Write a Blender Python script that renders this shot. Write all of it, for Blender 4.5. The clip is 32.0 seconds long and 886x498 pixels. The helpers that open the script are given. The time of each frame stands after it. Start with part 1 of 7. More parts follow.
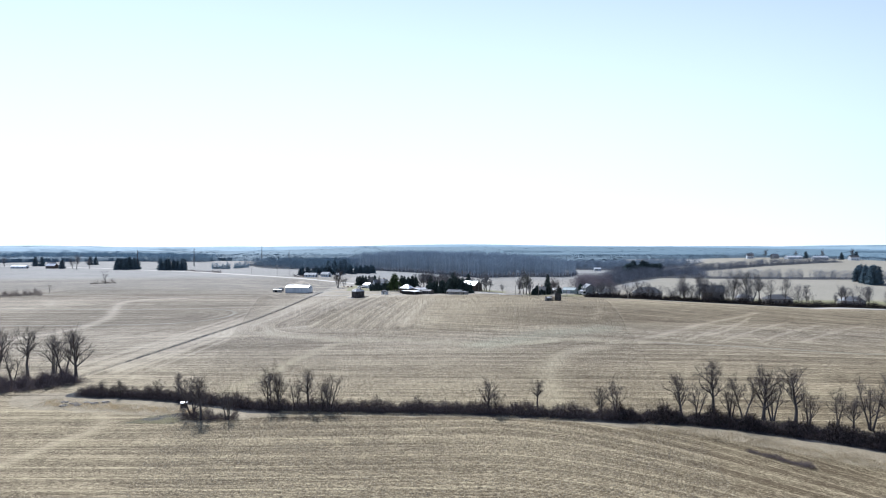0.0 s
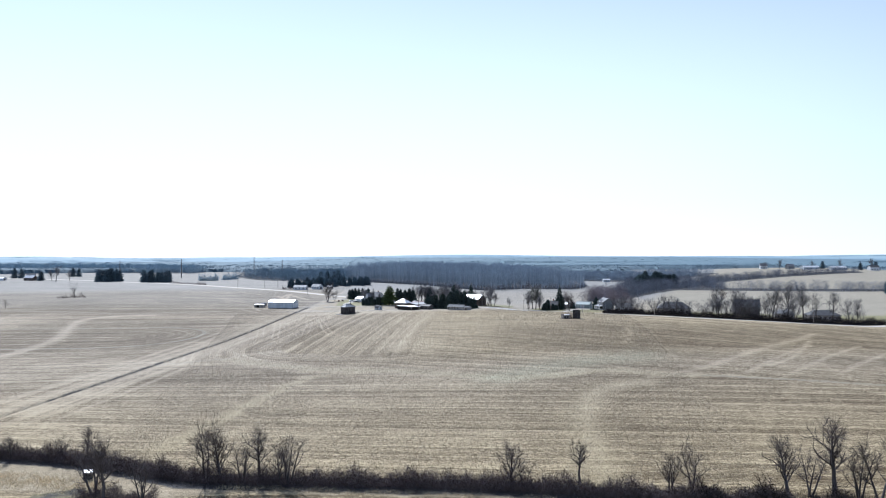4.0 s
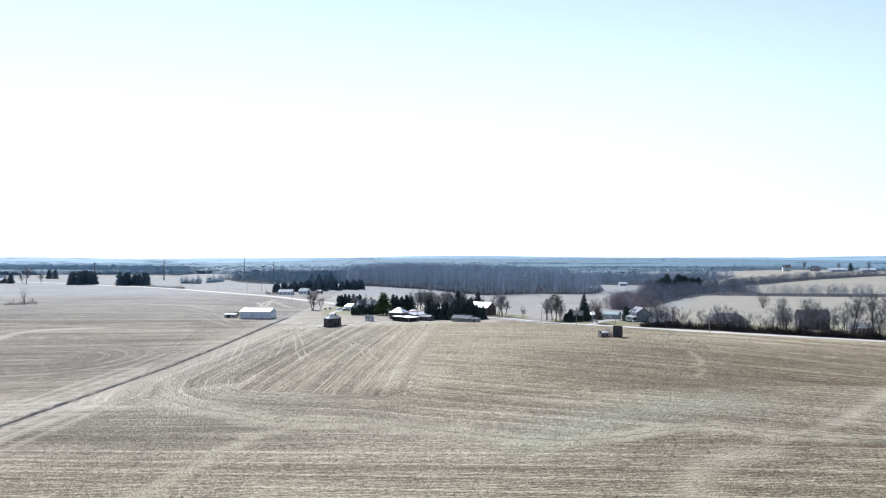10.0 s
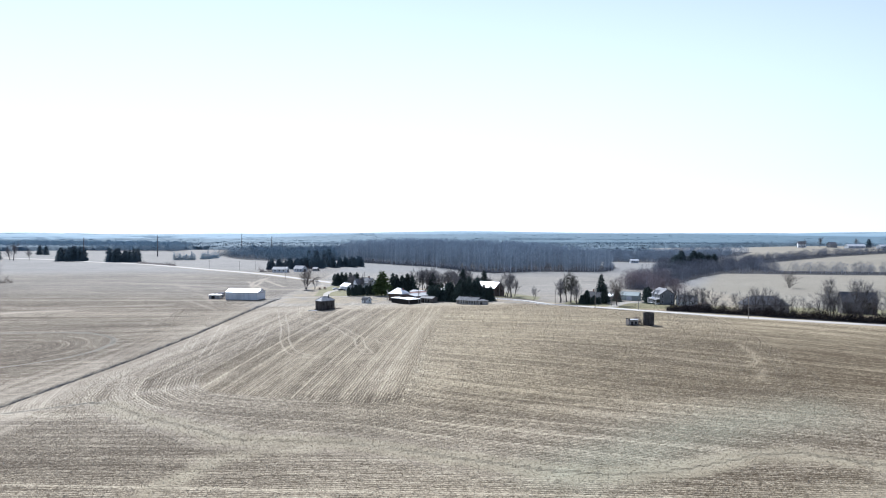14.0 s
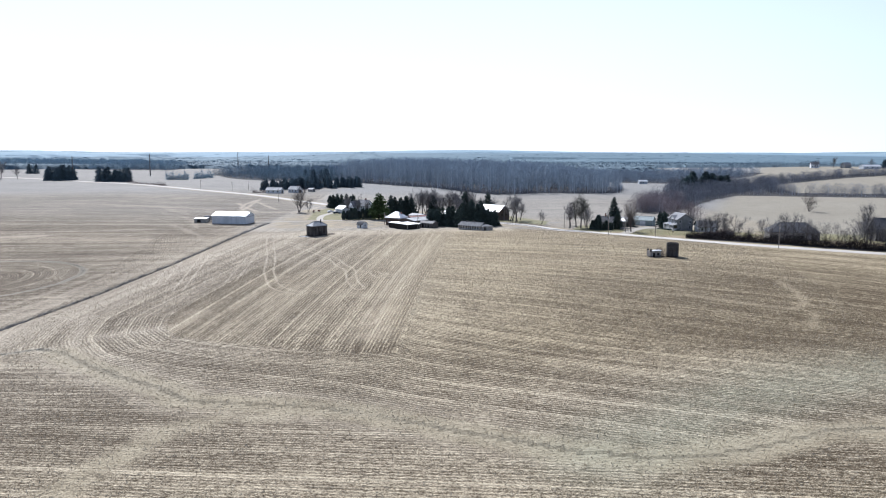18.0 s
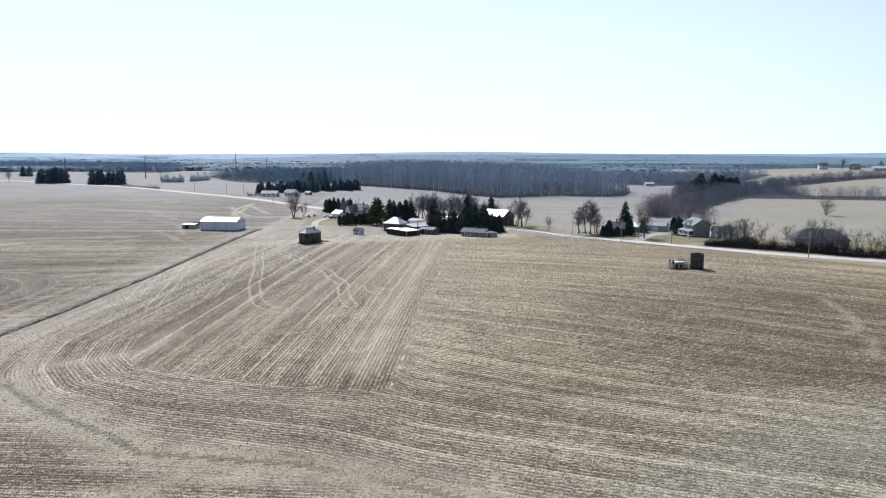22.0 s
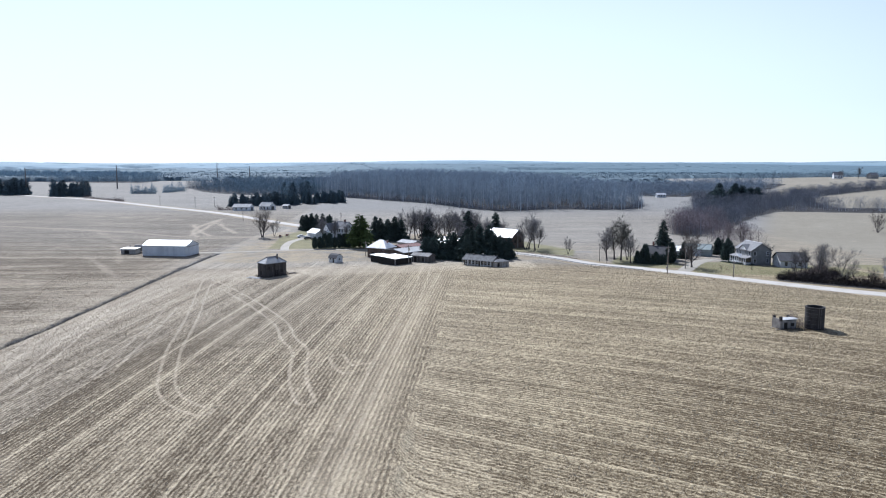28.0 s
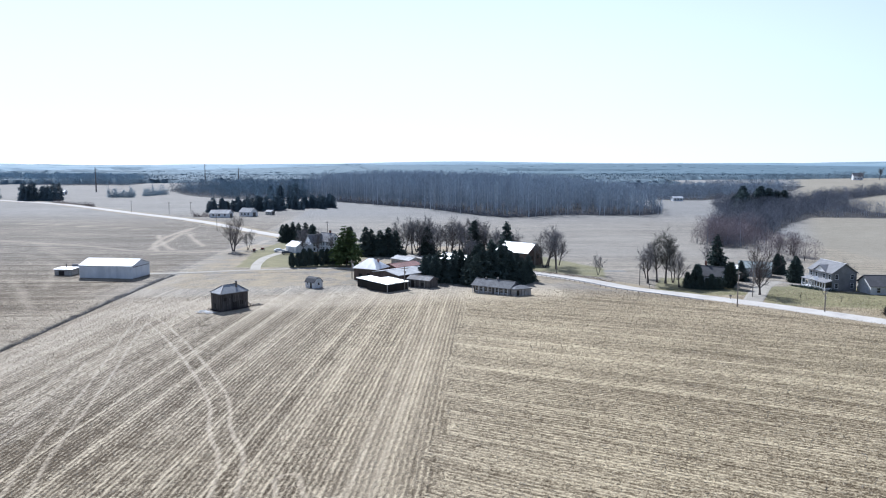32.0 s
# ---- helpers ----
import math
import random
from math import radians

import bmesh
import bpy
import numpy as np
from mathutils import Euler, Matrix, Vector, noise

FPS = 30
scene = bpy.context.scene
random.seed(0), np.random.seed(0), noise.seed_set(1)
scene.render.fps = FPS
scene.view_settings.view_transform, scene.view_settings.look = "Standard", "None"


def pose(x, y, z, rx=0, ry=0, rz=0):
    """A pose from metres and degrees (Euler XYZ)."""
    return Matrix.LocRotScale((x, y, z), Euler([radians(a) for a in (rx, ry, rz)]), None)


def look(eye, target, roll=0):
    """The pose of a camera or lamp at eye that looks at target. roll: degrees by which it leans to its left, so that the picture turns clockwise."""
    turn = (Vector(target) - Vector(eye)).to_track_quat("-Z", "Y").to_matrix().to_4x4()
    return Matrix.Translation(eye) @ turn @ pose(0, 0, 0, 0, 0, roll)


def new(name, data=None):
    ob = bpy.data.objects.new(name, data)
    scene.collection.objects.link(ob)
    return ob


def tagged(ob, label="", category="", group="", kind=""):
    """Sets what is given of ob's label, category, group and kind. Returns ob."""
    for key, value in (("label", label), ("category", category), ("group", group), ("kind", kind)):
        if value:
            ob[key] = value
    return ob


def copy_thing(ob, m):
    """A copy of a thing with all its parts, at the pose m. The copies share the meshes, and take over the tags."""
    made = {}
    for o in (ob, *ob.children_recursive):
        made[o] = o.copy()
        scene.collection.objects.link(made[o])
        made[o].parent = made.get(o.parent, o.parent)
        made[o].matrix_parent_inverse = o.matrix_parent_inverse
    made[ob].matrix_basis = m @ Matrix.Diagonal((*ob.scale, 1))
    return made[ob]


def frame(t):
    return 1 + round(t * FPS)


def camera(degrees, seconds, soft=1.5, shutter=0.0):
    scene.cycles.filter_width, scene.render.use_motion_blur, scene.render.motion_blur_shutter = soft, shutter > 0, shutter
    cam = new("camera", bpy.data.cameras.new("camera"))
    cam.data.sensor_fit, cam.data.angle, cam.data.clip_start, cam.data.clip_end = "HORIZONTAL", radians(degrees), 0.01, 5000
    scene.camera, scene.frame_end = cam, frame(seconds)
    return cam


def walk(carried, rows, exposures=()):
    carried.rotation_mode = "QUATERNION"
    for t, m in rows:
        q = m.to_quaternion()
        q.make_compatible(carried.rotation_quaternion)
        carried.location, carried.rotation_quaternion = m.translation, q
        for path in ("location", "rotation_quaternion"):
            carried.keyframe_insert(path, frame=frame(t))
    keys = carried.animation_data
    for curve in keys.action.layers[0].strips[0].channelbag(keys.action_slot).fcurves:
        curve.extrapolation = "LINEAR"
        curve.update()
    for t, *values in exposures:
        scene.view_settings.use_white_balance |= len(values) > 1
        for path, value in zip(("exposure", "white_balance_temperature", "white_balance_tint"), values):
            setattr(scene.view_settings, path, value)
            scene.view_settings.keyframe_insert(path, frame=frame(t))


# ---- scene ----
cam = camera(61.9, 32.0, 1.1)
PATH = [
    (0.0, -0.00, -0.00, 47.00, -1.25, -0.28, 0.09),
    (0.5, 0.05, 7.04, 46.93, -1.26, -0.12, 0.11),
    (1.0, 0.10, 14.11, 46.87, -1.27, 0.04, 0.12),
    (1.5, 0.15, 21.19, 46.80, -1.28, 0.15, 0.14),
    (2.0, 0.20, 28.24, 46.73, -1.30, 0.25, 0.15),
    (2.5, 0.25, 35.34, 46.68, -1.31, 0.34, 0.15),
    (3.0, 0.30, 42.44, 46.62, -1.32, 0.42, 0.17),
    (3.5, 0.30, 49.72, 46.59, -1.33, 0.48, 0.18),
    (5.5, 0.33, 78.52, 46.45, -1.41, 0.66, 0.21),
    (6.0, 0.34, 85.56, 46.42, -1.41, 0.71, 0.22),
    (6.5, 0.36, 92.47, 46.42, -1.40, 0.74, 0.21),
    (7.0, 0.39, 99.18, 46.42, -1.40, 0.73, 0.20),
    (7.5, 0.35, 105.64, 46.45, -1.41, 0.74, 0.20),
    (8.0, 0.31, 111.96, 46.48, -1.41, 0.73, 0.19),
    (8.5, 0.21, 118.05, 46.52, -1.41, 0.73, 0.16),
    (9.0, 0.12, 123.98, 46.57, -1.41, 0.68, 0.16),
    (9.5, 0.03, 129.85, 46.62, -1.41, 0.67, 0.13),
    (10.0, -0.06, 135.56, 46.67, -1.39, 0.61, 0.14),
    (10.5, -0.10, 141.27, 46.70, -1.37, 0.51, 0.15),
    (11.0, -0.14, 146.60, 46.74, -1.34, 0.33, 0.14),
    (11.5, -0.15, 151.79, 46.76, -1.32, 0.16, 0.13),
    (12.0, -0.15, 156.67, 46.78, -1.28, -0.01, 0.13),
    (12.5, -0.13, 161.25, 46.80, -1.27, -0.14, 0.13),
    (13.0, -0.12, 165.76, 46.82, -1.26, -0.21, 0.13),
    (13.5, -0.10, 169.69, 46.84, -1.24, -0.34, 0.14),
    (14.0, -0.08, 173.88, 46.86, -1.22, -1.29, 0.10),
    (14.1, -0.06, 174.55, 46.87, -1.20, -2.35, 0.11),
    (14.2, -0.04, 175.22, 46.88, -1.19, -4.31, 0.11),
    (14.3, -0.03, 175.89, 46.89, -1.17, -5.88, 0.11),
    (14.4, -0.01, 176.56, 46.90, -1.16, -8.00, 0.11),
    (14.5, 0.01, 177.23, 46.91, -1.15, -9.10, 0.11),
    (16.5, 0.36, 191.48, 47.11, -1.09, -11.33, 0.05),
    (17.0, 0.45, 194.76, 47.15, -1.10, -9.68, 0.03),
    (17.5, 0.52, 197.52, 47.18, -1.10, -8.69, -0.01),
    (18.0, 0.60, 200.57, 47.21, -1.11, -7.55, -0.03),
    (18.5, 0.66, 203.07, 47.22, -1.10, -7.38, -0.02),
    (19.0, 0.72, 205.86, 47.23, -1.08, -7.47, -0.02),
    (19.5, 0.77, 208.10, 47.24, -1.07, -7.46, -0.01),
    (20.0, 0.82, 210.68, 47.25, -1.06, -7.47, -0.00),
    (20.5, 0.83, 212.85, 47.26, -1.05, -7.50, -0.01),
    (21.0, 0.84, 215.50, 47.26, -1.04, -7.56, -0.01),
    (21.5, 0.81, 217.98, 47.26, -1.03, -7.52, 0.00),
    (22.0, 0.78, 221.18, 47.27, -1.05, -7.42, 0.04),
    (22.5, 0.73, 224.25, 47.27, -1.08, -7.40, 0.05),
    (23.0, 0.68, 228.55, 47.27, -1.13, -7.31, 0.04),
    (23.5, 0.58, 232.77, 47.27, -1.18, -7.24, 0.05),
    (24.0, 0.49, 238.31, 47.27, -1.33, -7.13, 0.06),
    (24.5, 0.38, 243.28, 47.27, -1.43, -7.04, 0.08),
    (25.0, 0.27, 249.51, 47.27, -1.48, -6.96, 0.07),
    (25.5, 0.19, 255.00, 47.27, -1.52, -6.88, 0.06),
    (26.0, 0.10, 261.72, 47.26, -1.57, -6.80, 0.06),
    (26.5, 0.01, 267.53, 47.24, -1.62, -6.77, 0.07),
    (28.5, -0.34, 294.04, 47.12, -1.80, -6.75, 0.13),
    (29.0, -0.43, 301.34, 47.10, -1.85, -6.74, 0.15),
    (29.5, -0.49, 307.43, 47.08, -1.86, -6.75, 0.16),
    (30.0, -0.55, 314.50, 47.07, -1.91, -6.73, 0.16),
    (30.5, -0.60, 320.42, 47.07, -1.93, -6.72, 0.17),
    (31.0, -0.66, 327.44, 47.06, -1.96, -6.71, 0.17),
    (31.5, -0.72, 333.26, 47.06, -1.98, -6.68, 0.18),
    (32.0, -0.78, 340.00, 47.06, -2.01, -6.67, 0.19),
]
EXPOSURES = [(0.0, 0.53, 5600, 10), (5.4, 0.53, 5600, 10), (6.0, 0.67, 5600, 10), (13.0, 0.65, 5600, 10), (14.5, 0.52, 5700, 11), (17.0, 0.49, 5810, 12), (20.5, 0.49, 5810, 12), (22.5, 0.34, 5780, 12), (26.0, 0.33, 5750, 11.5), (29.0, 0.39, 5600, 11.5), (32.0, 0.45, 5550, 11.5)]
walk(cam, [(t, pose(x, y, z, 90 + pitch, roll, yaw)) for t, x, y, z, yaw, pitch, roll in PATH], EXPOSURES)

# ---- sky and sun ----
SUN_AZ, SUN_EL = -20.0, 40.0   # degrees to the right of +y, above the ground
world = bpy.data.worlds.new("sky")
scene.world = world
world.use_nodes = True
wn, wl = world.node_tree.nodes, world.node_tree.links
sky = wn.new("ShaderNodeTexSky")
sky.sky_type = "NISHITA"
sky.sun_disc = False
sky.sun_elevation = radians(SUN_EL)
sky.sun_rotation = radians(SUN_AZ)
sky.air_density, sky.dust_density, sky.ozone_density = 1.0, 0.15, 1.5
pale = wn.new("ShaderNodeHueSaturation")
pale.inputs["Saturation"].default_value = 0.52
wl.new(sky.outputs["Color"], pale.inputs["Color"])
# thin spring haze whitens the sky towards the horizon, all round
way = wn.new("ShaderNodeTexCoord")
cut = wn.new("ShaderNodeSeparateXYZ")
wl.new(way.outputs["Generated"], cut.inputs[0])
fall = wn.new("ShaderNodeMapRange")
fall.interpolation_type = "SMOOTHSTEP"
fall.inputs["From Min"].default_value, fall.inputs["From Max"].default_value = -0.02, 0.58
fall.inputs["To Min"].default_value, fall.inputs["To Max"].default_value = 0.85, 0.0
wl.new(cut.outputs[2], fall.inputs["Value"])
haze = wn.new("ShaderNodeMix")
haze.data_type = "RGBA"
haze.inputs[7].default_value = (10.7, 11.5, 12.0, 1)
# haze scatters light forwards: it is strongest round the sun's quarter
dot = wn.new("ShaderNodeVectorMath")
dot.operation = "DOT_PRODUCT"
dot.inputs[1].default_value = (math.sin(radians(SUN_AZ)), math.cos(radians(SUN_AZ)), 0.0)
wl.new(way.outputs["Generated"], dot.inputs[0])
quarter = wn.new("ShaderNodeMapRange")
quarter.interpolation_type = "SMOOTHSTEP"
quarter.inputs["From Min"].default_value, quarter.inputs["From Max"].default_value = 0.1, 0.98
quarter.inputs["To Min"].default_value, quarter.inputs["To Max"].default_value = 0.05, 1.0
wl.new(dot.outputs["Value"], quarter.inputs["Value"])
both = wn.new("ShaderNodeMath")
both.operation = "MULTIPLY"
wl.new(fall.outputs[0], both.inputs[0])
wl.new(quarter.outputs[0], both.inputs[1])
wl.new(both.outputs[0], haze.inputs["Factor"])
clear = wn.new("ShaderNodeMix")
clear.data_type, clear.blend_type = "RGBA", "MULTIPLY"
clear.inputs["Factor"].default_value = 1.0
clear.inputs[7].default_value = (0.895, 0.98, 1.15, 1)
wl.new(pale.outputs["Color"], clear.inputs[6])
wl.new(clear.outputs[2], haze.inputs[6])
wl.new(haze.outputs[2], wn["Background"].inputs["Color"])
wn["Background"].inputs["Strength"].default_value = 0.078
sun_data = bpy.data.lights.new("sun", "SUN")
sun_data.energy, sun_data.angle, sun_data.color = 5.0, radians(0.55), (1.0, 0.96, 0.90)
sun = new("sun", sun_data)
az, el = radians(SUN_AZ), radians(SUN_EL)
sun_way = Vector((math.sin(az) * math.cos(el), math.cos(az) * math.cos(el), math.sin(el)))
sun.matrix_world = look(sun_way * 300, (0, 0, 0))

# ---- lie of the land ----
HILLS = [(-80, 110, 130, -8.1), (80, 410, 90, 6.9), (-120, 1060, 260, 4.6), (240, 110, 90, -4.0), (-200, 360, 90, -3.0),
         (240, 610, 90, -2.9), (-240, 660, 90, 2.9), (-360, 160, 90, -2.3), (320, 1010, 130, 1.4), (80, 60, 90, -2.5),
         (80, 760, 90, -2.6), (360, 460, 90, -2.1), (-240, 1160, 90, -2.2), (200, 410, 90, 1.4), (360, 260, 90, -1.5),
         (0, 560, 90, 0.9), (120, 860, 90, 1.3), (-80, 410, 90, -1.1), (-240, 210, 90, -1.4), (80, 160, 90, -0.9)]
FAR_HILLS = [(640, 1240, 170, 13.0), (480, 1500, 260, 6.0), (-900, 1700, 420, 8.0), (60, 1060, 120, 3.0), (-700, 2700, 600, 8.0),
             (900, 2600, 500, 9.0), (200, 3300, 700, 8.0)]


def ease(a, b, v):
    s = np.clip((v - a) / (b - a), 0, 1)
    return s * s * (3 - 2 * s)


def away(x, y, line):
    """Distance of points to a broken line."""
    best = np.full(np.shape(x), 1e9)
    for (ax, ay), (bx, by) in zip(line[:-1], line[1:]):
        dx, dy = bx - ax, by - ay
        s = np.clip(((x - ax) * dx + (y - ay) * dy) / (dx * dx + dy * dy), 0, 1)
        best = np.minimum(best, np.hypot(x - ax - s * dx, y - ay - s * dy))
    return best


def inside(x, y, poly):
    """Whether points lie in a polygon."""
    odd = np.zeros(np.shape(x), bool)
    for (ax, ay), (bx, by) in zip(poly, poly[1:] + poly[:1]):
        if ay != by:
            odd ^= ((ay > y) != (by > y)) & (x < (bx - ax) * (y - ay) / (by - ay) + ax)
    return odd


DITCH = [(-119, 259), (-108, 330), (-103, 362), (-95, 410), (-90, 460), (-88, 500), (-84.8, 575), (-83.5, 590)]

ROAD_CUT = [(66, 553), (75, 543), (90, 522), (102, 500), (114, 481), (128, 467), (152, 455), (185, 449), (230, 444)]


def land(x, y):
    x, y = np.asarray(x, float), np.asarray(y, float)
    z = np.full(np.broadcast(x, y).shape, 8.0)
    for hx, hy, r, h in HILLS + FAR_HILLS:
        z = z + h * np.exp(-((x - hx) ** 2 + (y - hy) ** 2) / (2 * r * r))
    z = z - 1.35 * np.exp(-(away(x, y, ROAD_CUT) / 16.0) ** 2)
    far = np.hypot(x, y - 300)
    z = z + 17 * ease(1500, 4300, far) + ease(1500, 4200, far) * (4.0 * np.sin(x / 410 + 1.3) + 2.5 * np.sin(x / 173 + y / 300) + 2 * np.sin(y / 260 + x / 900))
    z = z + 5.5 * ease(1700, 2300, far) * np.sin(far / 185 + 1.7 * np.sin(x / 520) + 0.8 * np.sin(x / 240 + 2))
    return z


def ground_z(x, y):
    z = land(x, y)
    near = 1 - ease(600, 900, np.hypot(np.asarray(x, float), np.asarray(y, float) - 350))
    z = z - near * 0.75 * np.exp(-(away(x, y, DITCH) / 1.0) ** 2)
    return z


def gz(x, y):
    return float(ground_z(np.array([x]), np.array([y]))[0])


# ---- materials ----
def material(name, rough=0.8, metal=0.0):
    m = bpy.data.materials.new(name)
    m.use_nodes = True
    b = m.node_tree.nodes["Principled BSDF"]
    b.inputs["Roughness"].default_value, b.inputs["Metallic"].default_value = rough, metal
    b.inputs["Specular IOR Level"].default_value = 0.3
    return m, m.node_tree.nodes, m.node_tree.links, b


def noise_node(n, l, vec, scale, detail=4.0, rough=0.6):
    t = n.new("ShaderNodeTexNoise")
    t.inputs["Scale"].default_value, t.inputs["Detail"].default_value, t.inputs["Roughness"].default_value = scale, detail, rough
    if vec is not None:
        l.new(vec, t.inputs["Vector"])
    return t.outputs["Fac"]


def ramp(n, l, fac, a, b, ca, cb):
    r = n.new("ShaderNodeValToRGB")
    r.color_ramp.elements[0].position, r.color_ramp.elements[1].position = a, b
    r.color_ramp.elements[0].color, r.color_ramp.elements[1].color = (*ca, 1), (*cb, 1)
    l.new(fac, r.inputs["Fac"])
    return r.outputs["Color"]


def mixc(n, l, fac, a, b, mode="MIX"):
    m = n.new("ShaderNodeMix")
    m.data_type, m.blend_type = "RGBA", mode
    for v, socket in ((fac, m.inputs["Factor"]), (a, m.inputs[6]), (b, m.inputs[7])):
        if isinstance(v, (int, float)):
            socket.default_value = v
        elif isinstance(v, tuple):
            socket.default_value = (*v, 1)
        else:
            l.new(v, socket)
    return m.outputs[2]


def calc(n, l, op, a, b=0.0, c=0.0):
    m = n.new("ShaderNodeMath")
    m.operation = op
    for v, socket in zip((a, b, c), m.inputs):
        if isinstance(v, (int, float)):
            socket.default_value = v
        else:
            l.new(v, socket)
    return m.outputs[0]


def mixf(n, l, fac, a, b):
    return calc(n, l, "ADD", calc(n, l, "MULTIPLY", fac, b), calc(n, l, "MULTIPLY", calc(n, l, "SUBTRACT", 1.0, fac), a))


def attr(n, name):
    a = n.new("ShaderNodeAttribute")
    a.attribute_name = name
    return a.outputs["Fac"]


def position(n):
    return n.new("ShaderNodeNewGeometry").outputs["Position"]


def bump(n, l, b, height, strength, distance):
    k = n.new("ShaderNodeBump")
    k.inputs["Strength"].default_value, k.inputs["Distance"].default_value = strength, distance
    l.new(height, k.inputs["Height"])
    l.new(k.outputs["Normal"], b.inputs["Normal"])


def worn(name, a, b, scale=1.0, rough=0.8, metal=0.0, fine=0.25, bump_by=0.02, stretch=None, streak=None):
    """A paint, wood, stone or metal surface: two tones at a large and a fine scale, with light relief."""
    m, n, l, p = material(name, rough, metal)
    tc = n.new("ShaderNodeTexCoord")
    vec = tc.outputs["Object"]
    if stretch:
        mp = n.new("ShaderNodeMapping")
        mp.inputs["Scale"].default_value = stretch
        l.new(vec, mp.inputs["Vector"])
        vec = mp.outputs["Vector"]
    big, small = noise_node(n, l, vec, 0.55 * scale, 5), noise_node(n, l, vec, 6.0 * scale, 4, 0.7)
    info = n.new("ShaderNodeObjectInfo")
    f = calc(n, l, "ADD", calc(n, l, "MULTIPLY", big, 1 - fine), calc(n, l, "MULTIPLY", small, fine))
    col = ramp(n, l, f, 0.36, 0.64, a, b)
    if streak:
        mp2 = n.new("ShaderNodeMapping")
        mp2.inputs["Scale"].default_value = (3.0, 3.0, 0.12)
        l.new(tc.outputs["Object"], mp2.inputs["Vector"])
        col = mixc(n, l, ramp(n, l, noise_node(n, l, mp2.outputs["Vector"], 1.6, 4), 0.5, 0.72, (0, 0, 0), (0.7, 0.7, 0.7)), col, streak)
    v = n.new("ShaderNodeHueSaturation")
    l.new(calc(n, l, "MULTIPLY_ADD", info.outputs["Random"], 0.24, 0.88), v.inputs["Value"])
    l.new(col, v.inputs["Color"])
    l.new(v.outputs["Color"], p.inputs["Base Color"])
    bump(n, l, p, small, 0.5, bump_by)
    return m


def foliage(name, a, b):
    """Twigs, needles and brush: tone varies from piece to piece."""
    m, n, l, p = material(name, 0.85)
    g = n.new("ShaderNodeNewGeometry")
    info = n.new("ShaderNodeObjectInfo")
    col = ramp(n, l, g.outputs["Random Per Island"], 0.0, 1.0, a, b)
    v = n.new("ShaderNodeHueSaturation")
    l.new(calc(n, l, "ADD", calc(n, l, "MULTIPLY_ADD", info.outputs["Random"], 0.4, 0.8), attr(n, "tone")), v.inputs["Value"])
    l.new(mixc(n, l, noise_node(n, l, g.outputs["Position"], 0.12, 3), col, b), v.inputs["Color"])
    l.new(v.outputs["Color"], p.inputs["Base Color"])
    p.inputs["Specular IOR Level"].default_value = 0.1
    return m


def ribbed(name, a, b, rough, metal, pitch=0.3, axis=0, rust=None):
    """Ribbed sheet metal; ribs repeat along one axis of the object."""
    m, n, l, p = material(name, rough, metal)
    tc = n.new("ShaderNodeTexCoord")
    s = n.new("ShaderNodeSeparateXYZ")
    l.new(tc.outputs["Object"], s.inputs[0])
    w = calc(n, l, "SINE", calc(n, l, "MULTIPLY", s.outputs[axis], 2 * math.pi / pitch))
    w = calc(n, l, "POWER", calc(n, l, "ABSOLUTE", w), 6.0)
    big = noise_node(n, l, tc.outputs["Object"], 0.35, 5)
    sheet = n.new("ShaderNodeTexWhiteNoise")
    sheet.noise_dimensions = "1D"
    l.new(calc(n, l, "FLOOR", calc(n, l, "DIVIDE", s.outputs[axis], 0.91)), sheet.inputs["W"])
    col = ramp(n, l, calc(n, l, "ADD", calc(n, l, "MULTIPLY", big, 0.8), calc(n, l, "MULTIPLY", sheet.outputs["Value"], 0.2)), 0.35, 0.68, a, b)
    if rust:
        col = mixc(n, l, ramp(n, l, noise_node(n, l, tc.outputs["Object"], 1.3, 6, 0.7), 0.52, 0.66, (0, 0, 0), (0.8, 0.8, 0.8)), col, rust)
    l.new(col, p.inputs["Base Color"])
    bump(n, l, p, w, 0.6, 0.03)
    return m


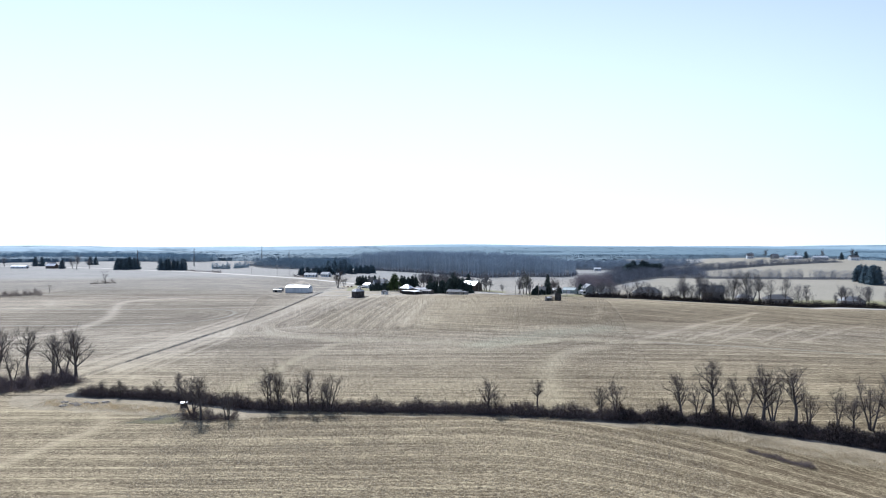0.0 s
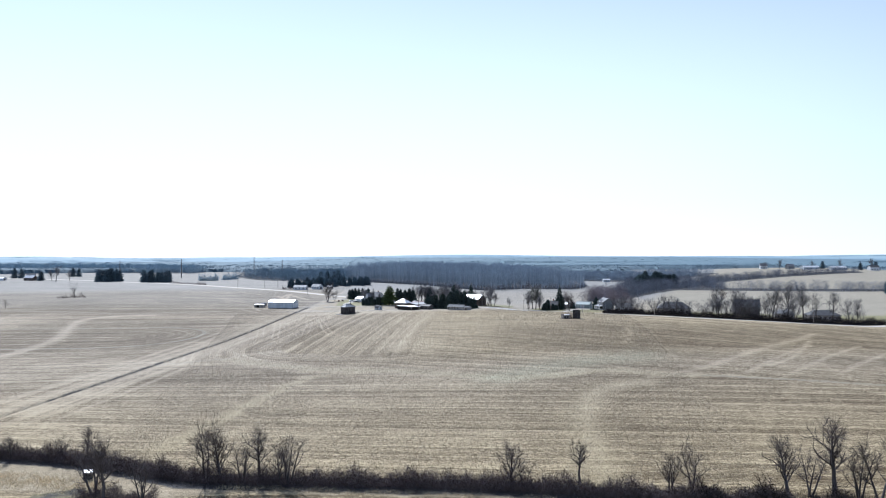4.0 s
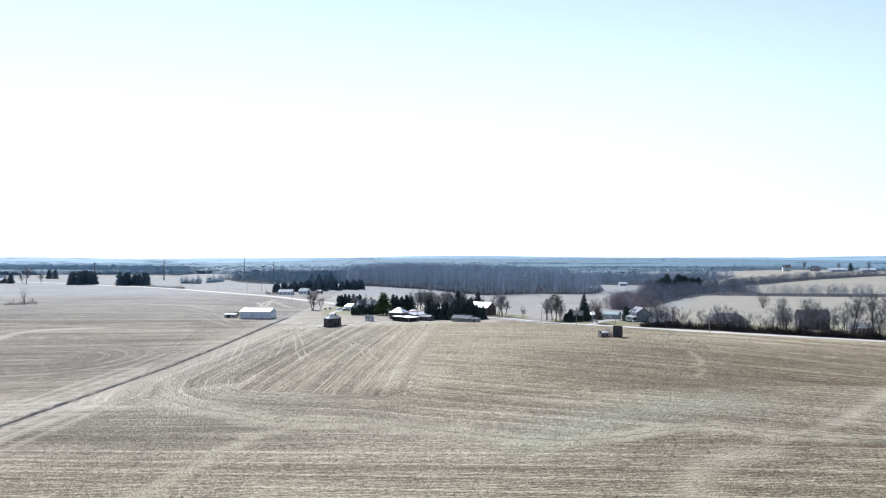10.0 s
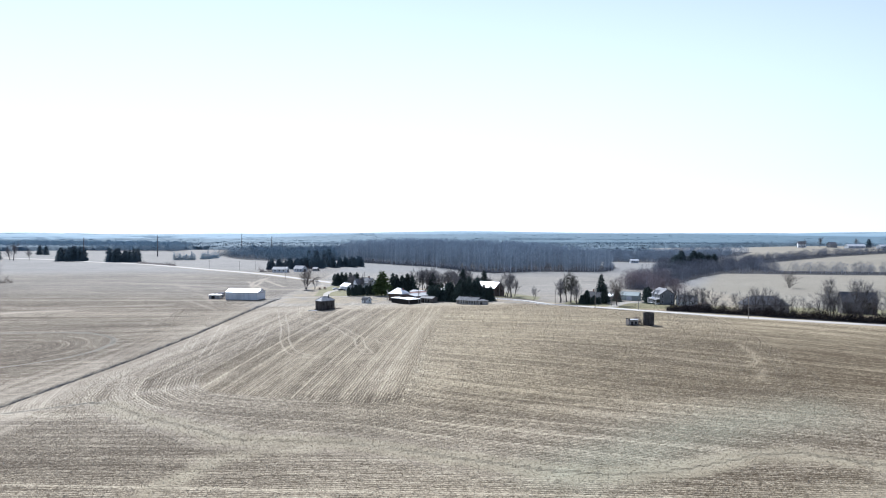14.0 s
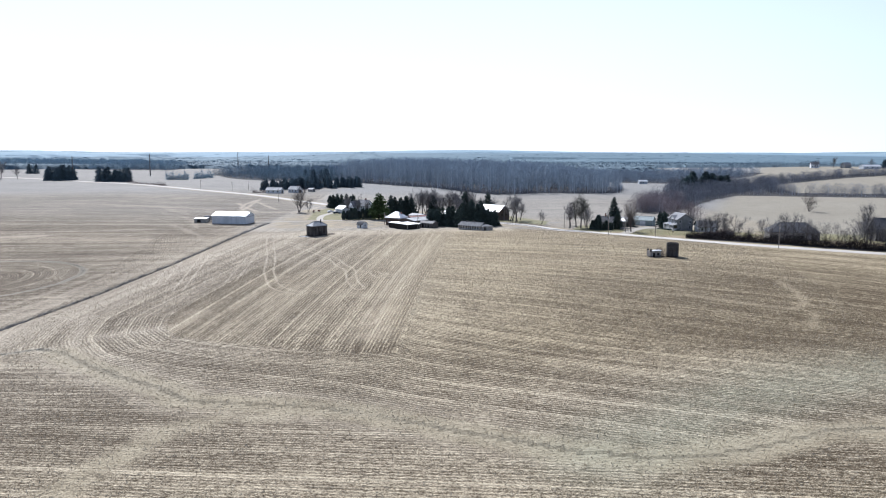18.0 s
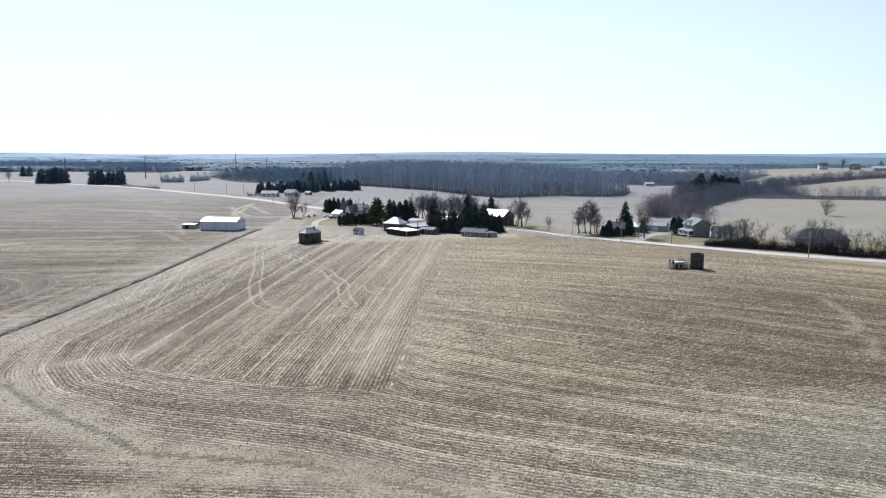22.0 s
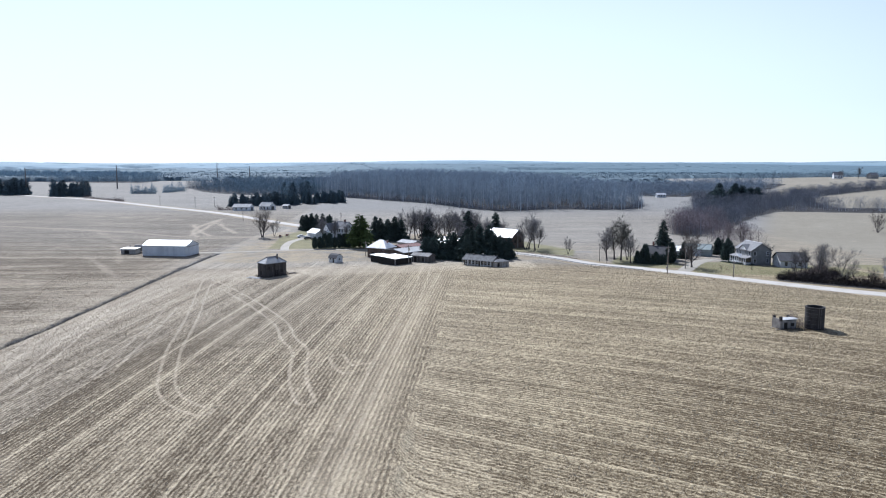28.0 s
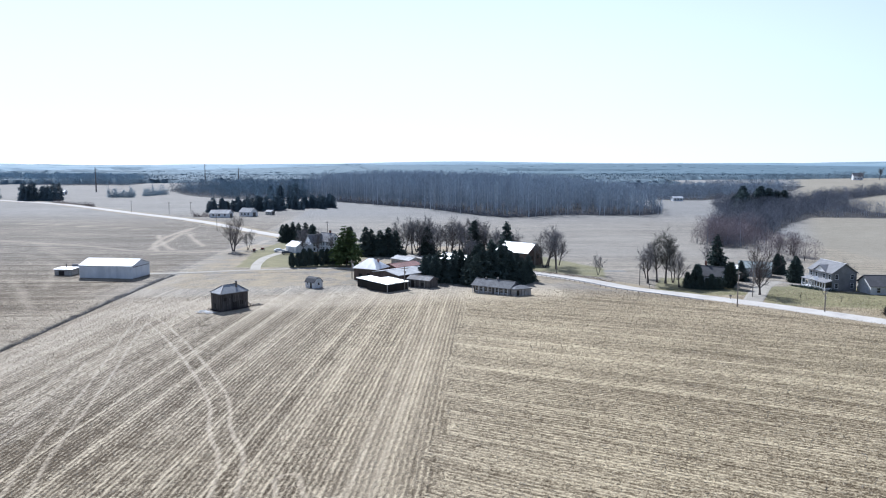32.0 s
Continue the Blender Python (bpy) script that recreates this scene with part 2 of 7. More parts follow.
def ground_material():
    m, n, l, p = material("stubble_and_grass", 0.95)
    p.inputs["Specular IOR Level"].default_value, p.inputs["Roughness"].default_value = 0.10, 0.9
    pos = position(n)
    row_out, row_in, side, track, grass, green, dark_ground, wood, plain, far, furrow = (attr(n, a) for a in ("row", "row_inner", "inner", "track", "grass", "green", "dark_ground", "dark_floor", "plain", "far", "furrow"))
    rut, rut_by, hay, band = attr(n, "rut"), attr(n, "rut_by"), attr(n, "hay"), attr(n, "band")
    along, along_in, trodden, weedy = attr(n, "along"), attr(n, "along_inner"), attr(n, "trodden"), attr(n, "weedy")
    within = calc(n, l, "GREATER_THAN", calc(n, l, "ADD", side, calc(n, l, "MULTIPLY", calc(n, l, "SUBTRACT", noise_node(n, l, pos, 0.22, 5, 0.75), 0.5), 13.0)), 0.0)
    row = mixf(n, l, within, row_out, row_in)
    fine, mid, big = noise_node(n, l, pos, 2.6, 3, 0.75), noise_node(n, l, pos, 0.16, 5, 0.62), noise_node(n, l, pos, 0.017, 4)
    grit, speck, clod = noise_node(n, l, pos, 0.75, 3, 0.7), noise_node(n, l, pos, 5.5, 2, 0.8), noise_node(n, l, pos, 1.5, 2, 0.6)
    along = mixf(n, l, within, along, along_in)

    def drawn_out(stretch, scale, detail):
        """Noise drawn out along the rows."""
        comb = n.new("ShaderNodeCombineXYZ")
        l.new(row, comb.inputs[0])
        l.new(calc(n, l, "MULTIPLY", along, stretch), comb.inputs[1])
        return noise_node(n, l, comb.outputs[0], scale, detail, 0.7)

    streak, streak2, streak3 = drawn_out(0.03, 0.30, 3), drawn_out(0.5, 1.3, 2), drawn_out(0.06, 1.35, 3)
    rows = calc(n, l, "SINE", calc(n, l, "MULTIPLY", calc(n, l, "MULTIPLY_ADD", grit, 0.9, row), 2 * math.pi / 0.76))
    worn_by = n.new("ShaderNodeMapRange")
    worn_by.inputs["From Min"].default_value, worn_by.inputs["From Max"].default_value = 0.15, 0.7
    l.new(calc(n, l, "MULTIPLY_ADD", calc(n, l, "SUBTRACT", mid, 0.5), 1.3, trodden), worn_by.inputs["Value"])
    rows = calc(n, l, "MULTIPLY", rows, calc(n, l, "SUBTRACT", 1.0, worn_by.outputs[0]))
    rows = calc(n, l, "MULTIPLY", rows, calc(n, l, "MULTIPLY_ADD", furrow, 0.75, 0.25))
    rows = calc(n, l, "MULTIPLY", rows, calc(n, l, "MULTIPLY_ADD", grit, 3.0, -0.6))
    strip = calc(n, l, "MULTIPLY_ADD", calc(n, l, "SUBTRACT", grit, 0.5), 0.8, row)
    lane = n.new("ShaderNodeTexWhiteNoise")
    lane.noise_dimensions = "1D"
    l.new(calc(n, l, "FLOOR", calc(n, l, "DIVIDE", strip, 3.04)), lane.inputs["W"])
    seam = calc(n, l, "LESS_THAN", calc(n, l, "FRACT", calc(n, l, "DIVIDE", strip, 6.84)), 0.095)
    ridge = calc(n, l, "MULTIPLY", calc(n, l, "LESS_THAN", calc(n, l, "FRACT", calc(n, l, "DIVIDE", strip, 3.04)), 0.24), calc(n, l, "MULTIPLY", within, calc(n, l, "MULTIPLY", lane.outputs["Value"], 0.9)))
    seam = calc(n, l, "ADD", seam, ridge)
    passes = calc(n, l, "ADD", calc(n, l, "MULTIPLY", calc(n, l, "SUBTRACT", lane.outputs["Value"], 0.5), 3.0), calc(n, l, "MULTIPLY", seam, 3.6))

    def weigh(parts, start):
        f = start
        for v, k in parts:
            f = calc(n, l, "MULTIPLY_ADD", calc(n, l, "SUBTRACT", v, 0.5), k, f)
        return f

    f = weigh([(streak, 0.8), (streak2, 0.8), (streak3, 0.8), (fine, 1.3), (speck, 2.2), (clod, 0.55), (grit, 0.35), (mid, 0.4), (big, 0.45)], 0.5)
    f = calc(n, l, "MULTIPLY_ADD", rows, 0.22, f)
    f = calc(n, l, "MULTIPLY_ADD", passes, calc(n, l, "MULTIPLY_ADD", band, 0.01, 0.06), f)
    f = calc(n, l, "SUBTRACT", f, calc(n, l, "MULTIPLY", dark_ground, 0.36))
    straw = ramp(n, l, f, 0.12, 0.98, (0.08, 0.059, 0.037), (0.55, 0.472, 0.35))
    rough = calc(n, l, "ADD", calc(n, l, "MULTIPLY_ADD", fine, 0.35, calc(n, l, "MULTIPLY", mid, 0.17)), calc(n, l, "MULTIPLY_ADD", big, 0.16, calc(n, l, "MULTIPLY", speck, 0.35)))
    rough = calc(n, l, "MULTIPLY_ADD", calc(n, l, "SUBTRACT", streak, 0.5), 0.08, rough)
    # greyer straw for farther fields, with distance haze in its colour; also driven ground
    smooth_straw = ramp(n, l, rough, 0.38, 0.63, (0.176, 0.171, 0.16), (0.318, 0.31, 0.29))
    warm_straw = ramp(n, l, rough, 0.38, 0.63, (0.212, 0.19, 0.146), (0.338, 0.306, 0.243))
    smooth_straw = mixc(n, l, hay, smooth_straw, warm_straw)
    straw = mixc(n, l, plain, straw, smooth_straw)
    straw = mixc(n, l, calc(n, l, "MULTIPLY", track, calc(n, l, "MULTIPLY_ADD", mid, 0.8, 0.35)), straw, (0.50, 0.43, 0.33))
    wheel = n.new("ShaderNodeMapRange")
    wheel.interpolation_type = "SMOOTHSTEP"
    wheel.inputs["From Min"].default_value, wheel.inputs["From Max"].default_value = 0.5, 0.12
    l.new(calc(n, l, "ABSOLUTE", calc(n, l, "SUBTRACT", calc(n, l, "MULTIPLY_ADD", grit, 0.7, rut), 1.8)), wheel.inputs["Value"])
    straw = mixc(n, l, calc(n, l, "MULTIPLY", wheel.outputs[0], calc(n, l, "MULTIPLY", rut_by, calc(n, l, "MULTIPLY_ADD", grit, 1.5, -0.1))), straw, (0.57, 0.49, 0.38))
    beaten = ramp(n, l, calc(n, l, "MULTIPLY_ADD", fine, 0.6, calc(n, l, "MULTIPLY", mid, 0.4)), 0.36, 0.64, (0.25, 0.212, 0.145), (0.44, 0.38, 0.275))
    straw = mixc(n, l, calc(n, l, "MULTIPLY", worn_by.outputs[0], 0.8), straw, beaten)
    straw = mixc(n, l, attr(n, "gold"), straw, mixc(n, l, 1.0, straw, (1.04, 0.995, 0.83), "MULTIPLY"))
    sprout = ramp(n, l, calc(n, l, "MULTIPLY_ADD", fine, 0.6, calc(n, l, "MULTIPLY", streak2, 0.4)), 0.36, 0.64, (0.20, 0.215, 0.14), (0.44, 0.44, 0.33))
    straw = mixc(n, l, calc(n, l, "MULTIPLY", weedy, calc(n, l, "MULTIPLY_ADD", mid, 1.6, 0.1)), straw, sprout)
    dry = ramp(n, l, calc(n, l, "ADD", calc(n, l, "MULTIPLY_ADD", fine, 0.35, calc(n, l, "MULTIPLY", mid, 0.35)), calc(n, l, "MULTIPLY", clod, 0.3)), 0.36, 0.64, (0.175, 0.138, 0.084), (0.435, 0.365, 0.255))
    ragged = n.new("ShaderNodeMapRange")
    ragged.inputs["From Min"].default_value, ragged.inputs["From Max"].default_value = 0.3, 0.8
    l.new(calc(n, l, "MULTIPLY_ADD", calc(n, l, "SUBTRACT", mid, 0.5), 1.6, grass), ragged.inputs["Value"])
    col = mixc(n, l, ragged.outputs[0], straw, dry)
    lawn = ramp(n, l, calc(n, l, "MULTIPLY_ADD", fine, 0.4, calc(n, l, "MULTIPLY", mid, 0.6)), 0.3, 0.7, (0.135, 0.135, 0.06), (0.27, 0.25, 0.13))
    col = mixc(n, l, green, col, lawn)
    # litter darkened for the shade under woods and hedges; ditch line and plot too
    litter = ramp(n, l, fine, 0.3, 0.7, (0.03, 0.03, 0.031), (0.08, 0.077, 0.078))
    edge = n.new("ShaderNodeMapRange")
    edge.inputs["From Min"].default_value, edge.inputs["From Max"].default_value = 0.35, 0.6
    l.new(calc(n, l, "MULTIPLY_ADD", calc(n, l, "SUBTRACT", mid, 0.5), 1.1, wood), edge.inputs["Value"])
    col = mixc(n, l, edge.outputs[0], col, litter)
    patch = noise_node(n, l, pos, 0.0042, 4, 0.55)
    # blue haze of the distance, painted over the far ground
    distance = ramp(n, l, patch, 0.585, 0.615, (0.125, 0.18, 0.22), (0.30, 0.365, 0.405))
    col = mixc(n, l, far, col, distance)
    l.new(col, p.inputs["Base Color"])
    bump(n, l, p, calc(n, l, "MULTIPLY_ADD", rows, 0.25, calc(n, l, "ADD", fine, streak2)), 0.9, 0.24)
    return m


GROUND = ground_material()
BARK = foliage("grey_bark", (0.05, 0.044, 0.043), (0.115, 0.104, 0.10))
TWIG = foliage("bare_twigs", (0.055, 0.046, 0.044), (0.14, 0.118, 0.11))
YARD_TWIG = foliage("grey_twigs", (0.085, 0.083, 0.088), (0.20, 0.195, 0.20))
RED_TWIG = foliage("reddish_twigs", (0.115, 0.10, 0.108), (0.235, 0.20, 0.208))
# creek and field-edge trees: blue distance haze put into the twig colour
CREEK_TWIG = foliage("hazed_creek_twigs", (0.095, 0.106, 0.13), (0.215, 0.228, 0.258))
BRUSH = foliage("brush_twigs", (0.058, 0.046, 0.046), (0.185, 0.148, 0.142))
# brush darkened in colour for the unlit side of hedge feet and weeds
SHADED_BRUSH = foliage("shaded_brush_twigs", (0.015, 0.013, 0.015), (0.05, 0.043, 0.044))
NEEDLE = foliage("dark_needles", (0.025, 0.041, 0.041), (0.082, 0.112, 0.098))
# far pines: needles lightened and blued for distance haze
FAR_NEEDLE = foliage("hazed_blue_needles", (0.072, 0.115, 0.148), (0.145, 0.20, 0.232))
CLUMP_NEEDLE = foliage("blackish_pine_needles", (0.055, 0.085, 0.088), (0.125, 0.165, 0.158))
PINE = foliage("bright_pine_needles", (0.03, 0.055, 0.02), (0.10, 0.14, 0.055))
PALE_NEEDLE = foliage("greyish_pine_needles", (0.06, 0.062, 0.055), (0.13, 0.13, 0.115))
# far woods: blue-grey haze of the distance is put into twigs and bark
FAR_TWIG = foliage("hazed_wood_twigs", (0.145, 0.188, 0.23), (0.30, 0.35, 0.40))
# trunk colour raised for haze and to outweigh the shaded near side
PALE_BARK = foliage("hazed_trunks", (0.215, 0.24, 0.27), (0.51, 0.54, 0.575))
FAR_BARK = foliage("hazed_wood_bark", (0.15, 0.168, 0.195), (0.32, 0.34, 0.37))
HAZE_TWIG = foliage("haze_twigs", (0.16, 0.235, 0.285), (0.25, 0.335, 0.395))
# canopy rings hold painted haze: bluer, then paler with each ring outward
FAR_CANOPY = foliage("haze_canopy_near", (0.09, 0.132, 0.16), (0.12, 0.168, 0.198))
FAR_CROWN = foliage("haze_crowns", (0.135, 0.19, 0.225), (0.20, 0.265, 0.31))
MID_CANOPY = foliage("haze_canopy_mid", (0.10, 0.158, 0.195), (0.13, 0.195, 0.235))
OUTER_CANOPY = foliage("haze_canopy_outer", (0.145, 0.215, 0.26), (0.175, 0.25, 0.30))
HORIZON_CANOPY = foliage("haze_canopy_horizon", (0.23, 0.32, 0.37), (0.265, 0.36, 0.41))
STRAW = foliage("dry_straw", (0.20, 0.155, 0.095), (0.62, 0.53, 0.39))
DRY_GRASS = foliage("dry_grass", (0.30, 0.235, 0.14), (0.68, 0.57, 0.38))
DRY_WEED = foliage("dry_weeds", (0.10, 0.08, 0.055), (0.25, 0.205, 0.145))
WHITE_METAL = ribbed("white_ribbed_metal", (0.49, 0.52, 0.55), (0.63, 0.655, 0.68), 0.45, 0.0, 0.3, 0)
ROOF_METAL = ribbed("galvanised_roof_sheet", (0.62, 0.62, 0.62), (0.80, 0.80, 0.79), 0.38, 0.25, 0.3, 0)
OLD_METAL = ribbed("weathered_roof_sheet", (0.15, 0.148, 0.147), (0.27, 0.265, 0.26), 0.75, 0.0, 0.3, 0, (0.20, 0.13, 0.095))
CRIB_ROOF = ribbed("dull_zinc_roof_sheet", (0.26, 0.27, 0.28), (0.40, 0.41, 0.42), 0.6, 0.05, 0.3, 0)
PALE_ROOF = ribbed("dull_pale_roof_sheet", (0.28, 0.285, 0.29), (0.41, 0.415, 0.42), 0.7, 0.0, 0.3, 0)
RED_METAL = ribbed("rusty_red_sheet", (0.12, 0.04, 0.034), (0.20, 0.07, 0.058), 0.6, 0.1, 0.3, 0, (0.16, 0.07, 0.05))
GREY_BOARD = worn("weathered_boards", (0.05, 0.045, 0.042), (0.15, 0.138, 0.128), 1.5, 0.85, 0, 0.45, 0.02, (1, 1, 0.12))
DARK_BOARD = worn("dark_weathered_boards", (0.026, 0.024, 0.023), (0.095, 0.087, 0.082), 1.4, 0.85, 0, 0.4, 0.02, (1, 1, 0.12))
BROWN_BOARD = worn("brown_barn_boards", (0.06, 0.045, 0.037), (0.15, 0.11, 0.09), 1.4, 0.85, 0, 0.4, 0.02, (1, 1, 0.12))
WHITE_PAINT = worn("white_siding", (0.54, 0.56, 0.58), (0.74, 0.75, 0.76), 0.8, 0.6, 0, 0.3, 0.005, None, (0.45, 0.44, 0.41))
CHALK = worn("chalky_white_paint", (0.42, 0.43, 0.44), (0.74, 0.75, 0.75), 1.4, 0.7, 0, 0.5, 0.01, None, (0.36, 0.35, 0.33))
FRONT_WHITE = worn("front_white_siding", (0.70, 0.71, 0.72), (0.82, 0.82, 0.82), 0.8, 0.6, 0, 0.3, 0.005)
OLD_PAINT = worn("peeling_white_paint", (0.15, 0.14, 0.13), (0.48, 0.465, 0.44), 1.8, 0.75, 0, 0.5, 0.01, None, (0.20, 0.18, 0.16))
DIMMED_SIDING = worn("dimmed_siding", (0.15, 0.155, 0.16), (0.24, 0.245, 0.25), 0.8, 0.6, 0, 0.3, 0.005)
COOP_SHINGLE = worn("bleached_shingles", (0.075, 0.077, 0.08), (0.26, 0.265, 0.27), 1.6, 0.9, 0, 0.6, 0.02)
GREY_SHINGLE = worn("grey_shingles", (0.16, 0.16, 0.165), (0.28, 0.28, 0.285), 1.2, 0.9, 0, 0.6, 0.02)
DARK_SHINGLE = worn("dark_shingles", (0.06, 0.06, 0.065), (0.13, 0.13, 0.135), 1.2, 0.9, 0, 0.6, 0.02)
GREEN_ROOF = worn("pale_green_roof", (0.24, 0.285, 0.28), (0.33, 0.375, 0.365), 1.0, 0.6, 0.1, 0.3, 0.01)
CONCRETE = worn("stained_concrete", (0.13, 0.12, 0.11), (0.32, 0.30, 0.275), 1.2, 0.9, 0, 0.4, 0.02, None, (0.13, 0.12, 0.11))
DARK_CONCRETE = worn("dark_concrete_staves", (0.025, 0.023, 0.023), (0.085, 0.08, 0.078), 1.2, 0.9, 0, 0.4, 0.02, None, (0.07, 0.065, 0.06))
STONE = worn("field_stone", (0.22, 0.20, 0.18), (0.42, 0.39, 0.35), 2.0, 0.9, 0, 0.5, 0.04)
BRICK = worn("brick_red", (0.20, 0.095, 0.07), (0.32, 0.17, 0.13), 2.0, 0.9, 0, 0.5, 0.01)
ROAD = worn("pale_asphalt", (0.47, 0.435, 0.385), (0.62, 0.58, 0.52), 0.35, 0.9, 0, 0.4, 0.01)
GRAVEL = worn("gravel_lane", (0.29, 0.265, 0.22), (0.42, 0.385, 0.325), 0.5, 0.95, 0, 0.5, 0.03)
POLE_WOOD = worn("pole_wood", (0.20, 0.17, 0.145), (0.34, 0.30, 0.26), 1.5, 0.85, 0, 0.4, 0.01, (1, 1, 0.1))
STEEL = worn("dark_steel", (0.10, 0.095, 0.095), (0.18, 0.17, 0.165), 1.0, 0.5, 0.6, 0.3, 0.003)
BRIGHT_STEEL = worn("galvanised_steel", (0.42, 0.42, 0.42), (0.58, 0.58, 0.58), 1.0, 0.4, 0.7, 0.3, 0.003)
CERAMIC = worn("insulator_ceramic", (0.20, 0.21, 0.22), (0.30, 0.31, 0.32), 1.0, 0.3, 0, 0.3, 0.002)
# near-black paint for the shade inside buildings
DARK = worn("inside_shade", (0.015, 0.014, 0.013), (0.03, 0.028, 0.026), 1.0, 0.9, 0, 0.3, 0.005)
RUBBER = worn("tyre_rubber", (0.015, 0.015, 0.015), (0.035, 0.035, 0.035), 3.0, 0.9, 0, 0.4, 0.005)
CAR_PAINT = worn("white_car_paint", (0.72, 0.72, 0.72), (0.8, 0.8, 0.8), 0.6, 0.25, 0, 0.2, 0.001)
CAR_DARK = worn("dark_car_paint", (0.03, 0.035, 0.045), (0.05, 0.055, 0.065), 0.6, 0.25, 0, 0.2, 0.001)


def glass_material():
    m, n, l, p = material("window_glass", 0.06)
    p.inputs["Base Color"].default_value = (0.02, 0.025, 0.03, 1)
    p.inputs["Specular IOR Level"].default_value = 0.6
    return m


GLASS = glass_material()


# ---- meshes ----
class Geo:
    """Gathers points and faces for one mesh."""

    def __init__(self):
        self.v, self.f = [], []

    def add(self, points, faces):
        k = len(self.v)
        self.v.extend(points)
        self.f.extend(tuple(i + k for i in q) for q in faces)
        return self

    def box(self, x0, y0, z0, x1, y1, z1):
        return self.add([(x0, y0, z0), (x1, y0, z0), (x1, y1, z0), (x0, y1, z0), (x0, y0, z1), (x1, y0, z1), (x1, y1, z1), (x0, y1, z1)],
                        [(0, 3, 2, 1), (4, 5, 6, 7), (0, 1, 5, 4), (1, 2, 6, 5), (2, 3, 7, 6), (3, 0, 4, 7)])

    def slab(self, corners, thick):
        """A roof plane or plate: corners counter-clockwise from above, thickness straight down."""
        n = len(corners)
        low = [(x, y, z - thick) for x, y, z in corners]
        sides = [(i, n + i, n + (i + 1) % n, (i + 1) % n) for i in range(n)]
        return self.add(list(corners) + low, [tuple(range(n)), tuple(range(2 * n - 1, n - 1, -1))] + sides)

    def prism(self, poly, z0, z1):
        n = len(poly)
        return self.add([(x, y, z0) for x, y in poly] + [(x, y, z1) for x, y in poly],
                        [tuple(range(n - 1, -1, -1)), tuple(range(n, 2 * n))] + [(i, (i + 1) % n, n + (i + 1) % n, n + i) for i in range(n)])

    def tube(self, points, radii, sides=6, cap=True):
        rings = []
        for i, q in enumerate(points):
            a, b = points[max(0, i - 1)], points[min(len(points) - 1, i + 1)]
            d = np.array(b, float) - np.array(a, float)
            d /= np.linalg.norm(d) + 1e-9
            u = np.cross(d, (0.0, 0.0, 1.0) if abs(d[2]) < 0.9 else (1.0, 0.0, 0.0))
            u /= np.linalg.norm(u)
            w = np.cross(d, u)
            rings += [tuple(np.array(q) + radii[i] * (math.cos(t) * u + math.sin(t) * w)) for t in (2 * math.pi * k / sides for k in range(sides))]
        f = []
        for i in range(len(points) - 1):
            for k in range(sides):
                a, b = i * sides + k, i * sides + (k + 1) % sides
                f.append((a, a + sides, b + sides, b))
        if cap:
            f += [tuple(range(sides)), tuple((len(points) - 1) * sides + k for k in range(sides - 1, -1, -1))]
        return self.add(rings, f)

    def ring(self, cx, cy, z0, z1, r_out, r_in, n=32):
        p = []
        for r, z in ((r_out, z0), (r_out, z1), (r_in, z1), (r_in, z0)):
            p += [(cx + r * math.cos(2 * math.pi * k / n), cy + r * math.sin(2 * math.pi * k / n), z) for k in range(n)]
        f = []
        for j in range(4):
            for k in range(n):
                a, b = j * n + k, j * n + (k + 1) % n
                c, d = ((j + 1) % 4) * n + (k + 1) % n, ((j + 1) % 4) * n + k
                f.append((a, b, c, d))
        return self.add(p, f)

    def mesh(self, name, mat):
        me = bpy.data.meshes.new(name)
        me.from_pydata(self.v, [], self.f)
        me.materials.append(mat)
        me.update()
        return me


def tri_mesh(name, verts, mats, split=None, tone=None):
    """A mesh of loose triangles from an array (n, 3, 3); split: material index of each, tone: lighter or darker."""
    n = len(verts)
    me = bpy.data.meshes.new(name)
    me.vertices.add(3 * n)
    me.vertices.foreach_set("co", np.ascontiguousarray(verts, np.float32).ravel())
    me.loops.add(3 * n)
    me.loops.foreach_set("vertex_index", np.arange(3 * n, dtype=np.int32))
    me.polygons.add(n)
    me.polygons.foreach_set("loop_start", np.arange(0, 3 * n, 3, dtype=np.int32))
    for m in mats:
        me.materials.append(m)
    if split is not None:
        me.polygons.foreach_set("material_index", np.asarray(split, np.int32))
    if tone is not None:
        me.attributes.new("tone", "FLOAT", "POINT").data.foreach_set("value", np.repeat(np.asarray(tone, np.float32), 3))
    me.update(calc_edges=True)
    me.validate()
    return me


def thing(name, label, category, x, y, rz=0.0, group="", kind="", z=None):
    """An Empty at a thing's base, on the ground."""
    ob = new(name)
    ob.empty_display_size = 0.2
    ob.matrix_world = pose(x, y, gz(x, y) if z is None else z, 0, 0, rz)
    return tagged(ob, label, category, group, kind)


def part(name, geo, mat, parent, label="", at=None):
    me = geo if isinstance(geo, bpy.types.Mesh) else geo.mesh(name, mat)
    ob = new(name, me)
    ob.parent = parent
    if at:
        ob.matrix_basis = pose(*at)
    return tagged(ob, label) if label else ob


def single(name, geo, mat, label, category="", group="", kind="", at=None):
    me = geo if isinstance(geo, bpy.types.Mesh) else geo.mesh(name, mat)
    ob = new(name, me)
    if at:
        ob.matrix_world = pose(*at)
    return tagged(ob, label, category, group, kind)


# ---- ground ----
def steps(*runs):
    """Grid lines from runs of (end, step)."""
    out = [runs[0]]
    for end, d in runs[1:]:
        k = max(1, round((end - out[-1]) / d))
        out += list(np.linspace(out[-1], end, k + 1)[1:])
    return np.array(out)


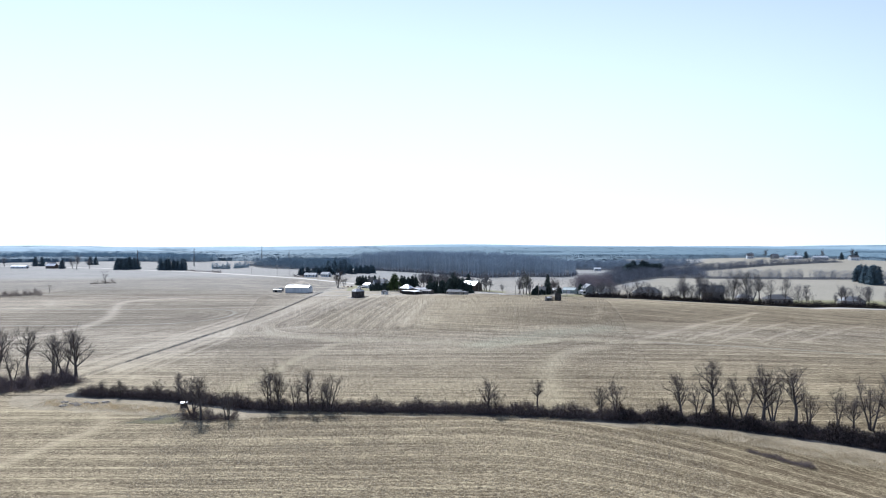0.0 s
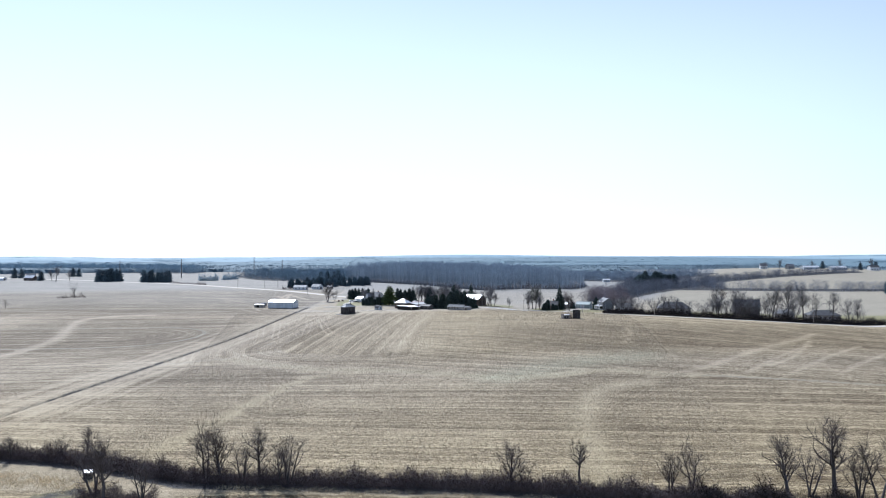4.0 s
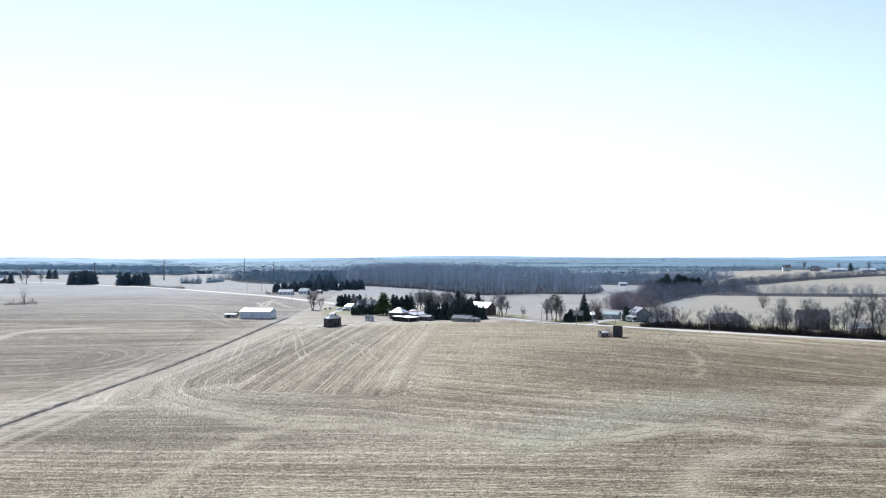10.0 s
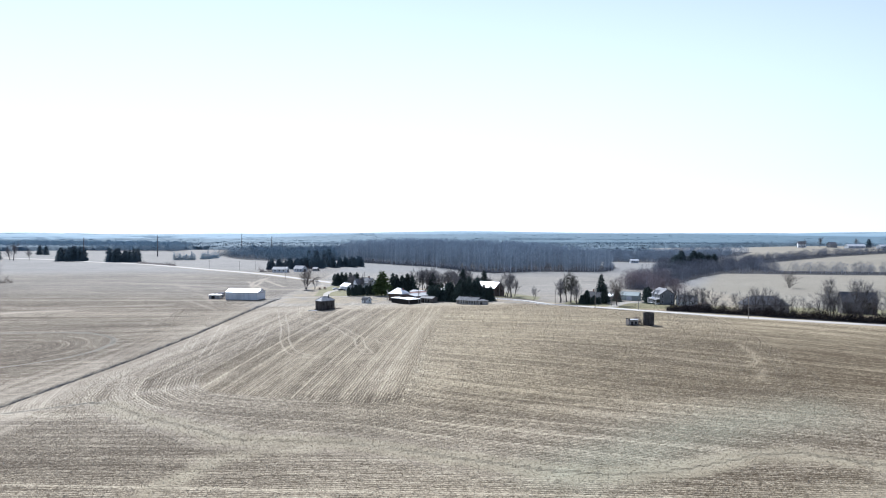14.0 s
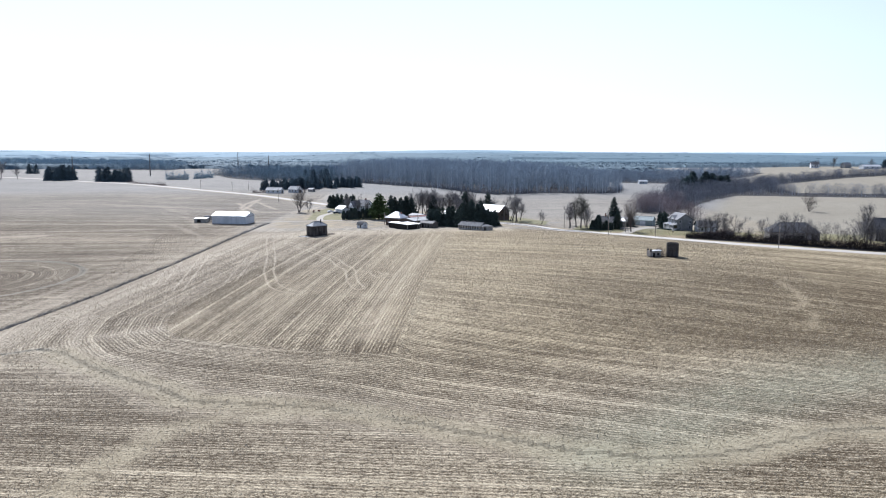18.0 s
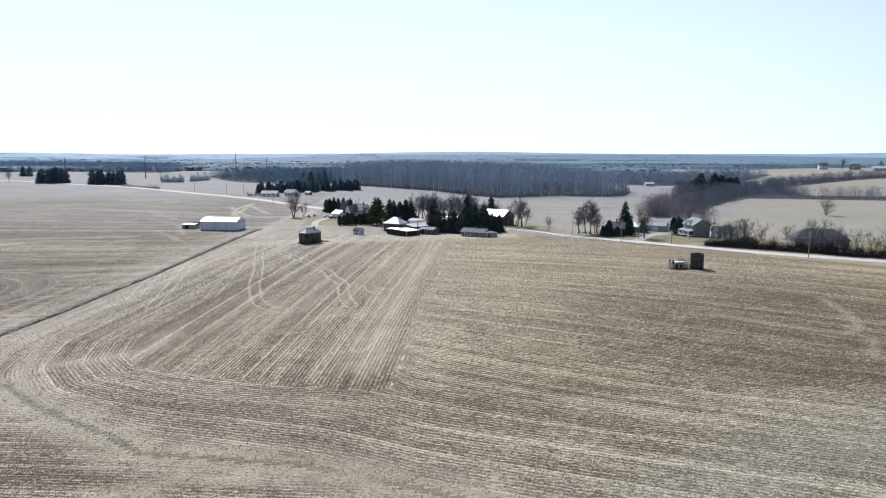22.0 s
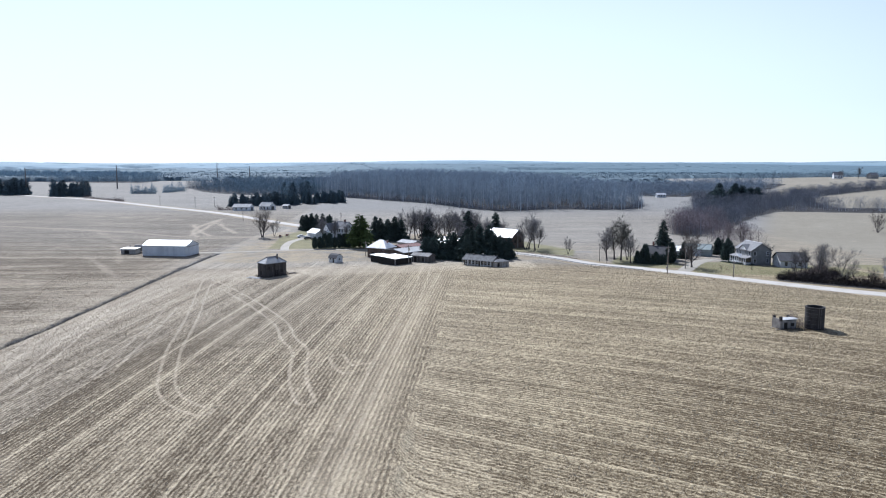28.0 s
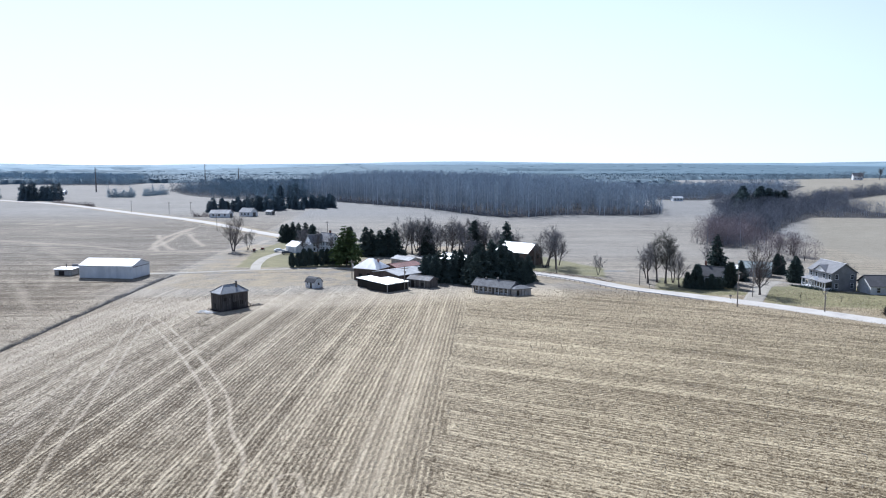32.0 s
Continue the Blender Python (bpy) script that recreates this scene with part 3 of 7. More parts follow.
TRACKS = [  # line, half distance of the two wheel tracks, width, strength
    ([(-69, 525), (-64, 500), (-55.5, 463), (-51, 436), (-47.5, 423), (-44, 410), (-39, 401), (-31, 394.5)], 1.5, 0.75, 0.72),
    ([(-68, 522), (-63, 515), (-49, 490), (-35, 461), (-30.5, 449), (-28.5, 439), (-23.5, 429.5), (-22, 411), (-17, 394)], 1.5, 0.7, 0.75),
    ([(-16, 422), (-14, 413.5), (-11.5, 411), (-10, 416)], 1.4, 0.7, 0.7),
    ([(-66, 480), (-63.5, 463), (-60, 431), (-58.5, 416)], 1.4, 0.7, 0.6),
    ([(-84, 480), (-78, 448), (-74, 425), (-71, 408)], 1.4, 0.7, 0.7),
    ([(-90, 470), (-85, 440), (-80, 418)], 1.3, 0.6, 0.6),
    ([(-11, 352), (-6, 420), (1, 480), (6, 525)], 0.0, 5.5, 0.5),
    ([(2, 545), (-2, 470), (-9, 400), (-13, 360)], 1.2, 0.8, 0.6),
    ([(-95, 410), (-84, 380), (-76, 357), (-66, 335), (-40, 322)], 0.0, 2.4, 0.6),
    ([(70, 286), (89, 294.5), (126, 329.6), (150, 350), (168, 372)], 0.0, 2.2, 0.4),
    ([(152, 346), (138, 325), (126, 309), (112, 298)], 0.0, 1.3, 0.45),
    ([(102, 289), (128, 318), (150, 339)], 0.0, 1.1, 0.4),
    ([(116, 288), (142, 314), (168, 338)], 0.0, 1.1, 0.4),
    ([(130, 286), (156, 311), (184, 336)], 0.0, 1.1, 0.4),
    ([(146, 285), (172, 309), (204, 336)], 0.0, 1.1, 0.4),
    ([(60, 372), (73, 360), (81, 354), (87, 366), (89, 384)], 0.0, 1.2, 0.45),
    ([(82, 352), (76, 341)], 0.0, 1.2, 0.4),
    ([(150, 352), (172, 344), (200, 322), (240, 300)], 0.0, 1.6, 0.35),
    ([(-200, 340), (-186, 362), (-180, 390), (-183, 428), (-193, 459), (-207, 500), (-208, 518), (-196, 532), (-170, 538)], 0.0, 3.2, 0.7),
    ([(-120, 262), (-112, 330), (-106, 366), (-98, 412), (-94, 460), (-92, 500), (-88, 575)], 0.0, 4.0, 0.45),
    ([(-111, 270), (-101, 340), (-96, 372), (-88, 420), (-84, 470), (-81, 520), (-78, 590)], 0.0, 4.5, 0.45),
    ([(-95, 148), (-92, 161), (-88, 178), (-82, 192), (-93, 210), (-112, 240)], 0.0, 2.4, 0.5),
    ([(-330, 575), (-250, 560), (-200, 545), (-130, 560)], 0.0, 2.5, 0.4),
    ([(-126, 757), (-122.6, 722), (-117.4, 688.5), (-115, 656)], 0.0, 1.3, 0.8),
    ([(-127, 750), (-125.6, 724), (-124.7, 704), (-119, 671), (-110, 652)], 0.0, 1.3, 0.8),
    ([(-125, 740), (-107.8, 696), (-94.6, 668)], 0.0, 1.3, 0.8),
    ([(-131, 716), (-129, 709), (-113.7, 671.6), (-104, 655)], 0.0, 1.3, 0.8),
    ([(-170, 675), (-156, 657.5), (-144, 647)], 0.0, 1.2, 0.5),
    ([(-119, 562), (-109.4, 545), (-100.5, 533)], 0.0, 1.2, 0.5),
    ([(-238, 793), (-205, 769), (-169, 759), (-147, 743)], 0.0, 1.8, 0.6),
    ([(-240, 700), (-174, 677), (-145, 668), (-113, 647), (-85, 658)], 0.0, 1.5, 0.6),
    ([(-108, 642), (-96, 648), (-86, 651), (-75, 662), (-73, 700)], 0.0, 1.8, 0.6),
    ([(-165, 668), (-153, 649), (-143, 635), (-130, 620)], 0.0, 1.2, 0.4),
    ([(-130, 578), (-115, 555), (-105, 538), (-95, 520)], 0.0, 1.2, 0.4),
    ([(-72, 362), (-59, 366), (-54, 378), (-60, 383)], 0.0, 3.5, 0.5),
    ([(35, 198), (36.5, 214), (39.5, 240), (45, 262), (54, 276), (70, 282)], 0.0, 4.0, 0.55),
    ([(-160, 640), (-130, 610), (-112, 560)], 0.0, 1.2, 0.35),
]
LAWNS = [[(-66, 606), (-27, 606), (-20, 640), (-28, 690), (-64, 700), (-70, 655)], [(66, 546), (92, 540), (96, 575), (78, 575)],
         [(90, 526), (128, 505), (150, 520), (150, 545), (122, 560), (100, 552)], [(150, 500), (330, 478), (330, 540), (160, 560)],
         [(30, 600), (60, 575), (66, 600), (50, 640), (30, 640)]]
HEDGE = [(-106, 228), (-85, 224), (-70, 219), (-47, 207), (-24, 204), (7, 200), (21, 197), (35, 193), (49, 189), (62, 186), (74, 181),
         (84, 174), (94, 167), (104, 158), (120, 142), (140, 128)]
MAIN_WOOD = [(-75, 985), (-40, 945), (4, 903), (40, 850), (60, 832), (100, 850), (138, 842), (168, 848), (182, 900), (170, 1000), (140, 1080), (60, 1130), (-60, 1160), (-110, 1080)]
LEFT_WOOD = [(-330, 1330), (-260, 1190), (-186, 1075), (-118, 1010), (-80, 1090), (-60, 1240), (-160, 1480), (-300, 1500)]
CREEK_WOOD = [(152, 718), (178, 712), (204, 752), (230, 788), (264, 828), (290, 866), (330, 862), (357, 970), (330, 985), (280, 980), (246, 952), (232, 900), (204, 832), (172, 765)]
RIDGE_WOOD = [(264, 828), (326, 814), (420, 800), (620, 800), (620, 838), (420, 846), (330, 860), (290, 866)]


def smooth_line(line, step):
    """Points at even steps along a rounded broken line."""
    p = np.array(line, float)
    for _ in range(3):
        q = np.empty((2 * len(p), 2))
        q[0::2], q[1::2] = p, p
        q[1:-1:2] = 0.75 * p[:-1] + 0.25 * p[1:]
        q[2::2] = 0.25 * p[:-1] + 0.75 * p[1:]
        p = q
    s = np.concatenate([[0], np.cumsum(np.hypot(*np.diff(p, axis=0).T))])
    t = np.arange(0, s[-1], step)
    return np.stack([np.interp(t, s, p[:, 0]), np.interp(t, s, p[:, 1])], 1)


BROW_WOOD = [(170, 1010), (252, 992), (325, 1062), (400, 1120), (450, 1190), (390, 1240), (280, 1250), (150, 1230)]
FIELD_EDGE = [(345, 975), (362, 972), (392, 1000), (442, 1038), (500, 1072), (640, 1120), (640, 1150), (490, 1105), (430, 1075), (375, 1030)]
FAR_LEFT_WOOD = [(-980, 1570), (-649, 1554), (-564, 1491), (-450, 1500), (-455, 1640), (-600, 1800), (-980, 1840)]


# the beaten strip on which two sets of rows meet, and the strip that leaves it for the hedge
STRIP = [(-76, 351), (-68, 343), (-58, 334.5), (-47, 326), (-40, 319), (-29, 316), (-17, 313), (-5, 307.5), (8, 300), (19, 294.5), (29, 291.5), (40, 292), (48, 294.5), (55, 297), (64, 297), (76, 290), (110, 280), (160, 262)]
SIDE_STRIP = [(-17, 313), (-29, 311), (-36, 308), (-40, 303), (-43, 296), (-47, 285), (-50, 275), (-54, 258), (-57, 247), (-62, 228)]
CORNER = [(-5.5, 337), (-15, 340), (-25, 344), (-35, 348), (-45, 353), (-54, 358.5), (-60, 367), (-63, 380), (-61, 400), (-56, 450), (-51, 500), (-45, 560)]
INNER_EDGE = ([337, 363, 395, 416, 438, 463, 489, 508, 551, 560], [-5.6, -4.4, -1.5, 0.6, 2.8, 4.7, 7.2, 9.6, 12.2, 12.6])


def north_rows(x, y):
    """Place across and along the slanting rows of the upper field."""
    c = 0.45 + 0.28 * ease(305, 360, y)
    k = np.sqrt(1 + c * c)
    return 300 + (y - 300 + c * x) / k, (x - c * (y - 300)) / k


def south_rows(x, y):
    """Place across and along the rows between hedge and strip, and the curved ones before the hedge."""
    front = y < np.interp(x, [q[0] for q in HEDGE], [q[1] for q in HEDGE])
    u = np.clip(x - 8, 0, None)
    bend = np.where(u < 95, u * u, 95 * (2 * u - 95))
    return y + 0.16 * x * ~front + front * (0.02 * x + 0.0115 * bend), x - 0.16 * y


def over_strip(x, y):
    return y > np.interp(x, [-160, -104, -82] + [q[0] for q in STRIP], [330, 345, 354] + [q[1] for q in STRIP])


def outer_rows(x, y):
    return np.where(over_strip(x, y), north_rows(x, y)[0], south_rows(x, y)[0])


def in_corner(x, y):
    """The part of the upper field whose rows run up and down the slope."""
    left = np.interp(y, [q[1] for q in CORNER], [q[0] for q in CORNER])
    return (x < np.interp(y, *INNER_EDGE)) & (x > left) & (y > 337) & (y < 560)


def build_ground():
    xs = steps(-4900.0, (-1500, 200), (-700, 60), (-330, 14), (-135, 3.2), (170, 1.0), (340, 3.2), (720, 14), (1500, 60), (4900, 200))
    ys = steps(-1200.0, (0, 80), (120, 12), (545, 1.0), (720, 2.2), (1250, 9), (2000, 40), (4900, 110))
    x, y = np.meshgrid(xs, ys)
    x, y = x.ravel(), y.ravel()
    z = ground_z(x, y)
    in_b = in_corner(x, y)
    row_a, along_a = north_rows(x, y)
    row_s, along_s = south_rows(x, y)
    row_b = x - 0.1 * (y - 400)
    ring = CORNER + [(a, b) for b, a in zip(*INNER_EDGE)][::-1]
    inner = away(x, y, ring + ring[:1]) * np.where(inside(x, y, ring), 1, -1)
    row_c = 337 - away(x, y, CORNER)
    w = ease(0, -26, x)
    row_c = (1 - w) * (row_a + 8.4) + w * row_c
    along = np.where(over_strip(x, y), (1 - w) * along_a + w * 0.7 * (x - y), along_s)
    ditch_x = np.interp(y, [q[1] for q in DITCH], [q[0] for q in DITCH])
    far_left = (x < ditch_x) & (y > np.interp(x, [q[0] for q in HEDGE], [q[1] for q in HEDGE]))
    island = away(x, y, [(-330, 430), (-150, 437)])
    row_l = np.where((island < 36) & (x > -330), island, y - 0.02 * x + 0.25 * np.clip(y - 620, 0, 500) * ease(-320, -60, x))
    row = np.where(far_left | (y > 591), row_l, np.where(over_strip(x, y), row_c, row_s))
    along = np.where(far_left | (y > 591), x + 0.3 * y, along)
    track = np.zeros(len(x))
    rut, rut_by = np.full(len(x), 99.0), np.zeros(len(x))
    for line, half, wide, strength in TRACKS:
        d = away(x, y, [tuple(e) for e in smooth_line(line, 5.0)])
        if half:
            # wheel pairs are drawn from their distance to the middle line
            rut_by = np.where(d < rut, strength * ease(9, 6, d), rut_by)
            rut = np.minimum(rut, d)
            continue
        track = np.maximum(track, strength * np.exp(-((d - half) / wide) ** 2 * 1.2))
    # drives run beside the ditch, one next to the other
    by_ditch = x - ditch_x
    for off, wide, strength in ((-15, 1.3, 0.45), (-11, 1.0, 0.6), (-7.5, 1.2, 0.5), (-3.6, 1.0, 0.7), (3.2, 0.9, 0.75), (6.4, 1.0, 0.6), (9.5, 1.3, 0.7), (13.5, 1.1, 0.55), (18, 1.2, 0.4)):
        sway = 1.2 * np.sin(y / 31.0 + off)
        track = np.maximum(track, strength * np.exp(-((by_ditch - off - sway) / wide) ** 2) * ease(245, 270, y) * ease(585, 560, y) * (1 - 0.5 * ease(380, 480, y)))
    # along the edge of the two row directions, and the turning strip before the farm
    track = np.maximum(track, 0.75 * ease(18, 5, np.abs(y - 536 - 0.1 * (x + 40))) * (x > -80) * (x < 40))
    # the wide headland between the ditch and the inner rows is driven pale
    track = np.maximum(track, 0.62 * ease(2, 5, x - ditch_x) * ease(17, 10, x - ditch_x) * ease(335, 365, y) * ease(548, 530, y))
    trodden = np.maximum(0.9 * ease(5.5, 0.8, away(x, y, STRIP)) * ease(110, 60, x), 0.55 * ease(5.5, 1.0, away(x, y, SIDE_STRIP)))
    track = np.maximum(track, 0.4 * np.exp(-((away(x, y, STRIP) - 4.6) / 1.6) ** 2) * ease(40, -10, x))
    weedy = 0.36 * np.exp(-(away(x, y, [(24, 293), (36, 301), (48, 309), (60, 314), (76, 318)]) / 9.0) ** 2)
    grass = np.zeros(len(x))
    reach = np.interp(x, [-120, -60, -40, 40, 70, 120], [22, 20, 6, 6, 14, 24])
    hd = away(x, y, HEDGE)
    hy = np.interp(x, [q[0] for q in HEDGE], [q[1] for q in HEDGE])
    front = (y < hy + 3)
    grass = np.maximum(grass, front * ease(1.0, 0.75, hd / reach))
    grass = np.maximum(grass, 0.35 * np.exp(-(away(x, y, DITCH) / 1.4) ** 2))
    plot = inside(x, y, [(-79, 195), (-75, 201.5), (-67, 205), (-63.5, 199), (-66, 193.5)])
    grass = np.where(plot, 0.0, grass)
    road_d = away(x, y, ROAD_LINE)
    grass = np.maximum(grass, 0.7 * ease(11, 6, road_d))
    grass = np.maximum(grass, 0.6 * ease(-92, -72, x) * (x < 45) * ease(552, 566, y) * (y < 680))
    green = np.zeros(len(x))
    for lawn in LAWNS:
        green = np.maximum(green, 0.75 * inside(x, y, lawn))
    green = np.maximum(green, 0.07 * np.exp(-((x - 90) / 45) ** 2 - ((y - 455) / 20) ** 2))
    green = np.maximum(green, 0.10 * np.exp(-(away(x, y, [(34, 196), (37, 214), (40, 250), (50, 275), (68, 281)]) / 5.0) ** 2))
    # bare soil in ditch and plot; elsewhere broad darker parts of the fields
    dark_ground = 0.7 * np.exp(-(away(x, y, [(-74, 198), (-67, 199)]) / 4) ** 2) + 1.3 * np.exp(-(away(x, y, DITCH) / 0.8) ** 2)
    dark_ground += 0.35 * ease(15, 55, x) * ease(320, 350, y) * ease(430, 400, y) + 0.45 * ease(210, 195, y) + 0.4 * ease(40, 75, x) * ease(215, 185, y) + 0.25 * ease(-4, 10, x) * (y > 330) * ease(420, 370, y) + 0.2 * ease(10, 80, x) * ease(400, 345, y) * ease(270, 315, y) + 0.15 * ease(5, 50, x) * ease(330, 380, y) * (y < 560) + 0.28 * ease(205, 225, y) * ease(352, 330, y) * ~far_left + 0.3 * ease(10, 50, x) * (y > 200) * ease(300, 270, y) + 0.3 * ease(-35, -60, x) * ease(350, 380, y) * ease(480, 440, y)
    dark_ground += 0.55 * far_left * ease(540, 500, y) * ease(375, 420, y) * ease(-260, -190, x) * ease(-92, -130, x) + 0.18 * (in_b & (x < -8)) * ease(480, 400, y) + 0.22 * in_b * ease(470, 430, y) + 0.15 * far_left + 0.55 * far_left * ease(520, 560, y) * ease(900, 760, y)
    dark_ground += 0.3 * ease(-15, -40, x) * ease(290, 305, y) * ease(350, 335, y) * ~far_left
    dark_ground = dark_ground + 1.0 * plot
    green = np.maximum(green, 0.45 * plot)
    # dark floor: painted shade under woods and hedges, the ditch line, the plot
    dark_floor = np.zeros(len(x))
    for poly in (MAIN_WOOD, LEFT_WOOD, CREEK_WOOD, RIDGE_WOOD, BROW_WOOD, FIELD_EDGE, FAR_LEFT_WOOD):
        dark_floor = np.maximum(dark_floor, ease(-9, 7, away(x, y, poly + poly[:1]) * np.where(inside(x, y, poly), 1, -1)))
    dark_floor = np.maximum(dark_floor, 0.74 * np.exp(-(away(x, y, DITCH) / 1.5) ** 2) * ease(255, 300, y))
    dark_floor = np.maximum(np.maximum(dark_floor, 0.44 * plot), ease(6.0, 2.0, hd))
    dark_floor = np.maximum(dark_floor, ease(5, 3, away(x, y, ROAD_HEDGE)))
    plain = np.maximum(0.4 * ease(534, 556, y) * ease(-100, -80, x), np.where(x < -80, 0.28, 0.6) * ease(540, 660, y)) + 0.5 * ease(760, 900, y) + ease(190, 205, x) * (y > 500)
    # where the painted haze of the far ground sets in
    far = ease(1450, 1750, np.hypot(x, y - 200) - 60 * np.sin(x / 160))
    # where two row directions meet, the headland is driven smooth
    nx, ny = len(xs), len(ys)
    steep = np.hypot(np.gradient(row.reshape(ny, nx), xs, axis=1), np.gradient(row.reshape(ny, nx), ys, axis=0)).ravel()
    plain = np.maximum(plain, (steep > 1.9) * (y > 240) * (inner < -0.5) * np.where(in_b | (np.abs(inner) < 6), 0.45, 1.0))
    furrow = np.maximum(ease(548, 530, y), 0.6 * far_left) * np.clip(0.48 + 0.75 * in_b + 0.5 * far_left + 0.35 * (away(x, y, CORNER) < 28) * ~in_b + 0.3 * (y < 205), 0, 1)
    me = bpy.data.meshes.new("ground")
    me.vertices.add(nx * ny)
    me.vertices.foreach_set("co", np.stack([x, y, z], 1).astype(np.float32).ravel())
    i, j = np.meshgrid(np.arange(nx - 1), np.arange(ny - 1))
    a = (j * nx + i).ravel()
    quads = np.stack([a, a + 1, a + nx + 1, a + nx], 1).astype(np.int32)
    me.loops.add(4 * len(a))
    me.loops.foreach_set("vertex_index", quads.ravel())
    me.polygons.add(len(a))
    me.polygons.foreach_set("loop_start", np.arange(0, 4 * len(a), 4, dtype=np.int32))
    me.polygons.foreach_set("use_smooth", np.ones(len(a), bool))
    me.update(calc_edges=True)
    for name, values in (("row", row), ("row_inner", row_b), ("inner", inner), ("track", track), ("grass", grass), ("green", green), ("dark_ground", np.clip(dark_ground, 0, 1)), ("dark_floor", dark_floor), ("plain", np.clip(plain, 0, 1)), ("far", far), ("furrow", furrow), ("rut", rut), ("rut_by", rut_by), ("along", along), ("along_inner", y), ("trodden", trodden), ("weedy", weedy), ("gold", ease(345, 190, y) + 0.75 * np.maximum(0.45 * in_b * ease(470, 420, y), ease(-60, 30, x) * ease(300, 345, y) * ease(560, 520, y))), ("hay", np.maximum(ease(-8, 16, x - 120 - 0.5 * (y - 560)) * (y > 470), ease(560, 530, y))), ("band", far_left * ease(430, 560, y))):
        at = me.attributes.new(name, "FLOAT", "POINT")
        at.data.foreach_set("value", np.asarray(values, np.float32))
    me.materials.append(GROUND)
    return single("ground", me, GROUND, "rolling harvested corn field with straw stubble and wheel tracks", "field", kind="structure")


ROAD_LINE = [(-900, 1330), (-609, 1228), (-500, 1160), (-405, 1075), (-327, 1015), (-259, 938), (-208, 879), (-165, 834), (-137, 804), (-112, 772), (-88, 739), (-60, 706),
             (-20, 658), (38, 586), (57, 562), (75, 543), (90, 522), (102, 500), (114, 481), (128, 467), (152, 455), (185, 449), (222, 445), (281, 441), (360, 434), (520, 420)]
ROAD_HEDGE = [(112, 504), (122, 492), (134, 480), (156, 466), (186, 460), (222, 456), (281, 452), (360, 445), (470, 434)]


def ribbon(name, line, width, mat, lift, label, category, step=3.0, crown=0.0):
    """A road or lane that follows the ground, with sloping edges let into it."""
    p = smooth_line(line, step)
    d = np.gradient(p, axis=0)
    d /= np.linalg.norm(d, axis=1)[:, None]
    side = np.stack([-d[:, 1], d[:, 0]], 1)
    g, offs = Geo(), [(-0.5 * width - 0.7, -0.25), (-0.5 * width, 0), (-0.25 * width, crown * 0.7), (0, crown), (0.25 * width, crown * 0.7), (0.5 * width, 0), (0.5 * width + 0.7, -0.25)]
    pts = []
    for k, (q, s) in enumerate(zip(p, side)):
        zs = [gz(*(q + s * o)) for o, _ in offs]
        base = max(zs[1:-1])
        for (o, h), zz in zip(offs, zs):
            e = q + s * o
            pts.append((e[0], e[1], max(zz, base - 0.12) + lift + h))
    m = len(offs)
    g.add(pts, [(i * m + j, i * m + j + 1, (i + 1) * m + j + 1, (i + 1) * m + j) for i in range(len(p) - 1) for j in range(m - 1)])
    g.f = [q[::-1] for q in g.f]
    return single(name, g, mat, label, category, kind="structure")


build_ground()
ribbon("road", ROAD_LINE, 6.4, ROAD, 0.14, "pale country road of worn asphalt", "road", 3.0, 0.08)
ribbon("farm_lane", [(-92, 592), (-85, 592), (-58, 599.5), (-29, 603), (-21, 598)], 2.0, GRAVEL, 0.06, "gravel farm lane between shed and farmyard", "lane", 2.0)
ribbon("driveway", [(-58, 600), (-60.5, 613), (-61.6, 634), (-58, 648), (-57, 672), (-61, 704)], 3.2, GRAVEL, 0.07, "curved gravel driveway to the farmhouse", "driveway", 2.0)
ribbon("house_driveway", [(86, 527), (95, 542), (103, 556), (113, 568)], 4.5, GRAVEL, 0.1, "pale paved driveway off the country road", "driveway", 2.0)
ribbon("front_walk", [(113, 568), (117, 556), (121, 545), (130, 538)], 1.4, CONCRETE, 0.06, "curved concrete walk along the white house", "path", 1.5)


# ---- trees ----
def unit(v):
    return v / (np.linalg.norm(v, axis=-1, keepdims=True) + 1e-9)


def blades(rng, base, way, length, width):
    """Thin tapering triangles from base points: twigs, needles, stalks."""
    n = len(base)
    way = unit(way)
    r = unit(np.cross(way, rng.normal(size=(n, 3))))
    length, width = np.broadcast_to(length, n)[:, None], np.broadcast_to(width, n)[:, None]
    return np.stack([base - r * width / 2, base + r * width / 2, base + way * length], 1)


def geo_tris(g):
    v = np.array(g.v)
    out = [(q[0], q[i], q[i + 1]) for q in g.f for i in range(1, len(q) - 1)]
    return v[np.array(out)]


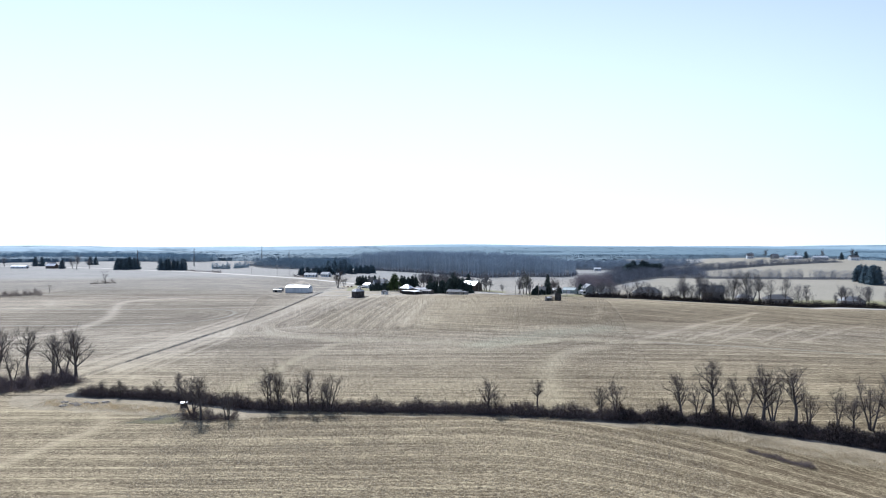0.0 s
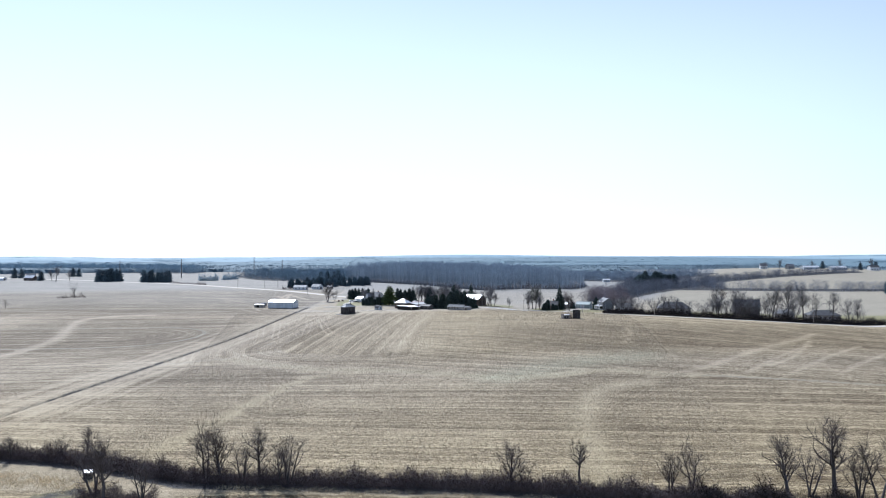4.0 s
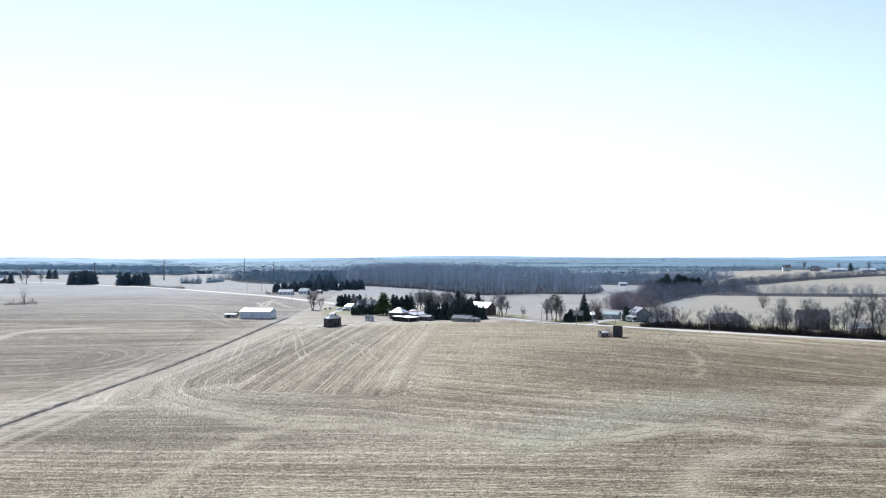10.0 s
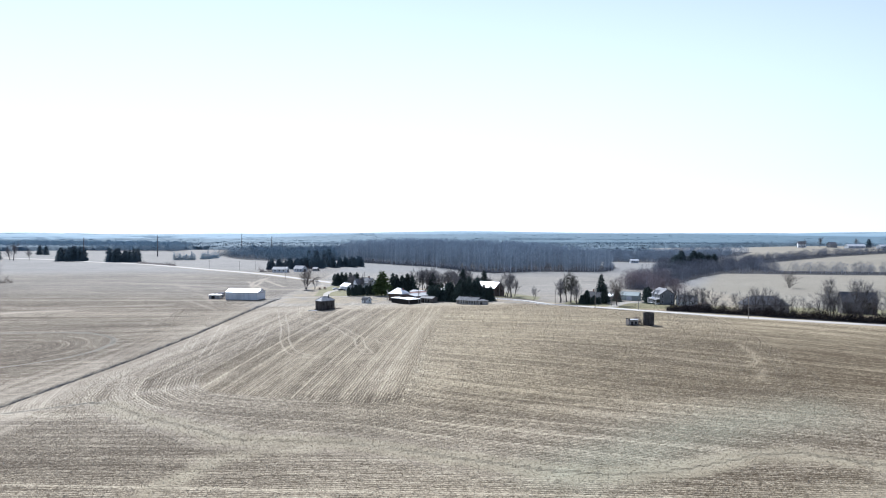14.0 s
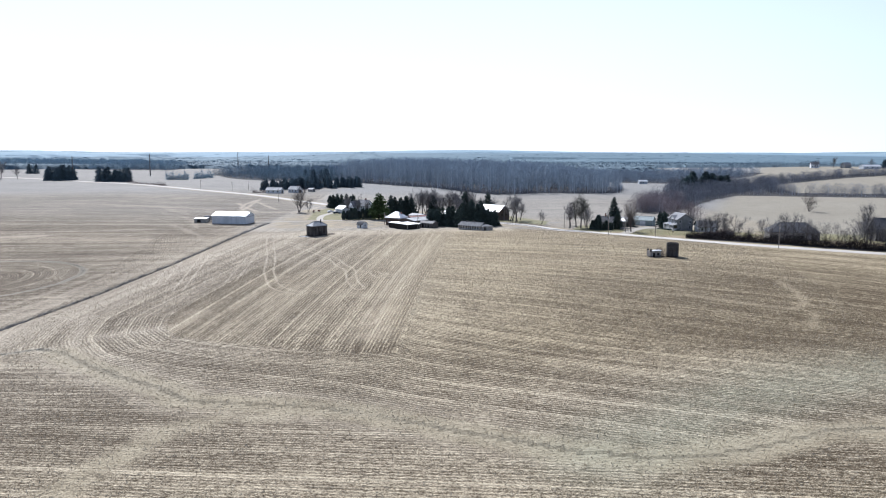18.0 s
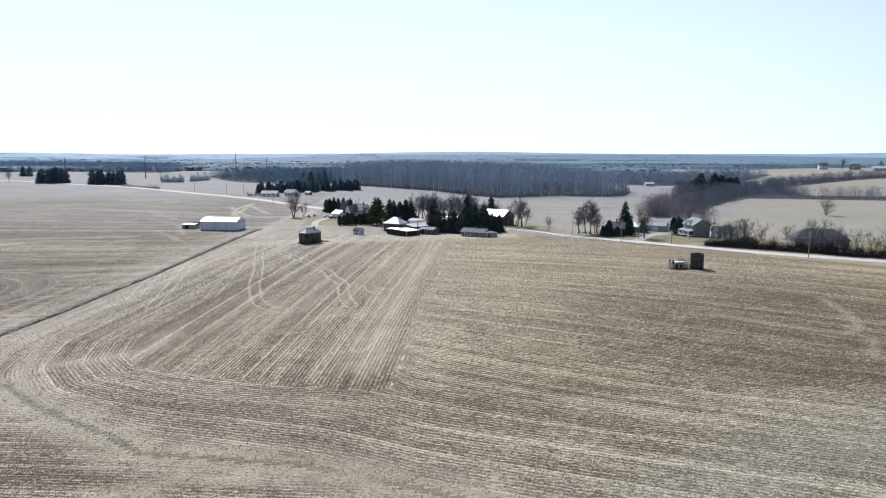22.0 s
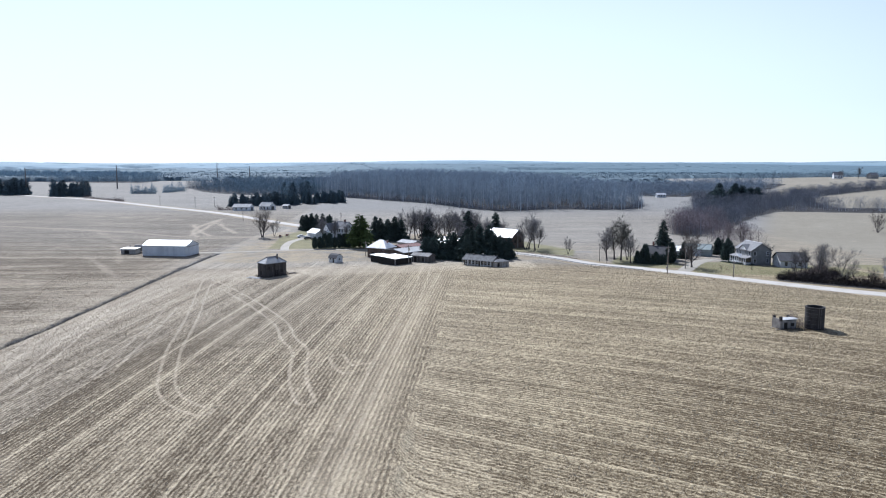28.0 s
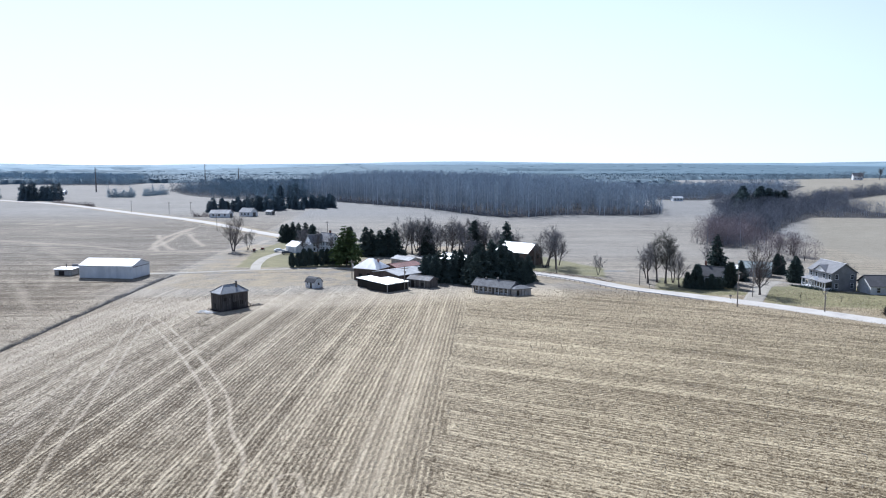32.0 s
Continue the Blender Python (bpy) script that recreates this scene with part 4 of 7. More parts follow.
def bare_tree(seed, height, spread, stems=1, limbs=13, twigs=1300, twig_mat=None, fine=1.0, low=0.28):
    """Trunk mesh and crown mesh of a leafless tree."""
    rng = np.random.default_rng(seed)
    trunk, limb = Geo(), Geo()
    tips = []
    for s in range(stems):
        a0 = 2 * math.pi * s / stems + rng.uniform(0, 1)
        tilt = (0.10 if stems == 1 else 0.28) * rng.uniform(0.6, 1.3)
        pts, p, d = [], np.array([0.22 * math.cos(a0) * (stems > 1), 0.22 * math.sin(a0) * (stems > 1), -0.3]), np.array([tilt * math.cos(a0), tilt * math.sin(a0), 1.0])
        h = height * rng.uniform(0.72, 0.9)
        r0 = (0.021 * height if stems == 1 else 0.013 * height) * fine
        for k in range(8):
            pts.append(p.copy())
            d = unit(d + rng.normal(0, 0.07, 3) * (1, 1, 0.2))
            p = p + d * h / 7
        trunk.tube([tuple(q) for q in pts], [r0 * (1.35 if k == 0 else 1) * (1 - 0.86 * k / 7) for k in range(8)], 7)
        tips += [(pts[-1], d, 0.1 * height)]
        count = max(4, limbs // stems)
        for i in range(count):
            t = low + (0.97 - low) * (i + rng.uniform(0, 0.9)) / count
            k = min(6, int(t * 7))
            q = pts[k] + (pts[k + 1] - pts[k]) * (t * 7 - k)
            a = a0 + 2.4 * i + rng.uniform(-0.5, 0.5)
            up = rng.uniform(0.45, 1.0) + 0.5 * t
            w = unit(np.array([math.cos(a), math.sin(a), up]))
            ln = height * spread * rng.uniform(0.30, 0.55) * (1.15 - 0.55 * t)
            lp = [q]
            for k2 in range(4):
                w = unit(w + rng.normal(0, 0.16, 3) + (0, 0, 0.10))
                lp.append(lp[-1] + w * ln / 4)
            r1 = r0 * (1 - 0.8 * t) * 0.62
            limb.tube([tuple(e) for e in lp], [r1 * (1 - 0.82 * e / 4) for e in range(5)], 4, False)
            for j in range(6):
                k3 = rng.integers(1, 5)
                b = lp[k3 - 1] + (lp[k3] - lp[k3 - 1]) * rng.uniform(0, 1)
                w2 = unit(w * 0.6 + rng.normal(0, 0.55, 3) + (0, 0, 0.3))
                l2 = ln * rng.uniform(0.3, 0.55)
                c = b + w2 * l2 * 0.5
                w3 = unit(w2 + rng.normal(0, 0.25, 3) + (0, 0, 0.12))
                e = c + w3 * l2 * 0.5
                limb.tube([tuple(b), tuple(c), tuple(e)], [r1 * 0.45, r1 * 0.3, r1 * 0.12], 3, False)
                tips += [(b, w2, l2 * 0.5), (c, w3, l2 * 0.5)]
                for _ in range(2):
                    tips += [(c, unit(w3 + rng.normal(0, 0.45, 3)), l2 * 0.7)]
    n = int(twigs * 0.95)
    pick = rng.integers(0, len(tips), n)
    b0, w0, l0 = (np.array([tips[i][k] for i in range(len(tips))]) for k in (0, 1, 2))
    base = b0[pick] + w0[pick] * (l0[pick] * rng.uniform(0, 1.1, n))[:, None]
    way = unit(w0[pick] * 0.7 + rng.normal(0, 0.5, (n, 3)) + (0, 0, 0.25))
    tw = blades(rng, base, way, height * rng.uniform(0.06, 0.19, n), 0.0027 * height * rng.uniform(0.6, 1.4, n))
    crown = np.concatenate([geo_tris(limb), tw])
    split = np.r_[np.zeros(len(crown) - n), np.ones(n)]
    return trunk.mesh("trunk", BARK), tri_mesh("crown", crown, [BARK, twig_mat or TWIG], split)


def conifer(seed, height, radius, mat, power=0.9, skirt=0.06, droop=0.35, rows=24, arms=9, sprays=7, ragged=0.25):
    """Trunk mesh and crown mesh of an evergreen: whorls of drooping boughs set with sprays of needles."""
    rng = np.random.default_rng(seed)
    trunk = Geo().tube([(0, 0, -0.3), (0.02, 0.03, 0.5 * height), (0, 0, 0.97 * height)], [0.017 * height, 0.011 * height, 0.002 * height], 7)
    tri = []
    for i in range(rows):
        t = (i + rng.uniform(-0.3, 0.3)) / rows
        z = height * (skirt + (0.985 - skirt) * max(0, t))
        reach = radius * (1 - max(0, t)) ** power * rng.uniform(1 - ragged, 1 + ragged * 0.6) + 0.02 * height
        for k in range(arms):
            a = rng.uniform(0, 2 * math.pi)
            ln = reach * rng.uniform(1 - ragged, 1.05)
            out = np.array([math.cos(a), math.sin(a), 0.0])
            side = np.array([-out[1], out[0], 0.0])
            root = np.array([0, 0, z + height * rng.uniform(-1.1, 1.1) / rows])
            mid = root + out * ln * 0.55 + (0, 0, -droop * ln * 0.25)
            tip = root + out * ln + (0, 0, -droop * ln * 0.55 + 0.12 * ln)
            w = 0.24 * ln + 0.05
            tri += [(root, mid + side * w, mid - side * w), (mid + side * w, tip, mid - side * w)]
            s = np.linspace(0.25, 1.0, sprays)
            b = root + out * ln * s[:, None] + np.outer(-droop * ln * s * 0.5, (0, 0, 1))
            way = out * 0.8 + rng.normal(0, 0.55, (sprays, 3)) - (0, 0, 0.25)
            tri += list(blades(rng, b, way, 0.36 * ln * rng.uniform(0.6, 1.2, sprays) + 0.1, 0.15 * ln + 0.1))
    tri += list(blades(rng, np.tile((0, 0, 0.93 * height), (8, 1)), rng.normal(0, 0.25, (8, 3)) + (0, 0, 1), 0.075 * height, 0.1))
    return trunk.mesh("trunk", BARK), tri_mesh("crown", np.array(tri), [mat])


def column_tree(seed, height, radius, mat):
    """A dense upright evergreen, clipped by nobody: many sprays on an uneven egg shape."""
    rng = np.random.default_rng(seed)
    trunk = Geo().tube([(0, 0, -0.3), (0, 0, 0.6 * height)], [0.1, 0.05], 6)
    n = 900
    t = rng.uniform(0, 1, n) ** 0.9
    r = radius * np.sin(np.pi * np.clip(0.18 + 0.82 * t, 0, 1)) ** 0.75 * rng.uniform(0.7, 1.05, n) + 0.03
    a = rng.uniform(0, 2 * np.pi, n)
    r *= 1 + 0.16 * np.sin(3 * a + 7 * t) + 0.1 * np.sin(5 * a - 11 * t)
    base = np.stack([0.7 * r * np.cos(a), 0.7 * r * np.sin(a), height * (0.02 + 0.9 * t)], 1)
    way = np.stack([np.cos(a), np.sin(a), np.full(n, 1.1)], 1) + rng.normal(0, 0.35, (n, 3))
    return trunk.mesh("trunk", BARK), tri_mesh("crown", blades(rng, base, way, 0.13 * height * rng.uniform(0.6, 1.3, n), 0.36 * radius), [mat])


def plant(name, meshes, label, category, x, y, turn=0.0, size=1.0, group=""):
    ob = thing(name, label, category, x, y, 0, group)
    ob.matrix_world = pose(x, y, gz(x, y) - 0.05, 0, 0, turn) @ Matrix.Scale(size, 4)
    part("trunk", meshes[0], None, ob)
    part("crown", meshes[1], None, ob)
    return ob


def again(ob, x, y, turn, size, label=""):
    c = copy_thing(ob, Matrix.Identity(4))
    c.matrix_basis = pose(x, y, gz(x, y) - 0.05, 0, 0, turn) @ Matrix.Scale(size, 4)
    return tagged(c, label) if label else c


class Grove:
    """Trees of a few shapes: the first of a shape is built, the others are copies of it."""

    def __init__(self, name, label, category, group, shapes):
        self.name, self.label, self.category, self.group, self.shapes, self.first = name, label, category, group, shapes, {}

    def put(self, k, x, y, size=1.0, label=""):
        k %= len(self.shapes)
        turn = (x * 37.7 + y * 91.3) % 360
        if k not in self.first:
            self.first[k] = plant(self.name, self.shapes[k], label or self.label, self.category, x, y, turn, size, self.group)
            return self.first[k]
        c = again(self.first[k], x, y, turn, size, label or self.label)
        return c


def brush(name, label, line, width, height, count, mat, seed, sway=0.6, blade=0.05, clumps=0.5):
    """A thicket along a line: many thin stems of uneven height."""
    rng = np.random.default_rng(seed)
    p = smooth_line(line, 1.0)
    k = rng.integers(0, len(p), count)
    off = rng.normal(0, 0.34, count) * width
    d = np.gradient(p, axis=0)
    d /= np.linalg.norm(d, axis=1)[:, None]
    side = np.stack([-d[:, 1], d[:, 0]], 1)
    xy = p[k] + side[k] * off[:, None] + rng.normal(0, 0.5, (count, 2))
    lump = 0.75 + clumps * (np.sin(xy[:, 0] * 0.55 + 3) * np.sin(xy[:, 1] * 0.7 + xy[:, 0] * 0.21) + 0.4 * np.sin(xy[:, 0] * 1.7))
    h = height * np.clip(lump, 0.25, 1.6) * rng.uniform(0.45, 1.1, count) * np.exp(-(off / width) ** 2)
    z = ground_z(xy[:, 0], xy[:, 1])
    start = rng.uniform(0, 0.85, count) * h
    base = np.stack([xy[:, 0], xy[:, 1], z - 0.1 + start], 1)
    way = rng.normal(0, sway, (count, 3)) + (0, 0, 0.55)
    length = (0.36 * h + 0.15) * rng.uniform(0.4, 1.25, count)
    return single(name, tri_mesh(name, blades(rng, base, way, length, blade * rng.uniform(0.6, 1.5, count)), [mat]), mat, label, "hedge", kind="stuff")


def wood(name, label, poly, count, height, mats, seed, twigs=46, trunk_w=0.34, low=0.30, reach=1.0, tall=None):
    """A leafless wood: a trunk and a spray of twigs for each tree."""
    rng = np.random.default_rng(seed)
    px, py = np.array(poly).T
    xy = np.zeros((0, 2))
    while len(xy) < count:
        c = np.stack([rng.uniform(px.min(), px.max(), count * 3), rng.uniform(py.min(), py.max(), count * 3)], 1)
        xy = np.concatenate([xy, c[inside(c[:, 0], c[:, 1], list(map(tuple, poly)))]])
    xy = xy[:count] + rng.normal(0, 3.5, (count, 2))
    h = height * rng.uniform(0.72, 1.08, count)
    if tall:
        h = h * np.interp(xy[:, 0], *tall)
    z = ground_z(xy[:, 0], xy[:, 1])
    root = np.stack([xy[:, 0], xy[:, 1], z - 0.3], 1)
    lean = np.concatenate([rng.normal(0, 0.035, (count, 2)), np.ones((count, 1))], 1)
    a = rng.uniform(0, np.pi, count)
    tris = []
    for turn in (0.0, 1.57):
        tris.append(blades_turn(root, lean, h * 0.95, trunk_w * h / 20, a + turn))
    n = count * twigs
    k = np.repeat(np.arange(count), twigs)
    t = rng.uniform(low, 0.97, n)
    base = root[k] + lean[k] * (h[k] * t)[:, None]
    ang = rng.uniform(0, 2 * np.pi, n)
    way = np.stack([np.cos(ang), np.sin(ang), rng.uniform(0.5, 1.7, n)], 1)
    off = (0.03 * h[k] * rng.uniform(0, 1.6, n))[:, None] * np.stack([np.cos(ang), np.sin(ang), np.zeros(n)], 1)
    tw = blades(rng, base + off, way, reach * h[k] * rng.uniform(0.10, 0.24, n) * (1.25 - 0.55 * t), 0.0075 * h[k] * rng.uniform(0.6, 1.5, n))
    tr = np.concatenate(tris)
    shade = rng.uniform(-0.28, 0.3, count)
    return single(name, tri_mesh(name, np.concatenate([tr, tw]), mats, np.r_[np.zeros(len(tr)), np.ones(n)], np.r_[shade, shade, shade[k]]), None, label, "woods", kind="stuff")


def copse(name, label, poly, count, height, mats, seed, twigs=130, spread=0.36, low=0.04, fat=0.010):
    """A thicket of low leafless trees with rounded, dense, twiggy crowns."""
    rng = np.random.default_rng(seed)
    px, py = np.array(poly).T
    xy = np.zeros((0, 2))
    while len(xy) < count:
        c = np.stack([rng.uniform(px.min(), px.max(), count * 3), rng.uniform(py.min(), py.max(), count * 3)], 1)
        xy = np.concatenate([xy, c[inside(c[:, 0], c[:, 1], list(map(tuple, poly)))]])
    xy = xy[:count] + rng.normal(0, 2.5, (count, 2))
    h = height * rng.uniform(0.6, 1.12, count)
    root = np.stack([xy[:, 0], xy[:, 1], ground_z(xy[:, 0], xy[:, 1]) - 0.3], 1)
    up = np.concatenate([rng.normal(0, 0.06, (count, 2)), np.ones((count, 1))], 1)
    a = rng.uniform(0, np.pi, count)
    stems = np.concatenate([blades_turn(root, up, h * 0.8, 0.028 * h, a + turn) for turn in (0.0, 1.57)])
    n = count * twigs
    k = np.repeat(np.arange(count), twigs)
    t = rng.uniform(low, 0.9, n)
    r = spread * h[k] * np.sqrt(np.sin(np.pi * np.clip(0.30 + 0.69 * t, 0, 1))) * rng.uniform(0, 1, n) ** 0.55
    ang = rng.uniform(0, 2 * np.pi, n)
    out = np.stack([np.cos(ang), np.sin(ang), np.zeros(n)], 1)
    base = root[k] + up[k] * (h[k] * t)[:, None] + out * r[:, None]
    way = out * 0.55 + rng.normal(0, 0.42, (n, 3)) + (0, 0, 0.75)
    tw = blades(rng, base, way, h[k] * rng.uniform(0.08, 0.19, n), fat * h[k] * rng.uniform(0.6, 1.5, n))
    shade = rng.uniform(-0.32, 0.32, count)
    return single(name, tri_mesh(name, np.concatenate([stems, tw]), mats, np.r_[np.zeros(len(stems)), np.ones(n)], np.r_[shade, shade, shade[k]]), None, label, "woods", kind="stuff")


def blades_turn(root, way, length, width, angle):
    r = np.stack([np.cos(angle), np.sin(angle), np.zeros(len(angle))], 1) * np.broadcast_to(width, len(angle))[:, None] / 2
    return np.stack([root - r, root + r, root + way * length[:, None]], 1)


def stubble(name, label, count, seed):
    """Straw litter and cut stalks, thickest along the rows of the field."""
    rng = np.random.default_rng(seed)
    y = 118 + 430 * rng.uniform(0, 1, count)
    x = rng.uniform(-1, 1, count) * (55 + 0.16 * (y - 118))
    inner = in_corner(x, y)
    r = np.where(inner, x - 0.1 * (y - 400), outer_rows(x, y))
    shift = (np.round(r / 0.76) * 0.76 - r) * (rng.uniform(0, 1, count) < 0.7)
    x, y = x + np.where(inner, shift, 0) + rng.normal(0, 0.08, count), y + np.where(inner, 0, shift) + rng.normal(0, 0.08, count)
    keep = away(x, y, HEDGE) > np.where(y < np.interp(x, [q[0] for q in HEDGE], [q[1] for q in HEDGE]), np.interp(np.abs(x), [40, 70], [7, 16]), 5)
    x, y = x[keep], y[keep]
    n = len(x)
    base = np.stack([x, y, ground_z(x, y)], 1)
    flat = rng.uniform(0, 1, n) < 0.7
    way = np.stack([rng.normal(0, 1, n), rng.normal(0, 1, n), np.where(flat, 0.25, 1.6)], 1)
    return single(name, tri_mesh(name, blades(rng, base, way, rng.uniform(0.18, 0.55, n), rng.uniform(0.05, 0.13, n)), [STRAW]), STRAW, label, "stubble", kind="stuff")


for line, wide, count in (([(52, 180), (66, 174), (80, 163), (92, 152), (104, 140)], 9.0, 26000), ([(-112, 218), (-96, 214), (-80, 209), (-62, 204)], 8.0, 20000), ([(-40, 203), (0, 197), (40, 188)], 2.5, 9000)):
    brush("grass_strip", "tufts of dry yellow grass along the hedgerow", line, wide, 0.55, count, DRY_GRASS, 72 + count, sway=0.9, blade=0.10, clumps=0.4)
stubble("corn_stubble", "dry corn stalks and straw litter along the rows", 300000, 71)
HEDGE_TREES = Grove("bare_tree", "leafless hedgerow tree with a spreading dark crown", "tree", "hedgerow trees",
                    [bare_tree(1, 10, 0.85, 1, 16, 1500, fine=1.6), bare_tree(2, 9, 0.95, 3, 18, 1500, fine=1.7), bare_tree(3, 11, 0.8, 1, 15, 1500, low=0.35, fine=1.6), bare_tree(4, 8, 1.0, 4, 20, 1500, fine=1.7), bare_tree(5, 10, 0.9, 2, 16, 1500, fine=1.6)])
for k, (x, y, s) in enumerate([(-151, 263, 1.15), (-137, 247, .8), (-138, 258, 1.05), (-131, 262, 1.1), (-125, 257, 1.15), (-120, 255, 1.2), (-63, 200, 1.0), (-60, 197, .85), (-53, 197, .8),
                               (-44, 208, .95), (-41, 207, .9), (-36.5, 206, .75), (-33, 206, .8), (-26.8, 204, .95), (-29, 204, .7), (16.4, 198, .75), (19, 198, .5), (30, 200, .6), (45.4, 193, .75),
                               (49.7, 193, .75), (66, 190, .95), (70, 190, .8), (74, 189, 1.05), (78, 188, .9), (81, 187, .95), (85, 185, 1.15), (87, 184, 1.0), (91.5, 181, 1.0), (94, 180, .8), (100, 178, .75),
                               (103, 176, .65), (106, 174, 1.1), (109, 172, 1.0), (114, 166, 1.0), (120, 158, 1.1), (-92, 224, .45), (-80, 223, .5), (-74, 221, .55), (-99, 227, .45)]):
    HEDGE_TREES.put(k, x, y, s * (1.5 if x < -110 else 1.28))
brush("hedge_thicket", "dense leafless brush of the field hedgerow", HEDGE, 3.4, 4.3, 150000, BRUSH, 11, blade=0.07, clumps=0.26)
brush("hedge_thicket", "dark tangled foot of the field hedgerow", [(50, 189), (62, 186), (74, 181), (84, 174), (94, 167), (104, 158), (120, 142), (140, 128)], 3.4, 4.2, 50000, SHADED_BRUSH, 18, blade=0.09)
brush("hedge_thicket", "dense leafless brush around the hedgerow corner", [(-165, 226), (-140, 232), (-124, 240), (-118, 250)], 10, 5.0, 60000, BRUSH, 12, blade=0.07)
brush("hedge_thicket", "dark brush clump at the hedge foot", [(-65, 199), (-58, 197), (-51, 198)], 2.6, 3.6, 8000, BRUSH, 13)
brush("ditch_weeds", "dark dry weeds along the field ditch", [(71, 161), (75, 154), (79, 148.5)], 1.3, 1.2, 5000, BRUSH, 14)
brush("ditch_grass", "dry grass in the narrow field ditch", DITCH, 0.7, 0.55, 9000, DRY_WEED, 15, blade=0.07)
ROADSIDE = Grove("bare_tree", "tall leafless roadside tree with upright limbs", "tree", "roadside trees",
                 [bare_tree(21, 13, 0.85, 1, 14, 1500, YARD_TWIG, 1.0), bare_tree(22, 12, 0.9, 2, 14, 1500, YARD_TWIG, 1.0), bare_tree(23, 14, 0.75, 1, 13, 1400, YARD_TWIG, 1.0, 0.4), bare_tree(24, 10, 1.1, 3, 16, 1500, YARD_TWIG, 1.0)])
rng = np.random.default_rng(5)
pts = smooth_line(ROAD_HEDGE, 1.9)
for k, (x, y) in enumerate(pts):
    if x > 116 and rng.uniform() < 0.34 + 0.3 * math.sin(x / 7.3) * math.sin(x / 17.0 + 1):
        ROADSIDE.put(int(rng.integers(0, 4)), x + rng.uniform(-3, 3), y + rng.uniform(0, 13), rng.uniform(0.6, 1.25) * (0.85 if x < 150 else 1.0))
for k in range(20):
    s = rng.uniform(0, 1)
    x = 118 + 92 * s
    y = float(np.interp(x, [118, 134, 156, 186, 222], [497, 480, 466, 460, 456]))
    ROADSIDE.put(int(rng.integers(0, 4)), x + rng.uniform(-2, 2), y + rng.uniform(1, 14), rng.uniform(0.5, 0.85))
for k, (x, y, s) in enumerate(((166, 474, 1.25), (171, 477, 1.05), (178, 473, 1.2), (182, 478, 1.1), (187, 476, 0.95), (191, 472, 1.1), (196, 470, 1.5), (199, 474, 1.4), (205, 470, 1.55), (210, 472, 1.45), (213, 468, 1.5), (221, 470, 1.5), (228, 466, 1.3))):
    ROADSIDE.put(k, x, y, s)
brush("roadside_hedge", "dark dense roadside hedge thicket", ROAD_HEDGE, 3.2, 4.6, 120000, SHADED_BRUSH, 16, blade=0.09, clumps=0.3)
brush("roadside_thicket", "leafless thicket behind the roadside hedge", [(120, 500), (128, 494), (142, 486), (160, 475), (190, 469), (230, 466), (290, 462), (340, 458)], 5.5, 5.0, 22000, BRUSH, 17, blade=0.06, clumps=0.3)

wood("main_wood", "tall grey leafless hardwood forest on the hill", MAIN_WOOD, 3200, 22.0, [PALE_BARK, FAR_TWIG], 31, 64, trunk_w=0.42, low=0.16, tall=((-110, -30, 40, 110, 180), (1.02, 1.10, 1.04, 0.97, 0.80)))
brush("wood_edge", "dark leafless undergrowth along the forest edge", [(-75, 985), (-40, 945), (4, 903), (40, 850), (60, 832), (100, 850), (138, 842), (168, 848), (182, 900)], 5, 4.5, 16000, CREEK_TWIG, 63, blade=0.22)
copse("left_wood", "leafless wood beyond the far field", LEFT_WOOD, 1500, 14.0, [FAR_BARK, HAZE_TWIG], 32, 60, 0.34, 0.04, 0.02)
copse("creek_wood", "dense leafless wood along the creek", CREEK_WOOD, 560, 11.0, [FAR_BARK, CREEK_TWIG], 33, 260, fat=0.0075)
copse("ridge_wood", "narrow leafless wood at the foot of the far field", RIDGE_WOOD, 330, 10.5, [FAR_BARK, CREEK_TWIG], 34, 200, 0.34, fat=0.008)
copse("creek_thicket", "reddish leafless thicket behind the white house", [(136, 686), (152, 682), (168, 690), (174, 712), (188, 738), (168, 748), (148, 716)], 90, 12.5, [FAR_BARK, RED_TWIG], 35, 520, 0.4, fat=0.005)
copse("creek_thicket", "reddish leafless thicket near the white house", [(146, 634), (160, 632), (170, 648), (166, 664), (148, 656)], 16, 10.5, [BARK, RED_TWIG], 40, 520, 0.4, fat=0.005)
brush("creek_underbrush", "leafless underbrush at the foot of the creek wood", [(144, 682), (156, 700), (176, 735), (205, 780), (240, 835), (290, 875), (330, 950)], 16, 5.0, 36000, CREEK_TWIG, 61, blade=0.16)
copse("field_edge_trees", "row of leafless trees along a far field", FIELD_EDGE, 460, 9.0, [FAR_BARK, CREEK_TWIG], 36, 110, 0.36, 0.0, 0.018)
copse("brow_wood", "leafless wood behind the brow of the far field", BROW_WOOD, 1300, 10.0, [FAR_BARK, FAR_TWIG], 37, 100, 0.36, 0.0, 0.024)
copse("far_copse", "leafless copse between distant fields", [(430, 1300), (640, 1340), (820, 1330), (820, 1400), (600, 1420), (420, 1380)], 420, 10.0, [FAR_BARK, HAZE_TWIG], 38, 60, fat=0.022)
copse("far_copse", "leafless wood behind the far left fields", FAR_LEFT_WOOD, 2600, 15.0, [FAR_BARK, HAZE_TWIG], 39, 56, fat=0.026)


